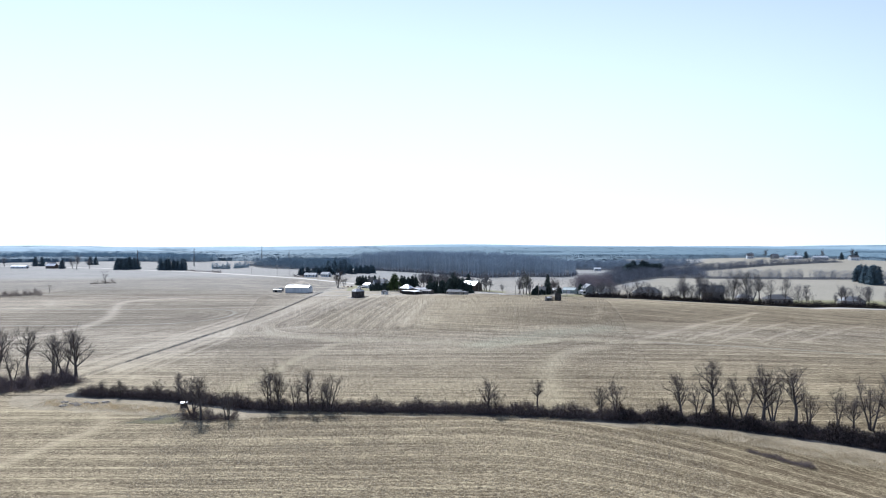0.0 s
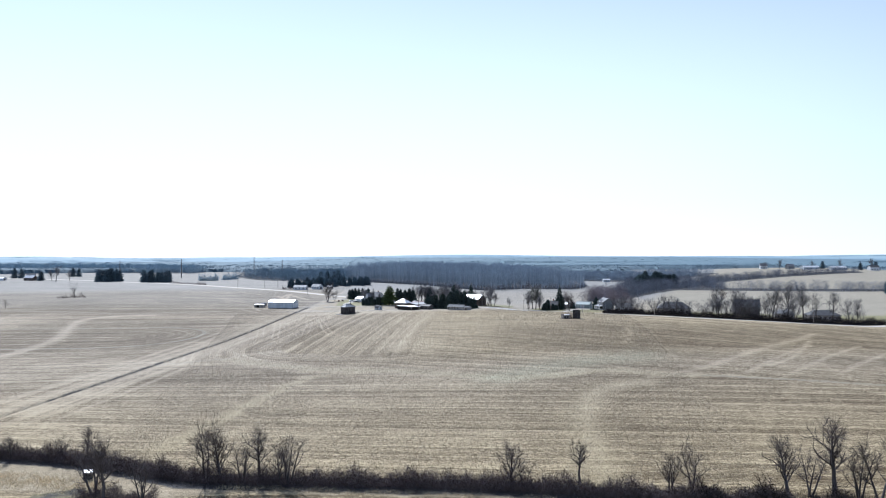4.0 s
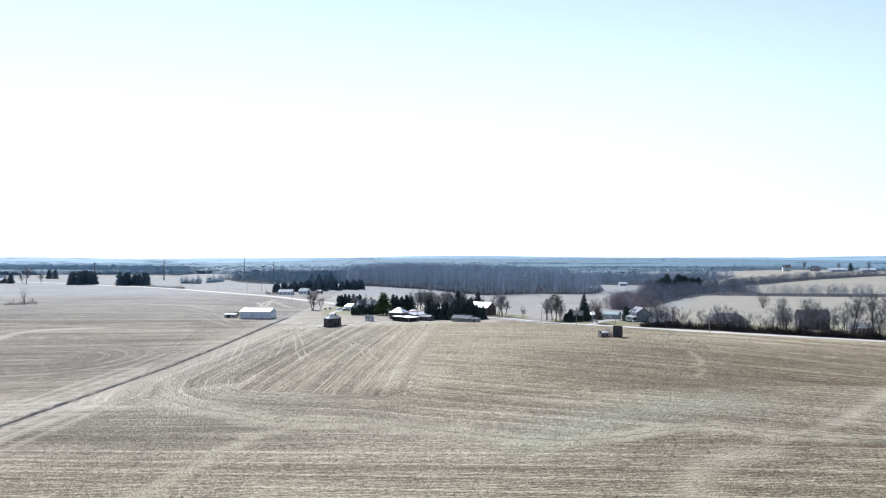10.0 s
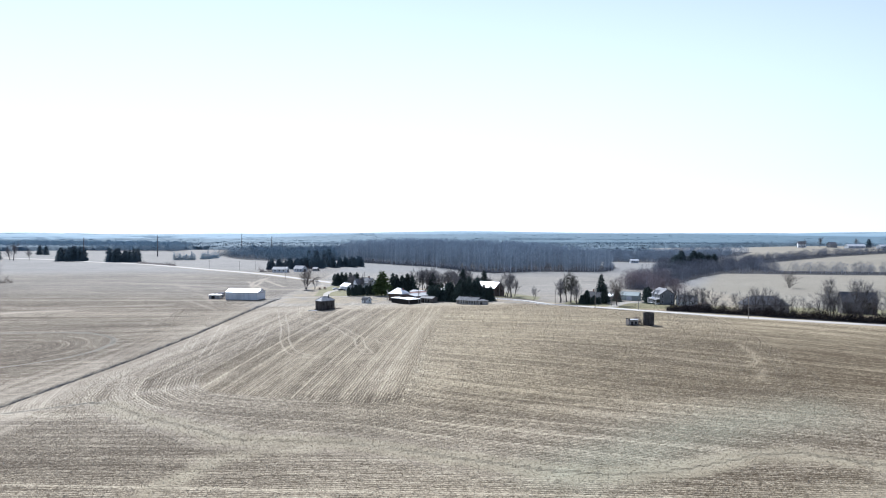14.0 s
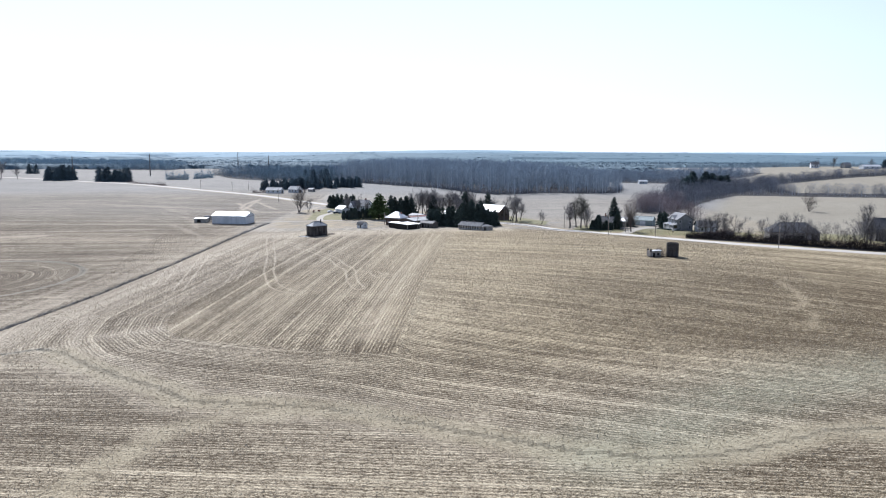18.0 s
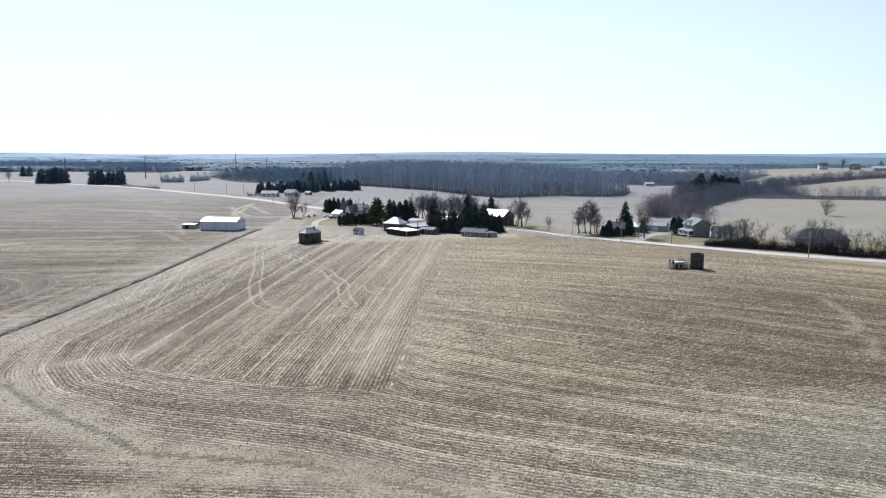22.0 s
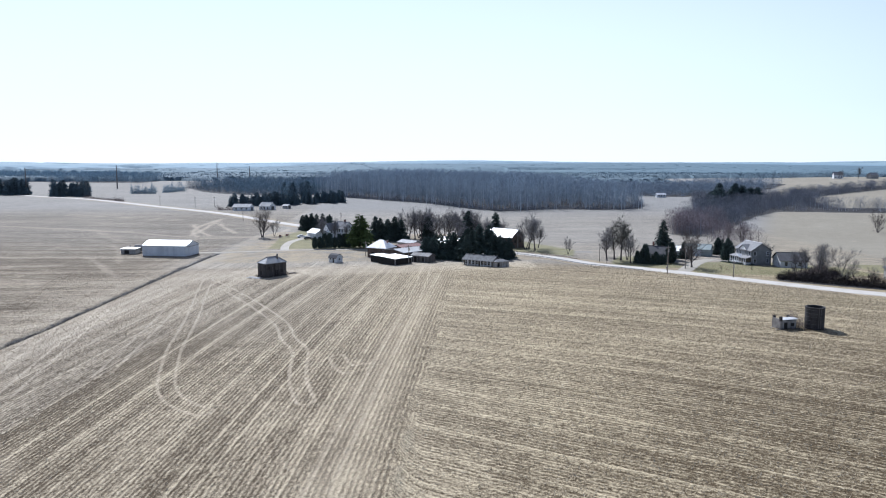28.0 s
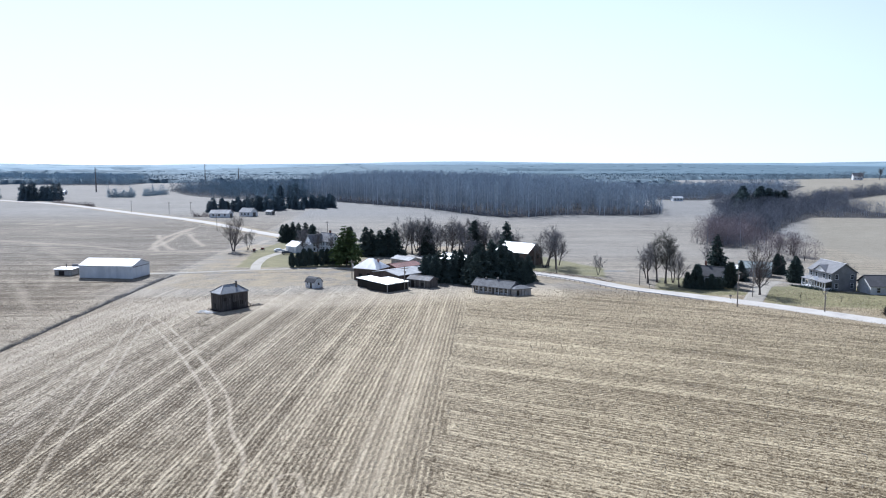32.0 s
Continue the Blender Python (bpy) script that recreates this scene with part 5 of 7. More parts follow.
def canopy(name, label, mat, r0, r1, nr, na, height, seed, gap):
    """Distant woods seen over their tops: a rough closed canopy in patches with steep edges."""
    rng = np.random.default_rng(seed)
    r, a = np.meshgrid(np.linspace(r0, r1, nr), np.linspace(-0.78, 0.78, na), indexing="ij")
    x, y = (r * np.sin(a)).ravel(), (250 + r * np.cos(a)).ravel()
    x, y = x + rng.uniform(-4, 4, len(x)), y + rng.uniform(-6, 6, len(x))
    m = np.array([noise.noise((px / 560, py / 260, 3.3)) + 0.45 * noise.noise((px / 130, py / 80, 1.0)) for px, py in zip(x, y)])
    m = ease(gap - 0.10, gap + 0.10, m) * ease(r0, r0 + 60, r.ravel())
    m = m * np.where((x < 60) & (r.ravel() < 1420) | (x > 380) & (y < 1340), 0, 1)
    h = height * rng.uniform(0.95, 1.05, len(x))
    z = ground_z(x, y) + m * h - (1 - m) * 3.0
    me = bpy.data.meshes.new(name)
    i, j = np.meshgrid(np.arange(nr - 1), np.arange(na - 1), indexing="ij")
    q = (i * na + j).ravel()
    tri = np.concatenate([np.stack([q, q + na, q + 1], 1), np.stack([q + 1, q + na, q + na + 1], 1)])
    tri = tri[m[tri].max(1) > 0.02].astype(np.int32)
    me.vertices.add(len(x))
    me.vertices.foreach_set("co", np.stack([x, y, z], 1).astype(np.float32).ravel())
    me.loops.add(3 * len(tri))
    me.loops.foreach_set("vertex_index", tri.ravel())
    me.polygons.add(len(tri))
    me.polygons.foreach_set("loop_start", np.arange(0, 3 * len(tri), 3, dtype=np.int32))
    me.polygons.foreach_set("use_smooth", np.ones(len(tri), bool))
    me.materials.append(mat)
    me.update(calc_edges=True)
    me.validate()
    return single(name, me, mat, label, "woods", kind="stuff")


def far_crowns(name, label, mat, count, seed):
    """Twiggy crowns of the distant woods, thick along their edges."""
    rng = np.random.default_rng(seed)
    r, a = 1150 + 900 * rng.uniform(0, 1, count) ** 0.8, rng.uniform(-0.78, 0.78, count)
    x, y = r * np.sin(a), 250 + r * np.cos(a)
    m = np.array([noise.noise((px / 560, py / 260, 3.3)) + 0.45 * noise.noise((px / 130, py / 80, 1.0)) for px, py in zip(x, y)])
    keep = (m > -0.12) & ~((x < 60) & (r < 1420) | (x > 380) & (y < 1340))
    x, y = x[keep], y[keep]
    n = len(x)
    root = np.stack([x, y, ground_z(x, y)], 1)
    h = rng.uniform(7, 11.5, n)
    tri = []
    for k in range(9):
        c = root + rng.normal(0, 2.6, (n, 3)) * (1, 1, 0) + np.outer(h * rng.uniform(0.0, 0.75, n), (0, 0, 1))
        tri.append(blades(rng, c, rng.normal(0, 0.35, (n, 3)) + (0, 0, 0.8), h * rng.uniform(0.2, 0.42, n), rng.uniform(0.5, 1.3, n)))
    return single(name, tri_mesh(name, np.concatenate(tri), [mat]), mat, label, "woods", kind="stuff")


far_crowns("far_wood_crowns", "bare crowns of the distant woods, tinted blue-grey for haze", FAR_CROWN, 26000, 46)
# each farther ring takes a hazier colour
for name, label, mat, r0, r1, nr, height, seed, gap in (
        ("far_woods", "leafless woods between distant fields, tinted blue-grey for haze", FAR_CANOPY, 1080, 1750, 70, 7.0, 44, -0.12), ("outer_woods", "woods on the distant hills, tinted dull blue for haze", MID_CANOPY, 1700, 2550, 80, 9.5, 47, -0.30),
        ("outer_woods", "woods on the farther hills, tinted light blue for haze", OUTER_CANOPY, 2500, 3500, 60, 11.0, 48, -0.32), ("horizon_woods", "woods along the horizon, tinted pale blue for haze", HORIZON_CANOPY, 3450, 4800, 60, 12.0, 45, -0.38)):
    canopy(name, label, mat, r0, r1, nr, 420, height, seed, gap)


# ---- buildings ----
class House:
    """A building on a w by d plan, its front towards -y: walls, roof and openings as parts of one thing."""

    def __init__(self, name, label, category, x, y, rz, w, d, eave, ridge, wall, roof, style="gable", over=0.45, group="", sink=0.8, z=None, roof_thick=0.16):
        self.top = thing(name, label, category, x, y, rz, group, z=z)
        self.w, self.d, self.eave, self.ridge, self.wall, self.roof, self.over, self.sink = w, d, eave, ridge, wall, roof, over, sink
        hw, hd, t = w / 2, d / 2, 0.18
        part("wall", Geo().box(-hw, -hd, -sink, hw, -hd + t, eave), wall, self.top)
        part("wall", Geo().box(-hw, hd - t, -sink, hw, hd, eave), wall, self.top)
        for s in (-1, 1):
            g = Geo()
            x0, x1 = sorted((s * hw, s * (hw - t)))
            if style == "gable":
                prof = [(-hd + t, -sink), (hd - t, -sink), (hd - t, eave), (0, ridge - 0.1), (-hd + t, eave)]
            elif style == "gambrel":
                prof = [(-hd + t, -sink), (hd - t, -sink), (hd - t, eave), (hd * 0.62, eave + 0.62 * (ridge - eave)), (0, ridge - 0.1), (-hd * 0.62, eave + 0.62 * (ridge - eave)), (-hd + t, eave)]
            else:
                prof = [(-hd + t, -sink), (hd - t, -sink), (hd - t, eave), (-hd + t, eave)]
            n = len(prof)
            g.add([(x0, a, b) for a, b in prof] + [(x1, a, b) for a, b in prof],
                  [tuple(range(n - 1, -1, -1)), tuple(range(n, 2 * n))] + [(i, (i + 1) % n, n + (i + 1) % n, n + i) for i in range(n)])
            part("wall", g, wall, self.top)
        o, lift = over, roof_thick + 0.02
        slope = (ridge - eave) / hd
        if style == "gable":
            for s in (-1, 1):
                c = [(-hw - o, s * (hd + o), eave - slope * o + lift), (hw + o, s * (hd + o), eave - slope * o + lift), (hw + o, 0, ridge + lift), (-hw - o, 0, ridge + lift)]
                part("roof", Geo().slab(c if s < 0 else c[::-1], roof_thick), roof, self.top)
            part("ridge_cap", Geo().box(-hw - o, -0.16, ridge + lift - 0.03, hw + o, 0.16, ridge + lift + 0.05), roof, self.top)
        elif style == "gambrel":
            k = eave + 0.62 * (ridge - eave)
            for s in (-1, 1):
                c = [(-hw - o, s * (hd + 0.25), eave - 0.3 + lift), (hw + o, s * (hd + 0.25), eave - 0.3 + lift), (hw + o, s * hd * 0.62, k + lift), (-hw - o, s * hd * 0.62, k + lift)]
                part("roof", Geo().slab(c if s < 0 else c[::-1], roof_thick), roof, self.top)
                c = [(-hw - o, s * hd * 0.62, k + lift), (hw + o, s * hd * 0.62, k + lift), (hw + o, 0, ridge + lift), (-hw - o, 0, ridge + lift)]
                part("roof", Geo().slab(c if s < 0 else c[::-1], roof_thick), roof, self.top)
        elif style == "hip":
            r = max(0.0, hw - hd * 0.92)
            e = eave - slope * o + lift
            A, B, C, D = (-hw - o, -hd - o, e), (hw + o, -hd - o, e), (hw + o, hd + o, e), (-hw - o, hd + o, e)
            P, Q = (-r - 0.01, 0, ridge + lift), (r + 0.01, 0, ridge + lift)
            for c in ([A, B, Q, P], [C, D, P, Q], [B, C, Q], [D, A, P]):
                part("roof", Geo().slab(c, roof_thick), roof, self.top)
        elif style == "shed":
            c = [(-hw - o, -hd - o, eave + lift), (hw + o, -hd - o, eave + lift), (hw + o, hd + o, ridge + lift), (-hw - o, hd + o, ridge + lift)]
            part("roof", Geo().slab(c, roof_thick), roof, self.top)

    def on(self, g, face, u0, u1, z0, z1, n0, n1):
        hw, hd = self.w / 2, self.d / 2
        if face == "f":
            return g.box(u0, -hd - n1, z0, u1, -hd - n0, z1)
        if face == "b":
            return g.box(-u1, hd + n0, z0, -u0, hd + n1, z1)
        if face == "l":
            return g.box(-hw - n1, -u1, z0, -hw - n0, -u0, z1)
        return g.box(hw + n0, u0, z0, hw + n1, u1, z1)

    def window(self, face, u, z, w=0.9, h=1.3, frame=None):
        f = frame or WHITE_PAINT
        g = Geo()
        for a, b, c, d in ((u - w / 2 - 0.09, u - w / 2, z - 0.08, z + h + 0.09), (u + w / 2, u + w / 2 + 0.09, z - 0.08, z + h + 0.09), (u - w / 2, u + w / 2, z + h, z + h + 0.09), (u - w / 2, u + w / 2, z - 0.08, z), (u - w / 2, u + w / 2, z + h * 0.48, z + h * 0.53)):
            self.on(g, face, a, b, c, d, 0.0, 0.07)
        ob = part("window", g, f, self.top)
        part("pane", self.on(Geo(), face, u - w / 2, u + w / 2, z, z + h, 0.005, 0.025), GLASS, ob)
        part("sill", self.on(Geo(), face, u - w / 2 - 0.12, u + w / 2 + 0.12, z - 0.13, z - 0.081, 0.0, 0.12), f, ob)

    def door(self, face, u, w=0.95, h=2.05, mat=None, z=0.0, panels=1, label=""):
        g = Geo()
        for k in range(panels):
            a = u - w / 2 + k * w / panels
            self.on(g, face, a + 0.02, a + w / panels - 0.02, z, z + h, 0.0, 0.06)
        ob = part("door", g, mat or DARK_BOARD, self.top, label)
        part("door_handle", self.on(Geo(), face, u + w / 2 - 0.16, u + w / 2 - 0.10, z + 0.95, z + 1.07, 0.06, 0.11), STEEL, ob)

    # wall stays closed: a dark plate paints the shade inside an opening
    def dark_plate(self, face, u0, u1, z0, z1, name="opening"):
        part(name, self.on(Geo(), face, u0, u1, z0, z1, 0.004, 0.02), DARK, self.top)

    def trim(self, name, face, u0, u1, z0, z1, mat, proud=0.05):
        part(name, self.on(Geo(), face, u0, u1, z0, z1, 0.003, proud), mat, self.top)

    def box(self, name, x0, y0, z0, x1, y1, z1, mat, label=""):
        return part(name, Geo().box(x0, y0, z0, x1, y1, z1), mat, self.top, label)

    def chimney(self, x, y, z0, z1, s=0.5, mat=None):
        ob = self.box("chimney", x - s / 2, y - s / 2, z0, x + s / 2, y + s / 2, z1, mat or BRICK)
        part("chimney_cap", Geo().box(x - s / 2 - 0.06, y - s / 2 - 0.06, z1, x + s / 2 + 0.06, y + s / 2 + 0.06, z1 + 0.1), CONCRETE, ob)


# machine shed in the left field
h = House("machine_shed", "white metal machine shed with a bright gable roof", "shed", -101.2, 586.6, -11, 18.6, 10.4, 4.2, 5.9, WHITE_METAL, ROOF_METAL, over=0.2)
for u in (-9.3, 0.0, 9.2):
    h.trim("trim", "f", u - 0.08, u + 0.08, -0.6, 4.1, WHITE_PAINT)
# darker strips at the foot stand in for the shed's own shadow band
h.trim("base_board", "f", -9.3, 9.3, -0.75, 0.18, CONCRETE, 0.06)
h.trim("base_board", "r", -5.15, 5.15, -0.75, 0.18, CONCRETE, 0.06)
h.trim("gutter", "f", -9.5, 9.5, 3.95, 4.1, WHITE_PAINT, 0.18)
h.door("r", 0.0, 6.0, 3.6, WHITE_METAL, 0.1, 2, "white sliding double door")
h.trim("door_rail", "r", -4.6, 4.6, 3.75, 3.9, STEEL, 0.14)
h.door("f", 6.8, 1.0, 2.1, WHITE_METAL)
h = House("low_shed", "low field shed with peeling pale walls and a flat white roof", "shed", -119.0, 591.0, -8, 6.2, 4.4, 1.9, 2.15, OLD_PAINT, ROOF_METAL, "shed", 0.25)
h.dark_plate("f", -1.6, 0.4, 0.0, 1.5, "doorway")
g = Geo()
n = 14
for sx in (0.2, 3.6):
    g.v += [(sx, 3.4 + 1.5 * math.cos(math.pi * k / n), 0.6 + 2.6 * math.sin(math.pi * k / n)) for k in range(n + 1)]
g.f += [(k, k + 1, n + 2 + k, n + 1 + k) for k in range(n)] + [tuple(range(n + 1)), tuple(range(2 * n + 1, n, -1))]
part("hoop_roof", g, OLD_METAL, h.top, "rounded grey metal roof")
part("pipe", Geo().tube([(-0.8, 1.0, 1.9), (-0.8, 1.0, 3.5)], [0.16, 0.16], 8), STEEL, h.top)

# old corn crib
h = House("corn_crib", "dark weathered wooden crib with a grey hipped metal roof", "crib", -49.3, 529.6, 45, 7.8, 4.8, 4.5, 6.15, DARK_BOARD, CRIB_ROOF, "hip", 0.2)
for k in range(13):
    u = -3.72 + 0.62 * k
    h.trim("batten", "f", u - 0.07, u + 0.07, -0.5, 4.3 - 0.25 * ((k * 5) % 4), DARK_BOARD if k % 4 else GREY_BOARD, 0.05)
for k in range(7):
    u = -2.1 + 0.7 * k
    h.trim("batten", "l", u - 0.07, u + 0.07, -0.5, 4.3 - 0.2 * ((k * 3) % 4), DARK_BOARD, 0.05)
h.dark_plate("f", -0.7, 0.7, 0.0, 2.1, "doorway")
h.dark_plate("f", 1.6, 2.5, 1.2, 2.3)
h.dark_plate("f", -3.0, -2.3, 2.6, 3.4)
h.dark_plate("l", -1.2, -0.2, 0.6, 1.8)
part("vent_pipe", Geo().tube([(1.5, -0.9, 4.9), (1.5, -0.9, 7.1)], [0.26, 0.26], 10).tube([(1.5, -0.9, 7.1), (1.5, -0.9, 7.25)], [0.34, 0.34], 10), STEEL, h.top, "dark pipe through the roof")
for a, b in (((-4.1, -2.6, 4.52), (-1.7, 0, 6.36)), ((4.1, -2.6, 4.52), (1.7, 0, 6.36)), ((4.1, 2.6, 4.52), (1.7, 0, 6.36)), ((-4.1, 2.6, 4.52), (-1.7, 0, 6.36)), ((-1.7, 0, 6.36), (1.7, 0, 6.36))):
    part("hip_strip", Geo().tube([a, b], [0.11, 0.11], 6), STEEL, h.top)
for u0, u1, z0, z1 in ((-3.4, -3.15, 0.4, 2.6), (-1.6, -1.35, 1.6, 3.2), (2.9, 3.15, 0.2, 1.6), (1.0, 1.2, 2.4, 3.9), (-2.2, -2.0, 0.1, 1.9), (3.45, 3.6, 2.0, 3.4)):
    h.trim("pale_board", "f", u0, u1, z0, z1, GREY_BOARD, 0.06)
part("stone_base", Geo().box(-4.1, -2.6, -0.8, 4.1, 2.6, 0.2), DARK_CONCRETE, h.top)
part("side_rack", Geo().slab([(4.0, -1.6, 1.5), (5.2, -1.6, 0.7), (5.2, 1.2, 0.7), (4.0, 1.2, 1.5)], 0.1).box(5.0, -1.5, -0.4, 5.15, -1.35, 0.65).box(5.0, 0.95, -0.4, 5.15, 1.1, 0.65), GREY_BOARD, h.top, "collapsed board rack on the side")
brush("crib_weeds", "dark dry weeds round the foot of the crib", [(-54.2, 528.6), (-50.4, 524.6), (-46, 529), (-43.6, 532.4)], 0.7, 1.1, 1400, SHADED_BRUSH, 64, blade=0.05)
for k, (x, y, r) in enumerate([(-55.2, 526.2, 20), (-54.0, 525.2, 75), (-52.9, 524.2, 40), (-55.9, 524.9, 140), (-43.2, 532.6, 10), (-42.6, 534, 130)]):
    g = Geo()
    for j in range(4):
        g.box(-1.2 + 0.1 * j, -0.5 + 0.28 * j, 0.03 + 0.09 * j, 1.3 - 0.2 * j, -0.28 + 0.28 * j, 0.09 + 0.09 * j)
    single("plank_pile", g, CHALK if k < 4 else GREY_BOARD, "loose pile of bleached broken planks by the crib", "planks", "broken planks", at=(x, y, gz(x, y), 0, 0, r))

# small white shed
h = House("garden_shed", "small white wooden shed with a dark roof edge", "shed", -31.9, 560.0, -44, 4.4, 3.0, 1.9, 3.1, CHALK, DARK_SHINGLE, "gambrel", over=0.1)
h.door("f", 0.5, 0.85, 1.85, DARK_BOARD)
h.window("r", 0.0, 0.9, 0.7, 0.8)
h.window("f", -1.2, 0.9, 0.6, 0.7)

# silo stump and block hut in the field
sx, sy = 75.3, 423.8
silo = thing("silo", "short roofless silo of dark concrete staves", "silo", sx, sy)
part("wall", Geo().ring(0, 0, -0.8, 4.1, 1.74, 1.57, 36), DARK_CONCRETE, silo)
part("rim", Geo().ring(0, 0, 4.1, 4.24, 1.80, 1.54, 36), DARK_CONCRETE, silo)
for k in range(6):
    part("hoop", Geo().ring(0, 0, 0.35 + 0.68 * k, 0.385 + 0.68 * k, 1.755, 1.73, 36), STEEL, silo)
for k in range(18):
    t = 2 * math.pi * k / 18
    part("stave_joint", Geo().box(-0.02, -0.035, -0.5, 0.02, 0.035, 4.09), DARK_CONCRETE, silo, at=(1.725 * math.cos(t), 1.735 * math.sin(t), 0, 0, 0, math.degrees(t)))
part("silage_floor", Geo().tube([(0, 0, -0.5), (0, 0, 0.25)], [1.56, 1.56], 24), DARK, silo)
part("chute", Geo().box(1.55, 0.2, -0.3, 2.05, 0.8, 3.9), DARK_CONCRETE, silo, "narrow dark chute down the side")
part("ladder", Geo().box(-0.2, -1.9, 0.2, -0.15, -1.85, 4.1).box(0.15, -1.9, 0.2, 0.2, -1.85, 4.1), STEEL, silo)
hut = thing("block_hut", "ruined pale block hut with broken walls and no roof", "ruin", 70.0, 425.0, 8)
for k, (x0, y0, x1, y1, z1) in enumerate(((-1.7, -1.3, -1.1, -1.1, 1.75), (-1.098, -1.3, -0.3, -1.1, 1.6), (-0.298, -1.3, 0.6, -1.1, 1.55), (0.602, -1.3, 1.7, -1.1, 1.7), (-1.7, 1.1, 1.7, 1.3, 1.5), (-1.7, -1.098, -1.5, 1.098, 1.95), (1.5, -1.098, 1.7, 1.098, 1.8))):
    part("wall", Geo().box(x0, y0, -0.6, x1, y1, z1), OLD_PAINT if k in (1, 3) else CONCRETE, hut)
for x0, y0, s0, z1 in ((-1.7, -1.3, 0.42, 2.45), (1.35, 0.9, 0.4, 2.2), (-1.65, 0.85, 0.45, 2.3)):
    part("wall_stub", Geo().box(x0, y0, 1.5, x0 + s0, y0 + s0, z1), DARK_CONCRETE, hut)
part("broken_roof", Geo().slab([(-1.2, -1.5, 1.88), (1.9, -1.45, 1.95), (1.8, -0.3, 2.15), (-1.0, -0.1, 2.05)], 0.12).slab([(-0.7, -0.05, 1.7), (1.5, -0.15, 1.95), (1.3, 1.0, 1.7), (-0.4, 0.9, 1.5)], 0.1), CHALK, hut, "bleached broken roof slabs")
for x, y, z, r0 in ((-2.3, -1.6, 0.0, 20), (2.2, -1.7, 0.0, -35), (-2.4, 0.4, 0.0, 70)):
    part("loose_board", Geo().box(-0.7, -0.12, 0.02, 0.7, 0.12, 0.08), OLD_PAINT, hut, at=(x, y, z, 0, 8, r0))
# dark plates on the closed wall paint the shade of door and window
part("doorway", Geo().box(-0.9, -1.325, 0, -0.2, -1.302, 1.3), DARK, hut)
part("window_hole", Geo().box(0.5, -1.325, 0.5, 1.25, -1.302, 1.2), DARK, hut)
brush("silo_shrubs", "leafless shrubs between the silo and the hut", [(71.6, 425.6), (72.4, 425.0), (73.2, 424.4)], 0.9, 3.0, 900, BRUSH, 51, blade=0.045)
brush("silo_weeds", "dark weeds at the foot of the silo and the hut", [(68.2, 423.2), (71.5, 423.4), (73.6, 422.0), (76.5, 421.9)], 0.6, 0.9, 1000, SHADED_BRUSH, 65, blade=0.05)

# farmyard, in line with the road
FARM = -48
h = House("hip_barn", "old outbuilding with a bright hipped metal roof", "barn", -15.6, 574.5, FARM + 18, 8.4, 7.2, 4.0, 6.6, BROWN_BOARD, ROOF_METAL, "hip", 0.4)
h.dark_plate("f", -2.4, -1.2, 0, 2.2, "doorway")
h.dark_plate("f", 0.8, 1.8, 1.2, 2.4)
h.dark_plate("l", -1.5, -0.6, 1.2, 2.3)
h.chimney(2.3, 0.6, 4.9, 6.5, 0.55)
# closed dark walls and front panel stand in for shade under the open roof
h = House("lean_to", "open-fronted lean-to with a flat bright metal roof", "shelter", -9.6, 553.4, 42, 8.0, 9.0, 2.3, 2.6, DARK, ROOF_METAL, "shed", 0.3)
h.dark_plate("f", -3.8, 3.8, 0.1, 2.1, "open_front")
for u in (-3.9, 3.85):
    h.trim("post", "f", u - 0.08, u + 0.08, -0.6, 2.3, OLD_PAINT, 0.22)
h.trim("fascia", "f", -4.2, 4.2, 2.25, 2.42, OLD_PAINT, 0.33)
h = House("lean_to", "lower lean-to wing with a flat bright metal roof", "shelter", -15.0, 559.5, 42, 5.0, 6.0, 2.3, 2.5, DARK, ROOF_METAL, "shed", 0.3)
h = House("long_shed", "long low farm shed with a weathered metal roof", "shed", -4.6, 568.0, 42, 16.0, 12.0, 3.3, 4.2, BROWN_BOARD, PALE_ROOF, over=0.3)
h = House("red_shed", "farm shed with a rusty dark red metal roof", "shed", -6.0, 587.0, 42, 11.0, 7.0, 2.8, 3.7, BROWN_BOARD, RED_METAL, over=0.3)
h = House("red_shed", "low farm shed with a patched rusty red roof", "shed", 3.5, 580.0, 42, 9.0, 6.5, 2.8, 3.9, BROWN_BOARD, RED_METAL, over=0.3)
h = House("grey_shed", "weathered grey board shed with a sagging roof", "shed", 0.6, 557.2, -36, 8.0, 4.2, 2.3, 3.2, GREY_BOARD, OLD_METAL, over=0.25)
for u in (-2.8, -1.2, 0.6, 2.2):
    h.trim("batten", "f", u - 0.07, u + 0.07, -0.5, 2.2, OLD_PAINT, 0.04)
h.dark_plate("f", -2.5, -1.5, 0, 1.9, "doorway")
h.dark_plate("f", 0.9, 1.9, 0.6, 1.6)
h = House("white_shed", "dull-roofed farm shed among the trees", "shed", -5.0, 612.0, FARM, 10, 6, 2.0, 2.9, OLD_PAINT, PALE_ROOF, over=0.3)
h = House("white_shed", "white-roofed farm building behind the spruces", "shed", 13.0, 600.0, FARM, 12, 7, 3.2, 5.0, OLD_PAINT, ROOF_METAL, over=0.3)
h = House("white_shed", "low building with a patched white roof", "shed", 25.0, 592.0, FARM, 10, 6, 2.8, 4.4, OLD_PAINT, ROOF_METAL, over=0.3)
h = House("long_coop", "long derelict low building with peeling white walls", "house", 21.0, 543.0, -36, 11.5, 5.0, 2.2, 3.5, OLD_PAINT, COOP_SHINGLE, over=0.6)
for u in (-4.6, -3.2, -1.8, -0.4, 1.8, 3.2, 4.6):
    h.window("f", u, 0.6, 0.85, 1.25, CHALK)
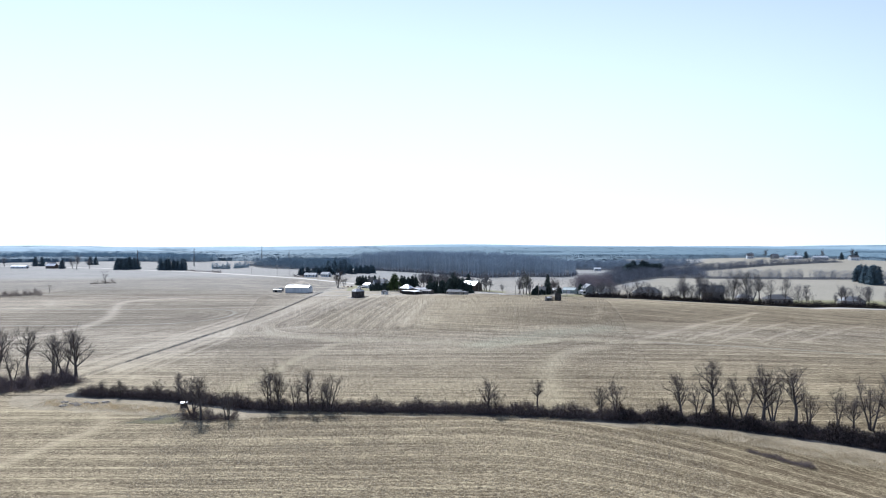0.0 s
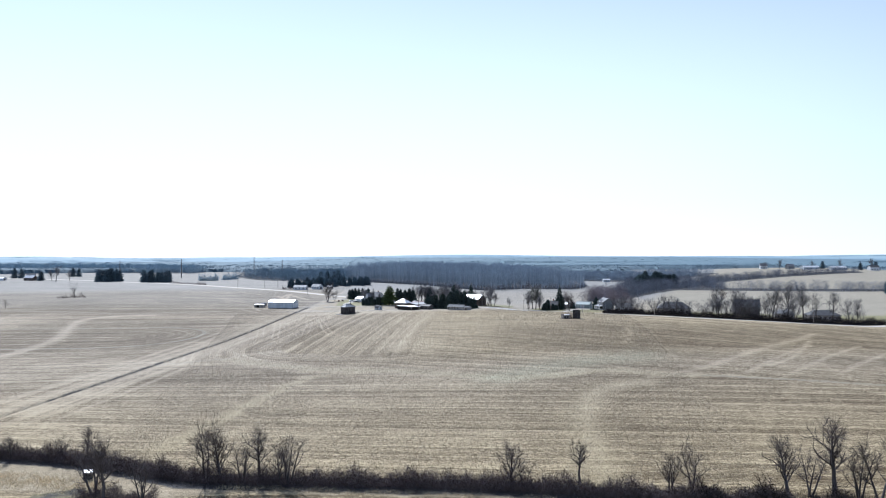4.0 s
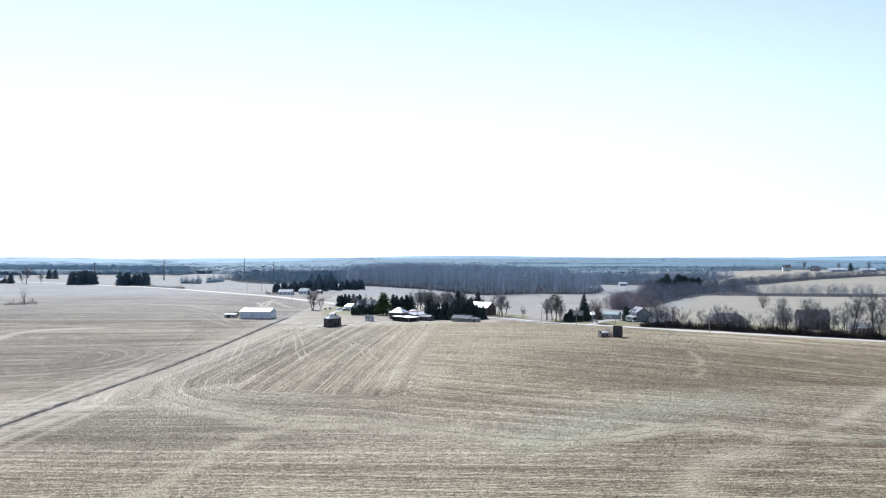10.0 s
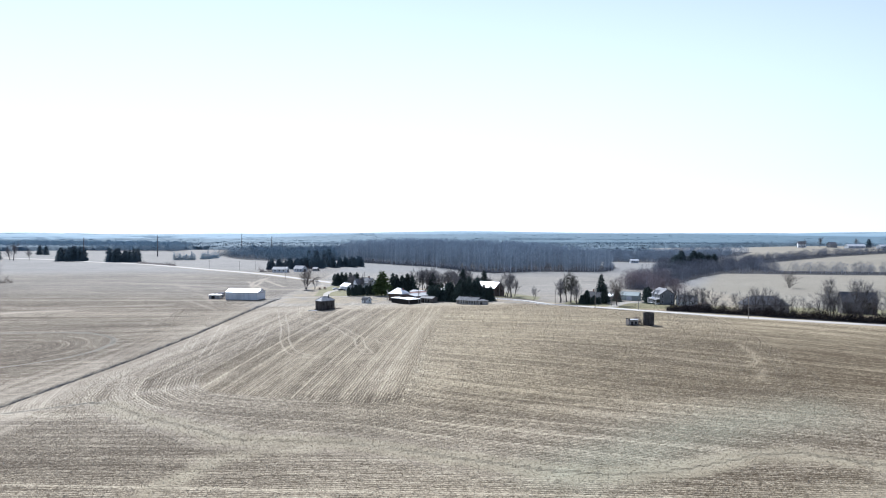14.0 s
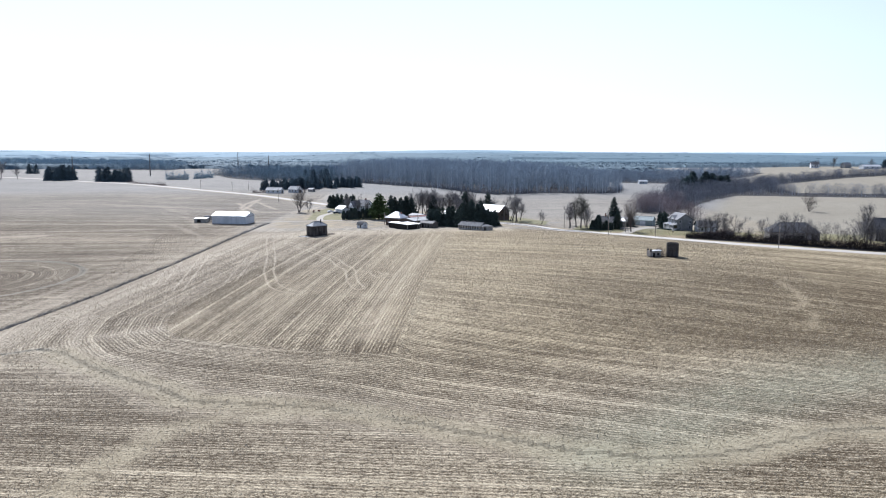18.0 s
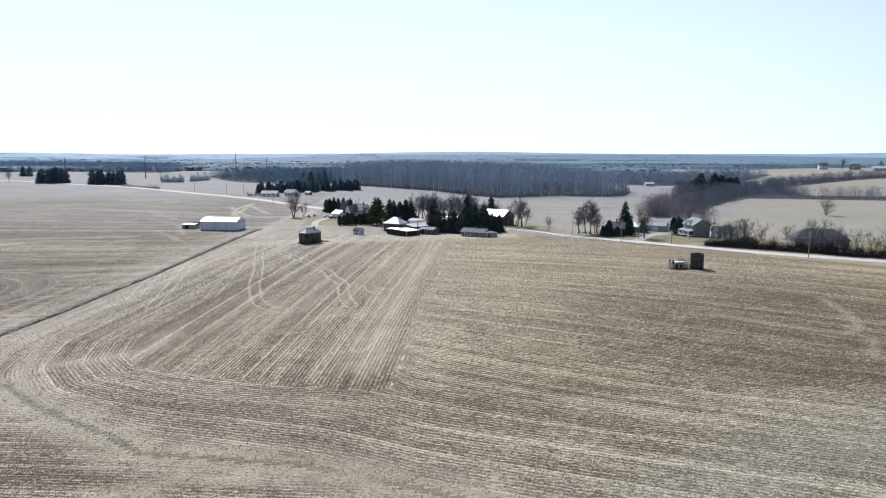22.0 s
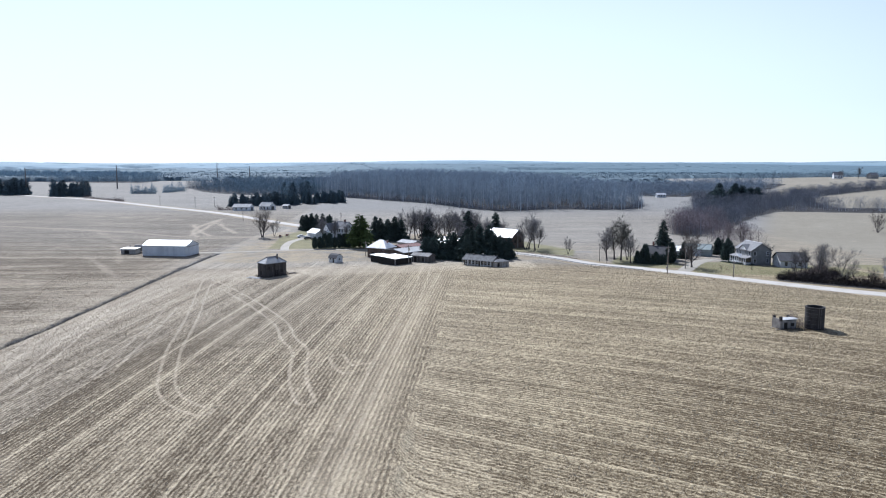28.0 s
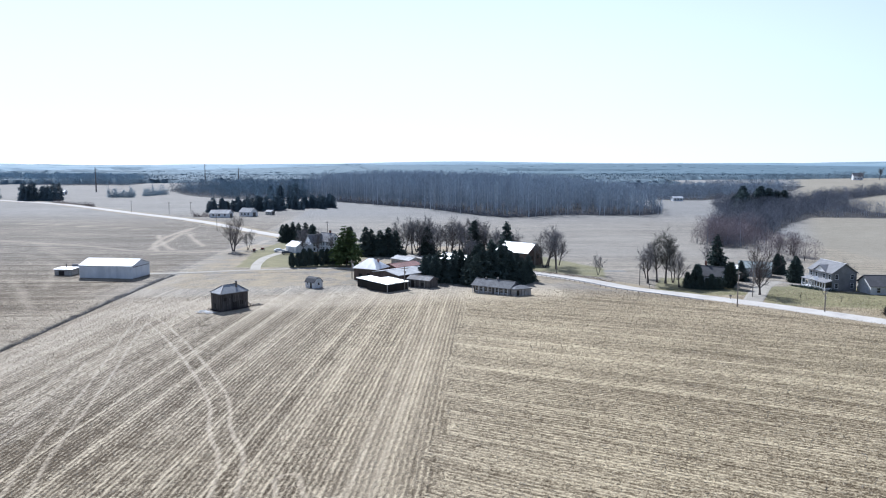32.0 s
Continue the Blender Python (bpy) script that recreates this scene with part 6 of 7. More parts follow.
h.door("f", 0.75, 0.9, 1.95, DARK_BOARD)
h.dark_plate("f", 2.3, 2.75, 0.1, 2.0, "doorway")
h.dark_plate("f", -5.5, -5.1, 0.2, 1.9, "doorway")
h.chimney(0.5, 0.2, 3.0, 4.1, 0.5, CONCRETE)
for u in (-5.9, -4.0, -2.4, -1.1, 1.3, 2.5, 4.0, 5.3):
    h.box("porch_post", u, -3.0, -0.5, u + 0.14, -2.86, 1.95, CHALK)
h.box("ridge_vent", -3.4, -0.2, 3.5, -2.9, 0.2, 4.0, STEEL)
h = House("derelict_shed", "small derelict shed with peeling pale boards", "shed", 27.0, 538.6, 18, 5.0, 4.0, 1.9, 2.5, OLD_PAINT, COOP_SHINGLE, "hip", 0.3)
h.dark_plate("f", -1.8, -1.0, 0.1, 1.6, "doorway")
for u in (-0.4, 0.6, 1.6):
    h.trim("batten", "f", u - 0.06, u + 0.06, -0.4, 1.8, GREY_BOARD, 0.04)
h = House("bank_barn", "big brown board barn with a bright metal roof", "barn", 37.3, 613.5, -43, 14.0, 9.5, 5.0, 8.0, BROWN_BOARD, ROOF_METAL, over=0.4)
for u in (-5.5, -3.5, -1.2, 1.2, 3.5, 5.5):
    h.trim("batten", "f", u - 0.08, u + 0.08, -0.5, 4.9, GREY_BOARD, 0.05)
h.trim("gable_trim", "r", -0.12, 0.12, -0.5, 6.9, OLD_PAINT, 0.06)
h.dark_plate("r", -2.5, -1.3, 2.4, 3.6)
h.dark_plate("r", 1.3, 2.5, 2.4, 3.6)
h.door("f", 0.0, 3.6, 3.8, BROWN_BOARD, 0.0, 2)

# farmhouse with garage
h = House("farmhouse", "white two-storey farmhouse with steep grey gables", "house", -39.0, 657.0, FARM, 10.0, 6.5, 4.6, 7.6, WHITE_PAINT, GREY_SHINGLE, over=0.35)
for u in (-3.6, -1.3, 1.2, 3.6):
    h.window("f", u, 2.9)
    h.window("f", u, 0.7)
for u in (-1.6, 1.6):
    h.window("r", u, 2.9)
    h.window("r", u, 0.8)
h.window("r", 0.0, 5.0, 0.8, 1.1)
h.chimney(1.0, 0.3, 7.0, 8.8, 0.7)
h = House("farmhouse_wing", "white gabled wing of the farmhouse", "house", -44.6, 655.5, FARM + 90, 6.5, 5.0, 4.0, 7.0, WHITE_PAINT, GREY_SHINGLE, over=0.35)
for u in (-2.0, 2.0):
    h.window("f", u, 2.5)
    h.window("f", u, 0.6)
    h.window("r", u * 0.6, 2.5)
h = House("garage", "white single garage beside the farmhouse", "garage", -51.5, 652.5, FARM, 7.5, 6.5, 2.6, 4.4, WHITE_PAINT, ROOF_METAL, over=0.3)
h.door("f", 0.0, 5.0, 2.2, WHITE_PAINT, 0.0, 2)


def car(x, y, rz, paint, label):
    c = thing("car", label, "car", x, y, rz, z=gz(x, y) + 0.08)
    side = [(-2.2, 0.35), (2.2, 0.35), (2.25, 0.62), (2.1, 0.85), (1.1, 0.95), (0.5, 1.42), (-1.1, 1.45), (-1.9, 0.98), (-2.25, 0.9)]
    n = len(side)
    g = Geo().add([(a, -0.85 + (0.12 if b > 1.2 else 0), b) for a, b in side] + [(a, 0.85 - (0.12 if b > 1.2 else 0), b) for a, b in side],
                  [tuple(range(n)), tuple(range(2 * n - 1, n - 1, -1))] + [(i, n + i, n + (i + 1) % n, (i + 1) % n) for i in range(n)])
    part("body", g, paint, c)
    for s in (-1, 1):
        part("side_window", Geo().add([(-1.55, s * 0.84, 0.98), (0.8, s * 0.84, 0.98), (0.42, s * 0.765, 1.36), (-1.05, s * 0.765, 1.38)], [(0, 1, 2, 3)]).box(0, s * 0.80, 1.0, 0.05, s * 0.81, 1.02), GLASS, c)
        for a in (-1.4, 1.4):
            w = part("wheel", Geo().tube([(a, s * 0.68, 0.28), (a, s * 0.90, 0.28)], [0.33, 0.33], 14), RUBBER, c)
            part("rim", Geo().tube([(a, s * 0.88, 0.28), (a, s * 0.915, 0.28)], [0.19, 0.17], 10), BRIGHT_STEEL, w)
        part("headlight", Geo().box(2.15, s * 0.55 - 0.15, 0.6, 2.245, s * 0.55 + 0.15, 0.74), WHITE_PAINT, c)
    return c


car(-59.0, 651.5, 20, CAR_PAINT, "white car parked on the gravel driveway")
car(-54.4, 643.5, 10, CAR_DARK, "dark car parked beside the farmhouse lawn")
for x, y, r in ((-69.5, 651.5, 10), (-66.8, 655.5, 60)):
    im = thing("old_implement", "rusty old farm implement standing in the grass", "implement", x, y, r, "rusty implements")
    part("frame", Geo().box(-1.2, -0.5, 0.45, 1.2, -0.4, 0.6).box(-1.2, 0.4, 0.45, 1.2, 0.5, 0.6).box(-0.1, -0.5, 0.5, 0.1, 0.5, 0.7), STEEL, im)
    part("hopper", Geo().add([(-0.7, -0.6, 1.4), (0.7, -0.6, 1.4), (0.7, 0.6, 1.4), (-0.7, 0.6, 1.4), (-0.3, -0.3, 0.6), (0.3, -0.3, 0.6), (0.3, 0.3, 0.6), (-0.3, 0.3, 0.6)], [(0, 1, 2, 3), (7, 6, 5, 4), (0, 4, 5, 1), (1, 5, 6, 2), (2, 6, 7, 3), (3, 7, 4, 0)]), RED_METAL, im)
    for s in (-1, 1):
        part("wheel", Geo().ring(0, 0, -0.06, 0.06, 0.5, 0.4, 18), STEEL, im, at=(0, s * 0.7, 0.5, 90, 0, 0))
for k, (x, y) in enumerate(((-75.5, 642.0), (-73.0, 640.6), (-77.5, 644.0))):
    g = Geo()
    for j in range(7):
        t = 0.9 * j
        g.prism([(0.7 * math.cos(t) + 0.35 * math.cos(a), 0.7 * math.sin(t) + 0.3 * math.sin(a)) for a in np.linspace(0, 5.2, 6)], -0.15, 0.25 + 0.06 * ((j * 3) % 4))
    single("stone_heap", g, STONE, "low heap of pale field stones by the tree", "stones", "stone heaps", at=(x, y, gz(x, y), 0, 0, 40 * k))

for k, (x, y) in enumerate(((-102.5, 216.3), (-99.2, 217.2), (-106, 218.2), (-96.6, 216.4), (-104.2, 213.8), (-100.4, 214.6), (-93.8, 217.6))):
    g = Geo()
    for j in range(9):
        t = 0.75 * j
        g.prism([(0.9 * math.cos(t) + 0.3 * math.cos(a), 0.8 * math.sin(t) + 0.28 * math.sin(a)) for a in np.linspace(0, 5.2, 6)], -0.15, 0.2 + 0.07 * ((j * 3) % 4))
    single("stone_heap", g, STONE, "low heap of pale field stones by the hedge end", "stones", "stone heaps", at=(x, y, gz(x, y), 0, 0, 55 * k))

# white house on the road
h = House("white_house", "two-storey white house with grey roof and porch", "house", 121.0, 550.6, -85, 10.8, 7.6, 5.2, 7.7, DIMMED_SIDING, GREY_SHINGLE, over=0.4, z=gz(121, 550.6) + 0.35)
# only the lit front gets white; the other walls' grey carries their shade
h.top.children[0].data.materials[0] = FRONT_WHITE
for u in (-4.8, -2.0, 2.0, 4.8):
    h.window("f", u * 0.9, 3.3, 0.95, 1.3)
for u in (-4.6, -2.2, 2.2, 4.6):
    h.window("f", u * 0.9, 0.6, 0.95, 1.4)
for u in (-2.4, 2.4):
    h.window("r", u, 3.4)
    h.window("r", u, 0.8)
h.door("f", 0.0, 1.0, 2.1, DARK_BOARD, 0.25)
part("porch_roof", Geo().slab([(-5.8, -6.2, 2.5), (5.8, -6.2, 2.5), (5.8, -3.8, 3.1), (-5.8, -3.8, 3.1)], 0.16), GREY_SHINGLE, h.top)
part("porch_deck", Geo().box(-5.6, -6.0, -0.9, 5.6, -3.81, 0.22), FRONT_WHITE, h.top)
# glazed sun porch on the near half, open porch on the rest
for u in (-5.5, -3.9, -2.3, -0.9):
    h.box("porch_post", u - 0.1, -5.98, 0.22, u + 0.1, -5.8, 2.46, FRONT_WHITE)
h.box("porch_rail", -5.4, -5.92, 0.95, -1.0, -5.84, 1.05, FRONT_WHITE)
h.box("porch_wall", 0.4, -5.98, 0.22, 5.5, -5.86, 0.95, FRONT_WHITE)
h.box("porch_wall", 5.4, -5.85, 0.22, 5.5, -3.83, 0.95, FRONT_WHITE)
for u in (0.5, 1.75, 3.0, 4.25, 5.4):
    h.box("mullion", u - 0.12, -5.97, 0.952, u + 0.12, -5.85, 2.46, FRONT_WHITE)
for u in (0.5, 1.75, 3.0, 4.25):
    h.box("pane", u + 0.13, -5.93, 0.952, u + 1.02, -5.90, 2.4, GLASS)
h.box("pane", 5.44, -5.7, 0.952, 5.47, -3.95, 2.4, GLASS)
part("porch_gable", Geo().add([(-1.3, -6.25, 2.62), (1.3, -6.25, 2.62), (0, -6.25, 3.5), (-1.3, -4.6, 2.62), (1.3, -4.6, 2.62), (0, -4.6, 3.5)], [(0, 1, 2), (5, 4, 3), (0, 3, 4, 1), (1, 4, 5, 2), (2, 5, 3, 0)]), FRONT_WHITE, h.top, "small white gable over the steps")
for s in (-1, 1):
    c = [(-2.9, -4.3, 5.3), (0.0, -4.3, 7.0), (0.0, -1.0, 7.0), (-2.9, -1.0, 5.3)]
    part("dormer_roof", Geo().slab([(a * -s if a else 0, b, z) for a, b, z in (c if s > 0 else c[::-1])], 0.14), GREY_SHINGLE, h.top)
part("dormer_gable", Geo().add([(-2.6, -4.05, 5.0), (2.6, -4.05, 5.0), (0, -4.05, 6.75), (-2.6, -3.85, 5.0), (2.6, -3.85, 5.0), (0, -3.85, 6.75)], [(0, 1, 2), (5, 4, 3), (0, 3, 4, 1), (1, 4, 5, 2), (2, 5, 3, 0)]), FRONT_WHITE, h.top)
h = House("garage", "white attached garage with a dark hipped roof", "garage", 130.4, 542.2, -10, 9.0, 9.2, 2.7, 5.0, CHALK, DARK_SHINGLE, over=0.4)
h.door("l", 0.0, 4.8, 2.2, WHITE_PAINT)
h.window("f", -2.5, 0.9)
h.window("f", 2.0, 0.9)
h = House("cottage", "white cottage half hidden by dark evergreens", "house", 88.6, 560.6, -40, 8.5, 6.0, 3.0, 5.4, WHITE_PAINT, DARK_SHINGLE, over=0.4)
for u in (-3.0, 0.0, 3.0):
    h.window("f", u, 0.9)
h.window("r", 0.0, 0.9)
h.window("r", 0.0, 3.5, 0.8, 1.0)
h.chimney(-1.5, 0.5, 5.0, 7.0)
h = House("garage", "white detached garage behind the evergreens", "garage", 101.5, 578.0, -40, 8.0, 6.0, 2.7, 4.2, WHITE_PAINT, ROOF_METAL, over=0.3)
h.door("f", 0.0, 4.8, 2.2, OLD_PAINT)
h = House("green_shed", "pale green metal storage shed", "shed", 113.5, 584.0, -30, 10.0, 7.0, 2.9, 4.6, GREEN_ROOF, GREEN_ROOF, over=0.3)
h.door("f", 0.0, 3.0, 2.5, WHITE_METAL)

# houses behind the roadside hedge
RANCH = [(150, 500, -14, 19.0, 10.0, 3.6, 7.0, DARK_SHINGLE), (214, 494, -10, 11.0, 7.0, 2.8, 4.8, GREY_SHINGLE), (232, 484, -8, 17.0, 9.0, 3.0, 5.6, DARK_SHINGLE), (285, 490, -6, 15, 9, 3.0, 5.6, GREY_SHINGLE)]
for x, y, rz, w, d, e, r, roof in RANCH:
    h = House("ranch_house", "one-storey house with a hipped roof behind the hedge" if w > 12 else "low house wing with a dark roof behind the hedge", "house", x, y, rz, w, d, e, r, OLD_PAINT, roof, "hip", 0.5, group="houses behind the hedge")
    for u in (-0.36, -0.15, 0.15, 0.36):
        h.window("f", u * w, 0.9, 1.2, 1.2)
    h.door("f", 0.0, 1.0, 2.05)

h = House("grey_barn", "tall grey board barn with a dark roof behind the trees", "barn", 200.0, 513.0, -16, 14.5, 9.0, 6.0, 10.0, GREY_BOARD, DARK_SHINGLE, over=0.5)
h.door("r", 0.0, 3.6, 3.6, BROWN_BOARD, 0.0, 2)
for u in (-6.0, -3.6, -1.2, 1.2, 3.6, 6.0):
    h.trim("batten", "f", u - 0.09, u + 0.09, -0.5, 5.8, BROWN_BOARD, 0.05)
h.dark_plate("f", 4.2, 5.4, 2.6, 3.8)
h.dark_plate("r", -1.0, 1.0, 5.4, 7.0)

# farms farther off
for x, y, rz, w, d, e, r, wall, roof, label in (
        (-130.5, 834, -8, 13.0, 8.0, 2.7, 4.8, WHITE_PAINT, PALE_ROOF, "white house with a pale roof beside the far road"), (-114.5, 842, -30, 10.0, 7.0, 2.9, 5.4, WHITE_PAINT, PALE_ROOF, "white gabled barn beside the far road"),
        (-102, 852, -30, 5, 4, 2.2, 3.2, OLD_PAINT, PALE_ROOF, "small white shed by the far barn"),
        (-586, 1168, -10, 15, 10, 4.2, 7.5, BROWN_BOARD, ROOF_METAL, "distant farm barn with a white roof"), (-640, 1176, -4, 24, 10, 3.0, 5.0, WHITE_METAL, ROOF_METAL, "distant long white poultry shed"),
        (-690, 1182, -4, 22, 10, 3.0, 5.0, WHITE_METAL, ROOF_METAL, "distant long white farm shed"), (-610, 1215, 20, 12, 9, 5, 8, WHITE_PAINT, GREY_SHINGLE, "distant white farmhouse among trees"),
        (-410, 1205, 0, 12, 8, 3, 5, WHITE_PAINT, ROOF_METAL, "small white building by the far pines"), (-440, 1120, 0, 9, 7, 3, 5, WHITE_PAINT, ROOF_METAL, "small white shed behind the far pines"),
        (228, 984, 0, 8.5, 6.0, 2.6, 4.0, WHITE_METAL, ROOF_METAL, "white shed on the brow of the far field"),
        (586, 1232, 10, 11, 8, 4.5, 7.5, DIMMED_SIDING, GREY_SHINGLE, "white house on the far hilltop"), (604, 1205, 5, 26, 10, 3.2, 5.4, WHITE_METAL, ROOF_METAL, "long white shed on the far hilltop"),
        (640, 1190, 5, 24, 10, 3.2, 5.4, WHITE_METAL, ROOF_METAL, "long white shed with a bright roof on the hill"), (556, 1260, -15, 11, 8, 5, 8.5, WHITE_PAINT, GREY_SHINGLE, "white gabled house among hilltop trees"),
        (690, 1180, 0, 14, 9, 5, 8.0, WHITE_PAINT, DARK_SHINGLE, "pale house beside hilltop trees"), (-540, 2040, 0, 44, 18, 5, 8, WHITE_METAL, ROOF_METAL, "large distant white building by the woods"),
        (-700, 1150, 8, 14, 9, 3, 5, WHITE_PAINT, ROOF_METAL, "small white farm building beside a distant field")):
    h = House("farm_building", label, "building", x, y, rz, w, d, e, r, wall, roof, over=0.4, sink=2.5)
    for u in (-0.3, 0.0, 0.3):
        h.window("f", u * w, 0.9, 1.2, 1.3)
    h.door("r", 0.0, 0.4 * d, min(2.6, e - 0.3), GREY_BOARD)

# hunting blind by the hedge
h = House("hunting_blind", "small dark box blind with a white roof", "hut", -68.8, 210.2, 12, 1.6, 1.5, 1.3, 1.45, DARK_BOARD, ROOF_METAL, "shed", 0.12)
h.dark_plate("f", -0.5, 0.5, 0.7, 1.0, "slot")


# ---- poles, masts and guard rail ----
def utility_pole(x, y, height, rz, label, arm=True):
    p = thing("utility_pole", label, "pole", x, y, rz, "roadside poles")
    part("pole", Geo().tube([(0, 0, -0.8), (0, 0, height)], [0.16, 0.11], 8), POLE_WOOD, p)
    if arm:
        part("crossarm", Geo().box(-1.1, -0.06, height - 0.75, 1.1, 0.06, height - 0.62), POLE_WOOD, p)
        for u in (-1.0, -0.45, 0.45, 1.0):
            part("insulator", Geo().tube([(u, 0, height - 0.62), (u, 0, height - 0.5), (u, 0, height - 0.4)], [0.035, 0.06, 0.03], 6), CERAMIC, p)
        part("transformer", Geo().tube([(0.3, 0.12, height - 2.2), (0.3, 0.12, height - 1.3)], [0.2, 0.2], 10), BRIGHT_STEEL, p)
    return p


for x, y, hgt, rz, arm in ((126.2, 461.2, 9.0, 35, True), (78.6, 518.2, 9.2, 35, True), (91.2, 537.2, 8.0, 35, True), (97.2, 511.8, 5.4, 35, False), (67.5, 562.5, 7.0, 35, False), (206, 444.5, 9.0, 80, True), (300, 434, 9.0, 80, True),
                            (-209, 886, 8.5, 45, True), (-174, 862, 8.5, 45, True), (-162, 872, 8.0, 45, False), (-109, 742, 9.0, 45, True), (-22, 577, 6.0, 0, True), (-4.6, 551.0, 7.0, 0, False), (-46, 712, 8.5, 45, True), (46.5, 588, 8.5, 45, True)):
    utility_pole(x, y, hgt, rz, "weathered wooden utility pole beside the road" if arm else "bare weathered wooden post pole")


def mast(x, y, top):
    z = gz(x, y)
    m = thing("transmission_pole", "tall dark steel transmission pole in the fields", "pole", x, y, 10, "transmission line")
    part("shaft", Geo().tube([(0, 0, -1), (0, 0, top - z)], [0.95, 0.42], 10), STEEL, m)
    for k in range(3):
        h0 = (top - z) - 2.5 - 4.2 * k
        s = 1 if k % 2 == 0 else -1
        a = part("arm", Geo().tube([(0, 0, h0), (s * 2.2, 0, h0 + 0.5)], [0.16, 0.1], 6), STEEL, m)
        part("insulator", Geo().tube([(s * 2.2, 0, h0 + 0.5), (s * 2.2, 0, h0 - 1.3)], [0.17, 0.17], 6), CERAMIC, a)


for x, y, top in ((-494, 792, 36), (-431, 1110, 41), (-398, 1272, 43), (-353, 1588, 46), (-285, 1534, 40)):
    mast(x, y, top)

rail = thing("guard_rail", "low steel guard rail along the road edge", "guard rail", 37.0, 580.0)
line = smooth_line([(36, 581), (46, 567.5), (56, 554.5), (66, 540), (73.5, 526.5)], 2.0)
x0, y0, z0 = 37.0, 580.0, gz(37.0, 580.0)
g = Geo().tube([(x - x0, y - y0, gz(x, y) - z0 + 0.62) for x, y in line], [0.13] * len(line), 6)
part("beam", g, BRIGHT_STEEL, rail)
post = Geo().box(-0.08, -0.08, -0.4, 0.08, 0.08, 0.7).mesh("post", POLE_WOOD)
for x, y in line:
    part("post", post, POLE_WOOD, rail, at=(x - x0 - 0.1, y - y0 - 0.12, gz(x, y) - z0))
for x, y in ((69.0, 557.5), (83.5, 533.5)):
    mb = thing("mailbox", "dark mailbox on a short post by the road", "mailbox", x, y, 40)
    part("post", Geo().box(-0.06, -0.06, -0.3, 0.06, 0.06, 1.05), POLE_WOOD, mb)
    part("box", Geo().box(-0.14, -0.28, 1.05, 0.14, 0.28, 1.3).tube([(0, -0.28, 1.3), (0, 0.28, 1.3)], [0.14, 0.14], 10), STEEL, mb)

# ---- evergreens and yard trees ----
SPRUCES = Grove("spruce", "dark green spruce with drooping boughs", "tree", "farmyard spruces",
                [conifer(61, 12, 4.2, NEEDLE, 0.62, 0.02, rows=30, arms=14, sprays=10), conifer(62, 12, 3.7, NEEDLE, 0.55, 0.02, rows=30, arms=14, sprays=10, ragged=0.42), conifer(63, 12, 4.4, NEEDLE, 0.7, 0.02, rows=30, arms=14, sprays=10, ragged=0.35), conifer(64, 12, 3.5, NEEDLE, 0.55, 0.02, rows=30, arms=13, sprays=10, ragged=0.48)])
for k, (x, y, s) in enumerate([(1.5, 566, .72), (4.5, 564.5, .74), (7.5, 567, .84), (10, 564, .78), (12.5, 567, .86), (15, 565, .72), (5.8, 570, .8), (11, 571, .82), (3.0, 571, .7),
                               (19.8, 566, .8), (22, 564, 1.12), (24.8, 566.5, .95), (27.5, 564, .85), (30, 567, .75), (32, 570, .62), (22.5, 570, .95), (27, 571, .9), (16.6, 557, .82), (18.6, 559.5, .95), (14.6, 559, .7), (17.2, 563, 1.0), (33.5, 566, .7), (30.5, 561, .66),
                               (-19.5, 638, .95), (-16, 639, .9), (-12.5, 638, 1.0), (-9.5, 640, .9), (-22, 642, 1.0), (-62.5, 690, .75), (-60, 693, .8), (-57, 691, .78), (-54, 693, .8), (-51, 691, .7), (-65, 694, .7),
                               (36, 642, 1.2), (22.7, 641, 1.25), (3, 643, 1.0), (-30, 664, .85), (-47, 668, .9), (28, 588, 1.0),
                               (118.3, 566.6, .72), (121, 570, .6), (101.5, 568, .56), (103.5, 571, .42), (123.5, 589, .62), (126, 591, .55)]):
    SPRUCES.put(k, x, y, s)
plant("spruce", conifer(65, 13.4, 4.0, NEEDLE, 0.75, 0.02, rows=30, arms=13, sprays=9, ragged=0.3), "tall dark spruce beside the cottage", "tree", 93.0, 566.5, 20, 1.12)
plant("arborvitae", column_tree(66, 7.2, 1.9, NEEDLE), "dense dark conical evergreen by the road", "tree", 91.3, 552.2, 0, 1.08)
plant("pine", conifer(67, 14.6, 5.2, PINE, 0.45, 0.10, 0.1, 22, 12, 10, 0.3), "broad bright green pine at the farmhouse", "tree", -26.7, 608.0, 0)
ARBOR = Grove("arborvitae", "dark dense arborvitae of the farmhouse screen", "tree", "evergreen screen", [column_tree(71, 6.2, 1.5, NEEDLE), column_tree(72, 5.6, 1.4, NEEDLE), column_tree(73, 6.6, 1.6, NEEDLE)])
for k in range(8):
    ARBOR.put(k, -46.0 + 2.05 * k, 605.5 + 0.7 * k, 0.85 + 0.12 * ((k * 5) % 4) * 0.6)
for k, (x, y, s) in enumerate(((82.6, 552.6, .72), (84.2, 551.2, .6), (85.8, 552.4, .68), (87.2, 550.6, .55), (81.4, 554.6, .95), (83.0, 556.4, 1.05), (88.2, 553.6, .5), (80.4, 557.2, .8))):
    ARBOR.put(k, x, y, s, "dark dense evergreen in front of the cottage")
SCOTS = Grove("pine", "tall thin pine with sparse greyish needles", "tree", "thin roadside pines", [bare_tree(74, 15.5, 0.6, 1, 18, 2400, PALE_NEEDLE, low=0.3), bare_tree(75, 14, 0.6, 2, 18, 2400, PALE_NEEDLE, low=0.3)])
SCOTS.put(0, 76, 564, 1.06)
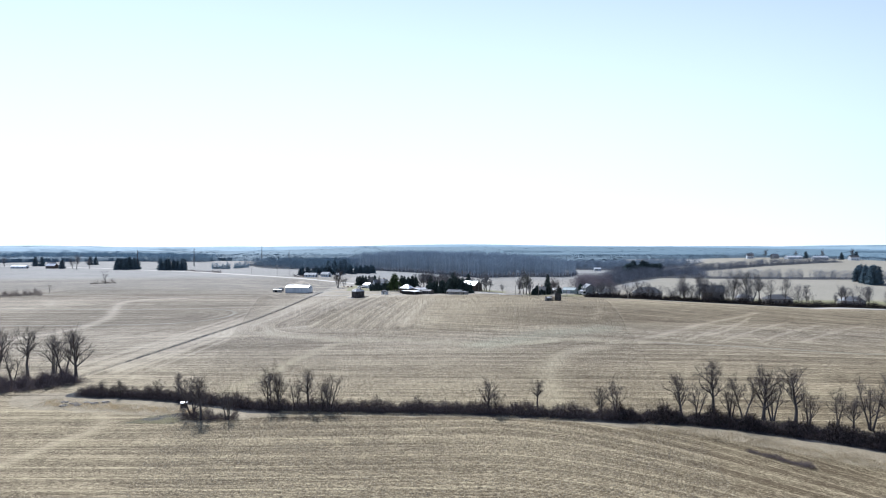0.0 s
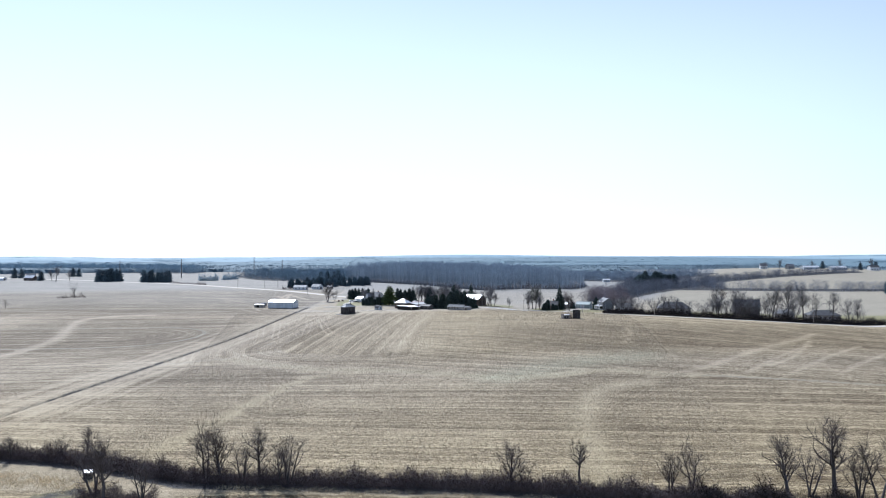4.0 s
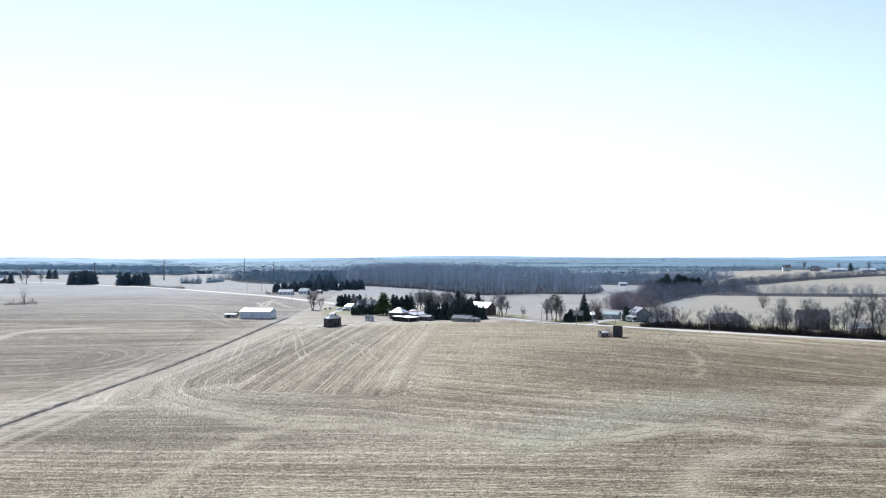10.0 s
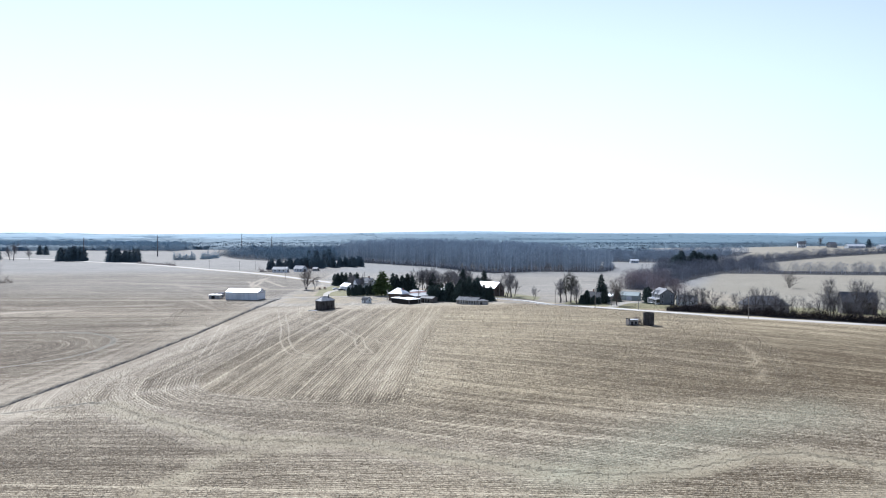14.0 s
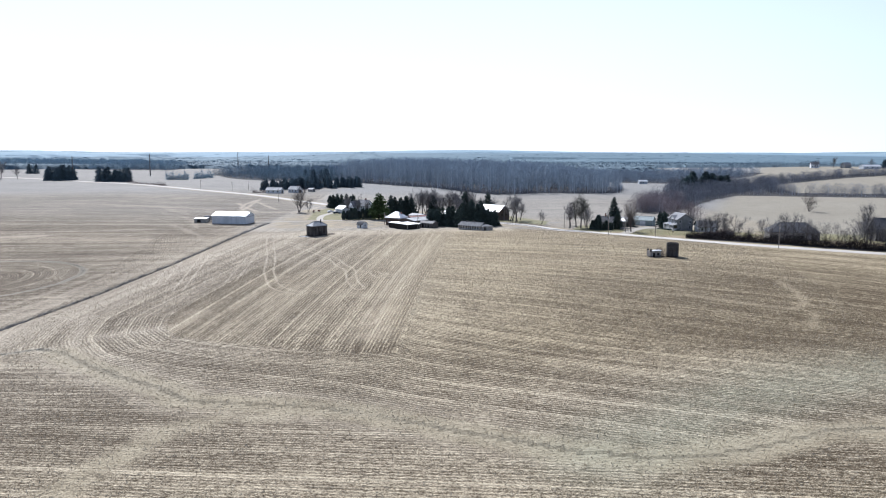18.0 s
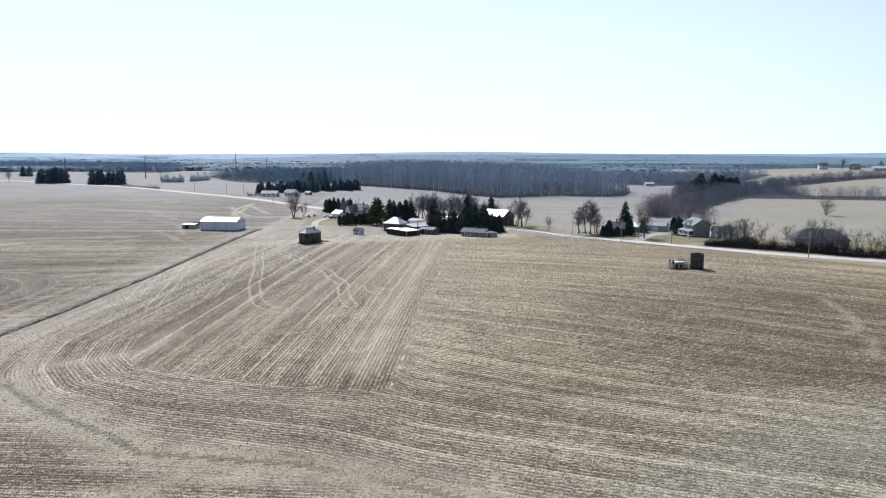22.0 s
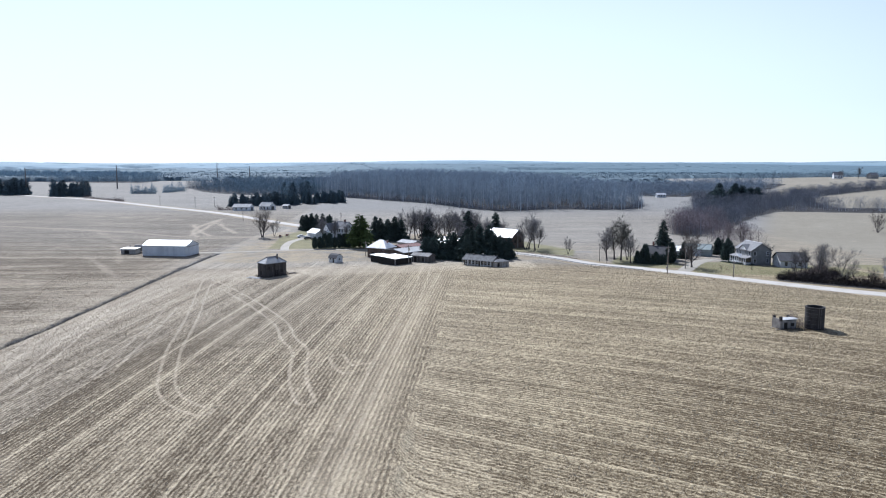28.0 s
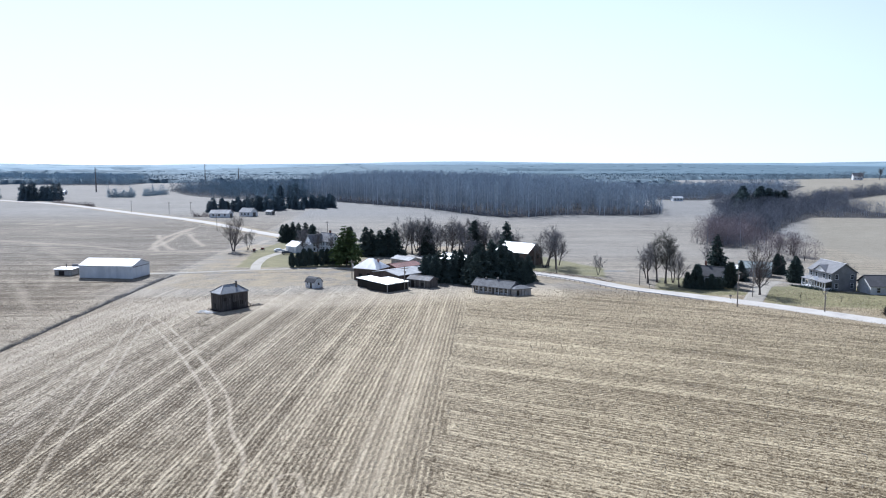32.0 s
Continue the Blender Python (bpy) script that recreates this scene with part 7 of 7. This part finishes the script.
SCOTS.put(1, 78.8, 565, 1.0)
SCOTS.put(0, 74.2, 566.5, 0.95)
YARD = Grove("bare_tree", "leafless yard tree with a fine twiggy crown", "tree", "yard trees",
             [bare_tree(81, 13.5, 0.8, 1, 16, 2300, YARD_TWIG, fine=1.2), bare_tree(82, 14, 0.75, 2, 16, 2300, YARD_TWIG, fine=1.2), bare_tree(83, 15, 0.7, 1, 15, 2300, YARD_TWIG, fine=1.2, low=0.35), bare_tree(84, 11, 0.95, 1, 16, 2300, YARD_TWIG, fine=1.2)])
for k, (x, y, s) in enumerate([(-6, 649, 1.0), (-1, 655, 1.05), (4, 650, 1.0), (9, 657, 1.0), (14, 660, 1.0), (19, 655, .95), (24, 651, 1.0), (29, 648, .95), (-10, 652, .8), (-8, 657, 1.0), (-3, 647, .9), (1.5, 661, 1.05), (6.5, 645, .85), (11.5, 652, 1.05), (16.5, 648, .9), (21.5, 661, 1.0), (26.5, 657, 1.0), (3, 668, 1.0), (0, 636, 1.0), (7, 634, 1.05), (13, 636, 1.0), (18, 632, .95), (27, 638, 1.0), (31, 634, .9), (40, 628, .8), (44.8, 602, 1.05), (48.2, 597, .95), (51.5, 609, .85),
                               (47, 607, 1.0), (59.3, 581.7, .5), (70.9, 565.1, .85), (77.9, 557.1, .85), (73, 574, .6), (-42, 643, .75), (-47, 641, .7), (-37, 645, .7), (-51, 660, .7), (104, 600, .7), (18, 590, .8), (33, 655, .9), (130, 560, .55), (-74, 659.5, .62),
                               (-535, 1140, 1.5), (-520, 1150, 1.3), (-548, 1155, 1.2), (-700, 1240, 1.3), (575, 1245, 1.0), (620, 1230, 1.1), (660, 1215, 1.1), (545, 1235, .9), (700, 1200, 1.2)]):
    YARD.put(k, x, y, s)
plant("bare_tree", bare_tree(91, 14.0, 1.05, 3, 33, 3200, low=0.2, fine=1.7), "old leafless tree with several trunks in the grass", "tree", -78.5, 653.0, 40)
plant("bare_tree", bare_tree(92, 11.0, 1.45, 1, 26, 4200, low=0.2, fine=1.4), "round-crowned leafless tree on the house lawn", "tree", 94.3, 539.4, 10)
plant("bare_tree", bare_tree(97, 10.5, 1.15, 2, 18, 3000, RED_TWIG), "round reddish leafless tree behind the house", "tree", 150, 641, 10)
plant("bare_tree", bare_tree(98, 9.5, 1.15, 3, 18, 2600, RED_TWIG), "wide reddish leafless tree near the creek", "tree", 161, 650, 50)
plant("bare_tree", bare_tree(93, 15, 0.8, 2, 9, 260, fine=1.5), "dead broken tree in the far field", "tree", -301, 698, 70)
plant("bare_tree", bare_tree(94, 7.5, 0.8, 1, 10, 400), "small leafless tree in the far field", "tree", -293.7, 580.6, 0)
plant("field_bush", bare_tree(95, 9.0, 1.35, 7, 30, 2600, low=0.12), "spreading leafless bush alone in the field", "bush", 258.7, 696, 0, 1.25)
for k, (x, y) in enumerate(((101, 530), (109, 525), (113, 541))):
    plant("sapling", bare_tree(96 + k, 2.6, 0.9, 1, 8, 160), "young leafless sapling on the lawn", "tree", x, y, 30 * k)
brush("cottage_shrubs", "dark overgrown evergreen shrubs before the cottage", [(79.8, 556), (82.5, 553), (85.5, 551.6), (88.6, 551.4)], 1.7, 4.4, 9000, NEEDLE, 66, blade=0.13, clumps=0.35)
brush("lawn_shrubs", "dark clipped shrubs along the house porch", [(112.8, 557), (113.8, 552), (115.2, 546), (117.6, 544.2)], 0.8, 1.2, 2600, NEEDLE, 52, blade=0.14)
brush("field_bushes", "leafless bushes beside the dead tree", [(-312, 692), (-304, 694), (-292, 699)], 2.0, 5, 1500, BRUSH, 53, blade=0.12)
brush("field_bushes", "leafless bushes at the far field edge", [(-318, 552), (-300, 562), (-290, 562)], 3.0, 6, 3500, BRUSH, 54, blade=0.12)
brush("verge_thicket", "leafless thicket beside the house lawn", [(116, 512), (122, 515), (131, 523), (136, 530)], 3.0, 3.0, 7000, BRUSH, 55, blade=0.07)
for k, (x, y, s) in enumerate(((115, 509, .55), (119, 513, .7), (123, 517, .65), (126, 512, .75), (130, 521, .75), (134, 516, .8), (124, 525, .55), (133, 528, .65))):
    ROADSIDE.put(k, x, y, s)
brush("verge_thicket", "dark low thicket at the foot of the roadside bushes", [(109.5, 507), (114, 503), (122, 504), (131, 514)], 2.4, 2.8, 13000, SHADED_BRUSH, 62, blade=0.09)
brush("yard_shrubs", "dry shrubs along the farm edge of the road", [(36, 592), (47, 578), (60, 566)], 1.6, 1.6, 2500, BRUSH, 56)
brush("roadside_bushes", "leafless bushes along the far road", [(-330, 1022), (-290, 985), (-262, 948)], 2.5, 4.0, 3000, BRUSH, 57, blade=0.15)
brush("field_copse", "leafless copse in the far fields", [(-328, 1137), (-315, 1140), (-302, 1140)], 5, 11, 2500, HAZE_TWIG, 58, blade=0.3)
brush("field_copse", "leafless tree row in the far fields", [(-303, 1169), (-292, 1213)], 5, 11, 2500, HAZE_TWIG, 60, blade=0.3)
brush("farm_bushes", "leafless bushes beside the far white barns", [(-150, 838), (-142, 835), (-128, 850)], 2.5, 4.5, 2500, BRUSH, 59, blade=0.12)
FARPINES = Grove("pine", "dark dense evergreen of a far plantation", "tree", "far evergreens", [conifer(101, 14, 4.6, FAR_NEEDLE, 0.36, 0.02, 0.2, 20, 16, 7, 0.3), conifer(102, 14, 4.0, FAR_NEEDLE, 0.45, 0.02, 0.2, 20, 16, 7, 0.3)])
rng = np.random.default_rng(77)
for k in range(64):
    t = k / 63
    FARPINES.put(k, -150 + 82 * t + rng.uniform(-4, 4), 872 + 38 * t + rng.uniform(-6, 22), rng.uniform(0.5, 0.8))
for k in range(12):
    FARPINES.put(k, -460 + 2.6 * k + rng.uniform(-2, 2), 1108 + rng.uniform(-8, 8), rng.uniform(1.05, 1.4))
    FARPINES.put(k, -384 + 3.2 * k + rng.uniform(-2, 2), 1072 + rng.uniform(-8, 8), rng.uniform(0.95, 1.3))
for k in range(8):
    FARPINES.put(k, -138 + 4.0 * k + rng.uniform(-3, 3), 1060 + rng.uniform(-12, 12), rng.uniform(0.8, 1.05))
CLUMP = Grove("pine", "dark green round-topped pine of the creek clump", "tree", "creek pines", [conifer(111, 15, 5.6, CLUMP_NEEDLE, 0.30, 0.10, 0.05, 22, 16, 9, 0.35), conifer(112, 14, 5.2, CLUMP_NEEDLE, 0.34, 0.08, 0.05, 22, 16, 9, 0.4)])
for k in range(30):
    CLUMP.put(k, 240 + 2.0 * k + rng.uniform(-6, 6), 890 + 1.6 * k + rng.uniform(-12, 18), rng.uniform(0.72, 1.05) * (1.1 - abs(k - 13) * 0.018))
for k in range(14):
    FARPINES.put(k, 432 + 2.6 * k + rng.uniform(-5, 5), 705 + 7 * k * 0.9 + rng.uniform(-8, 8), rng.uniform(1.0, 1.4))
for k, (x, y, s) in enumerate(((-566, 1160, 1.0), (-571, 1166, .9), (-720, 1195, 1.1), (-735, 1200, 1.1), (-660, 1260, 1.2), (-650, 1262, 1.2), (-600, 1330, 1.1), (-590, 1330, 1.1), (630, 1215, .9), (676, 1190, .9), (700, 1190, 1.0))):
    FARPINES.put(k, x, y, s)
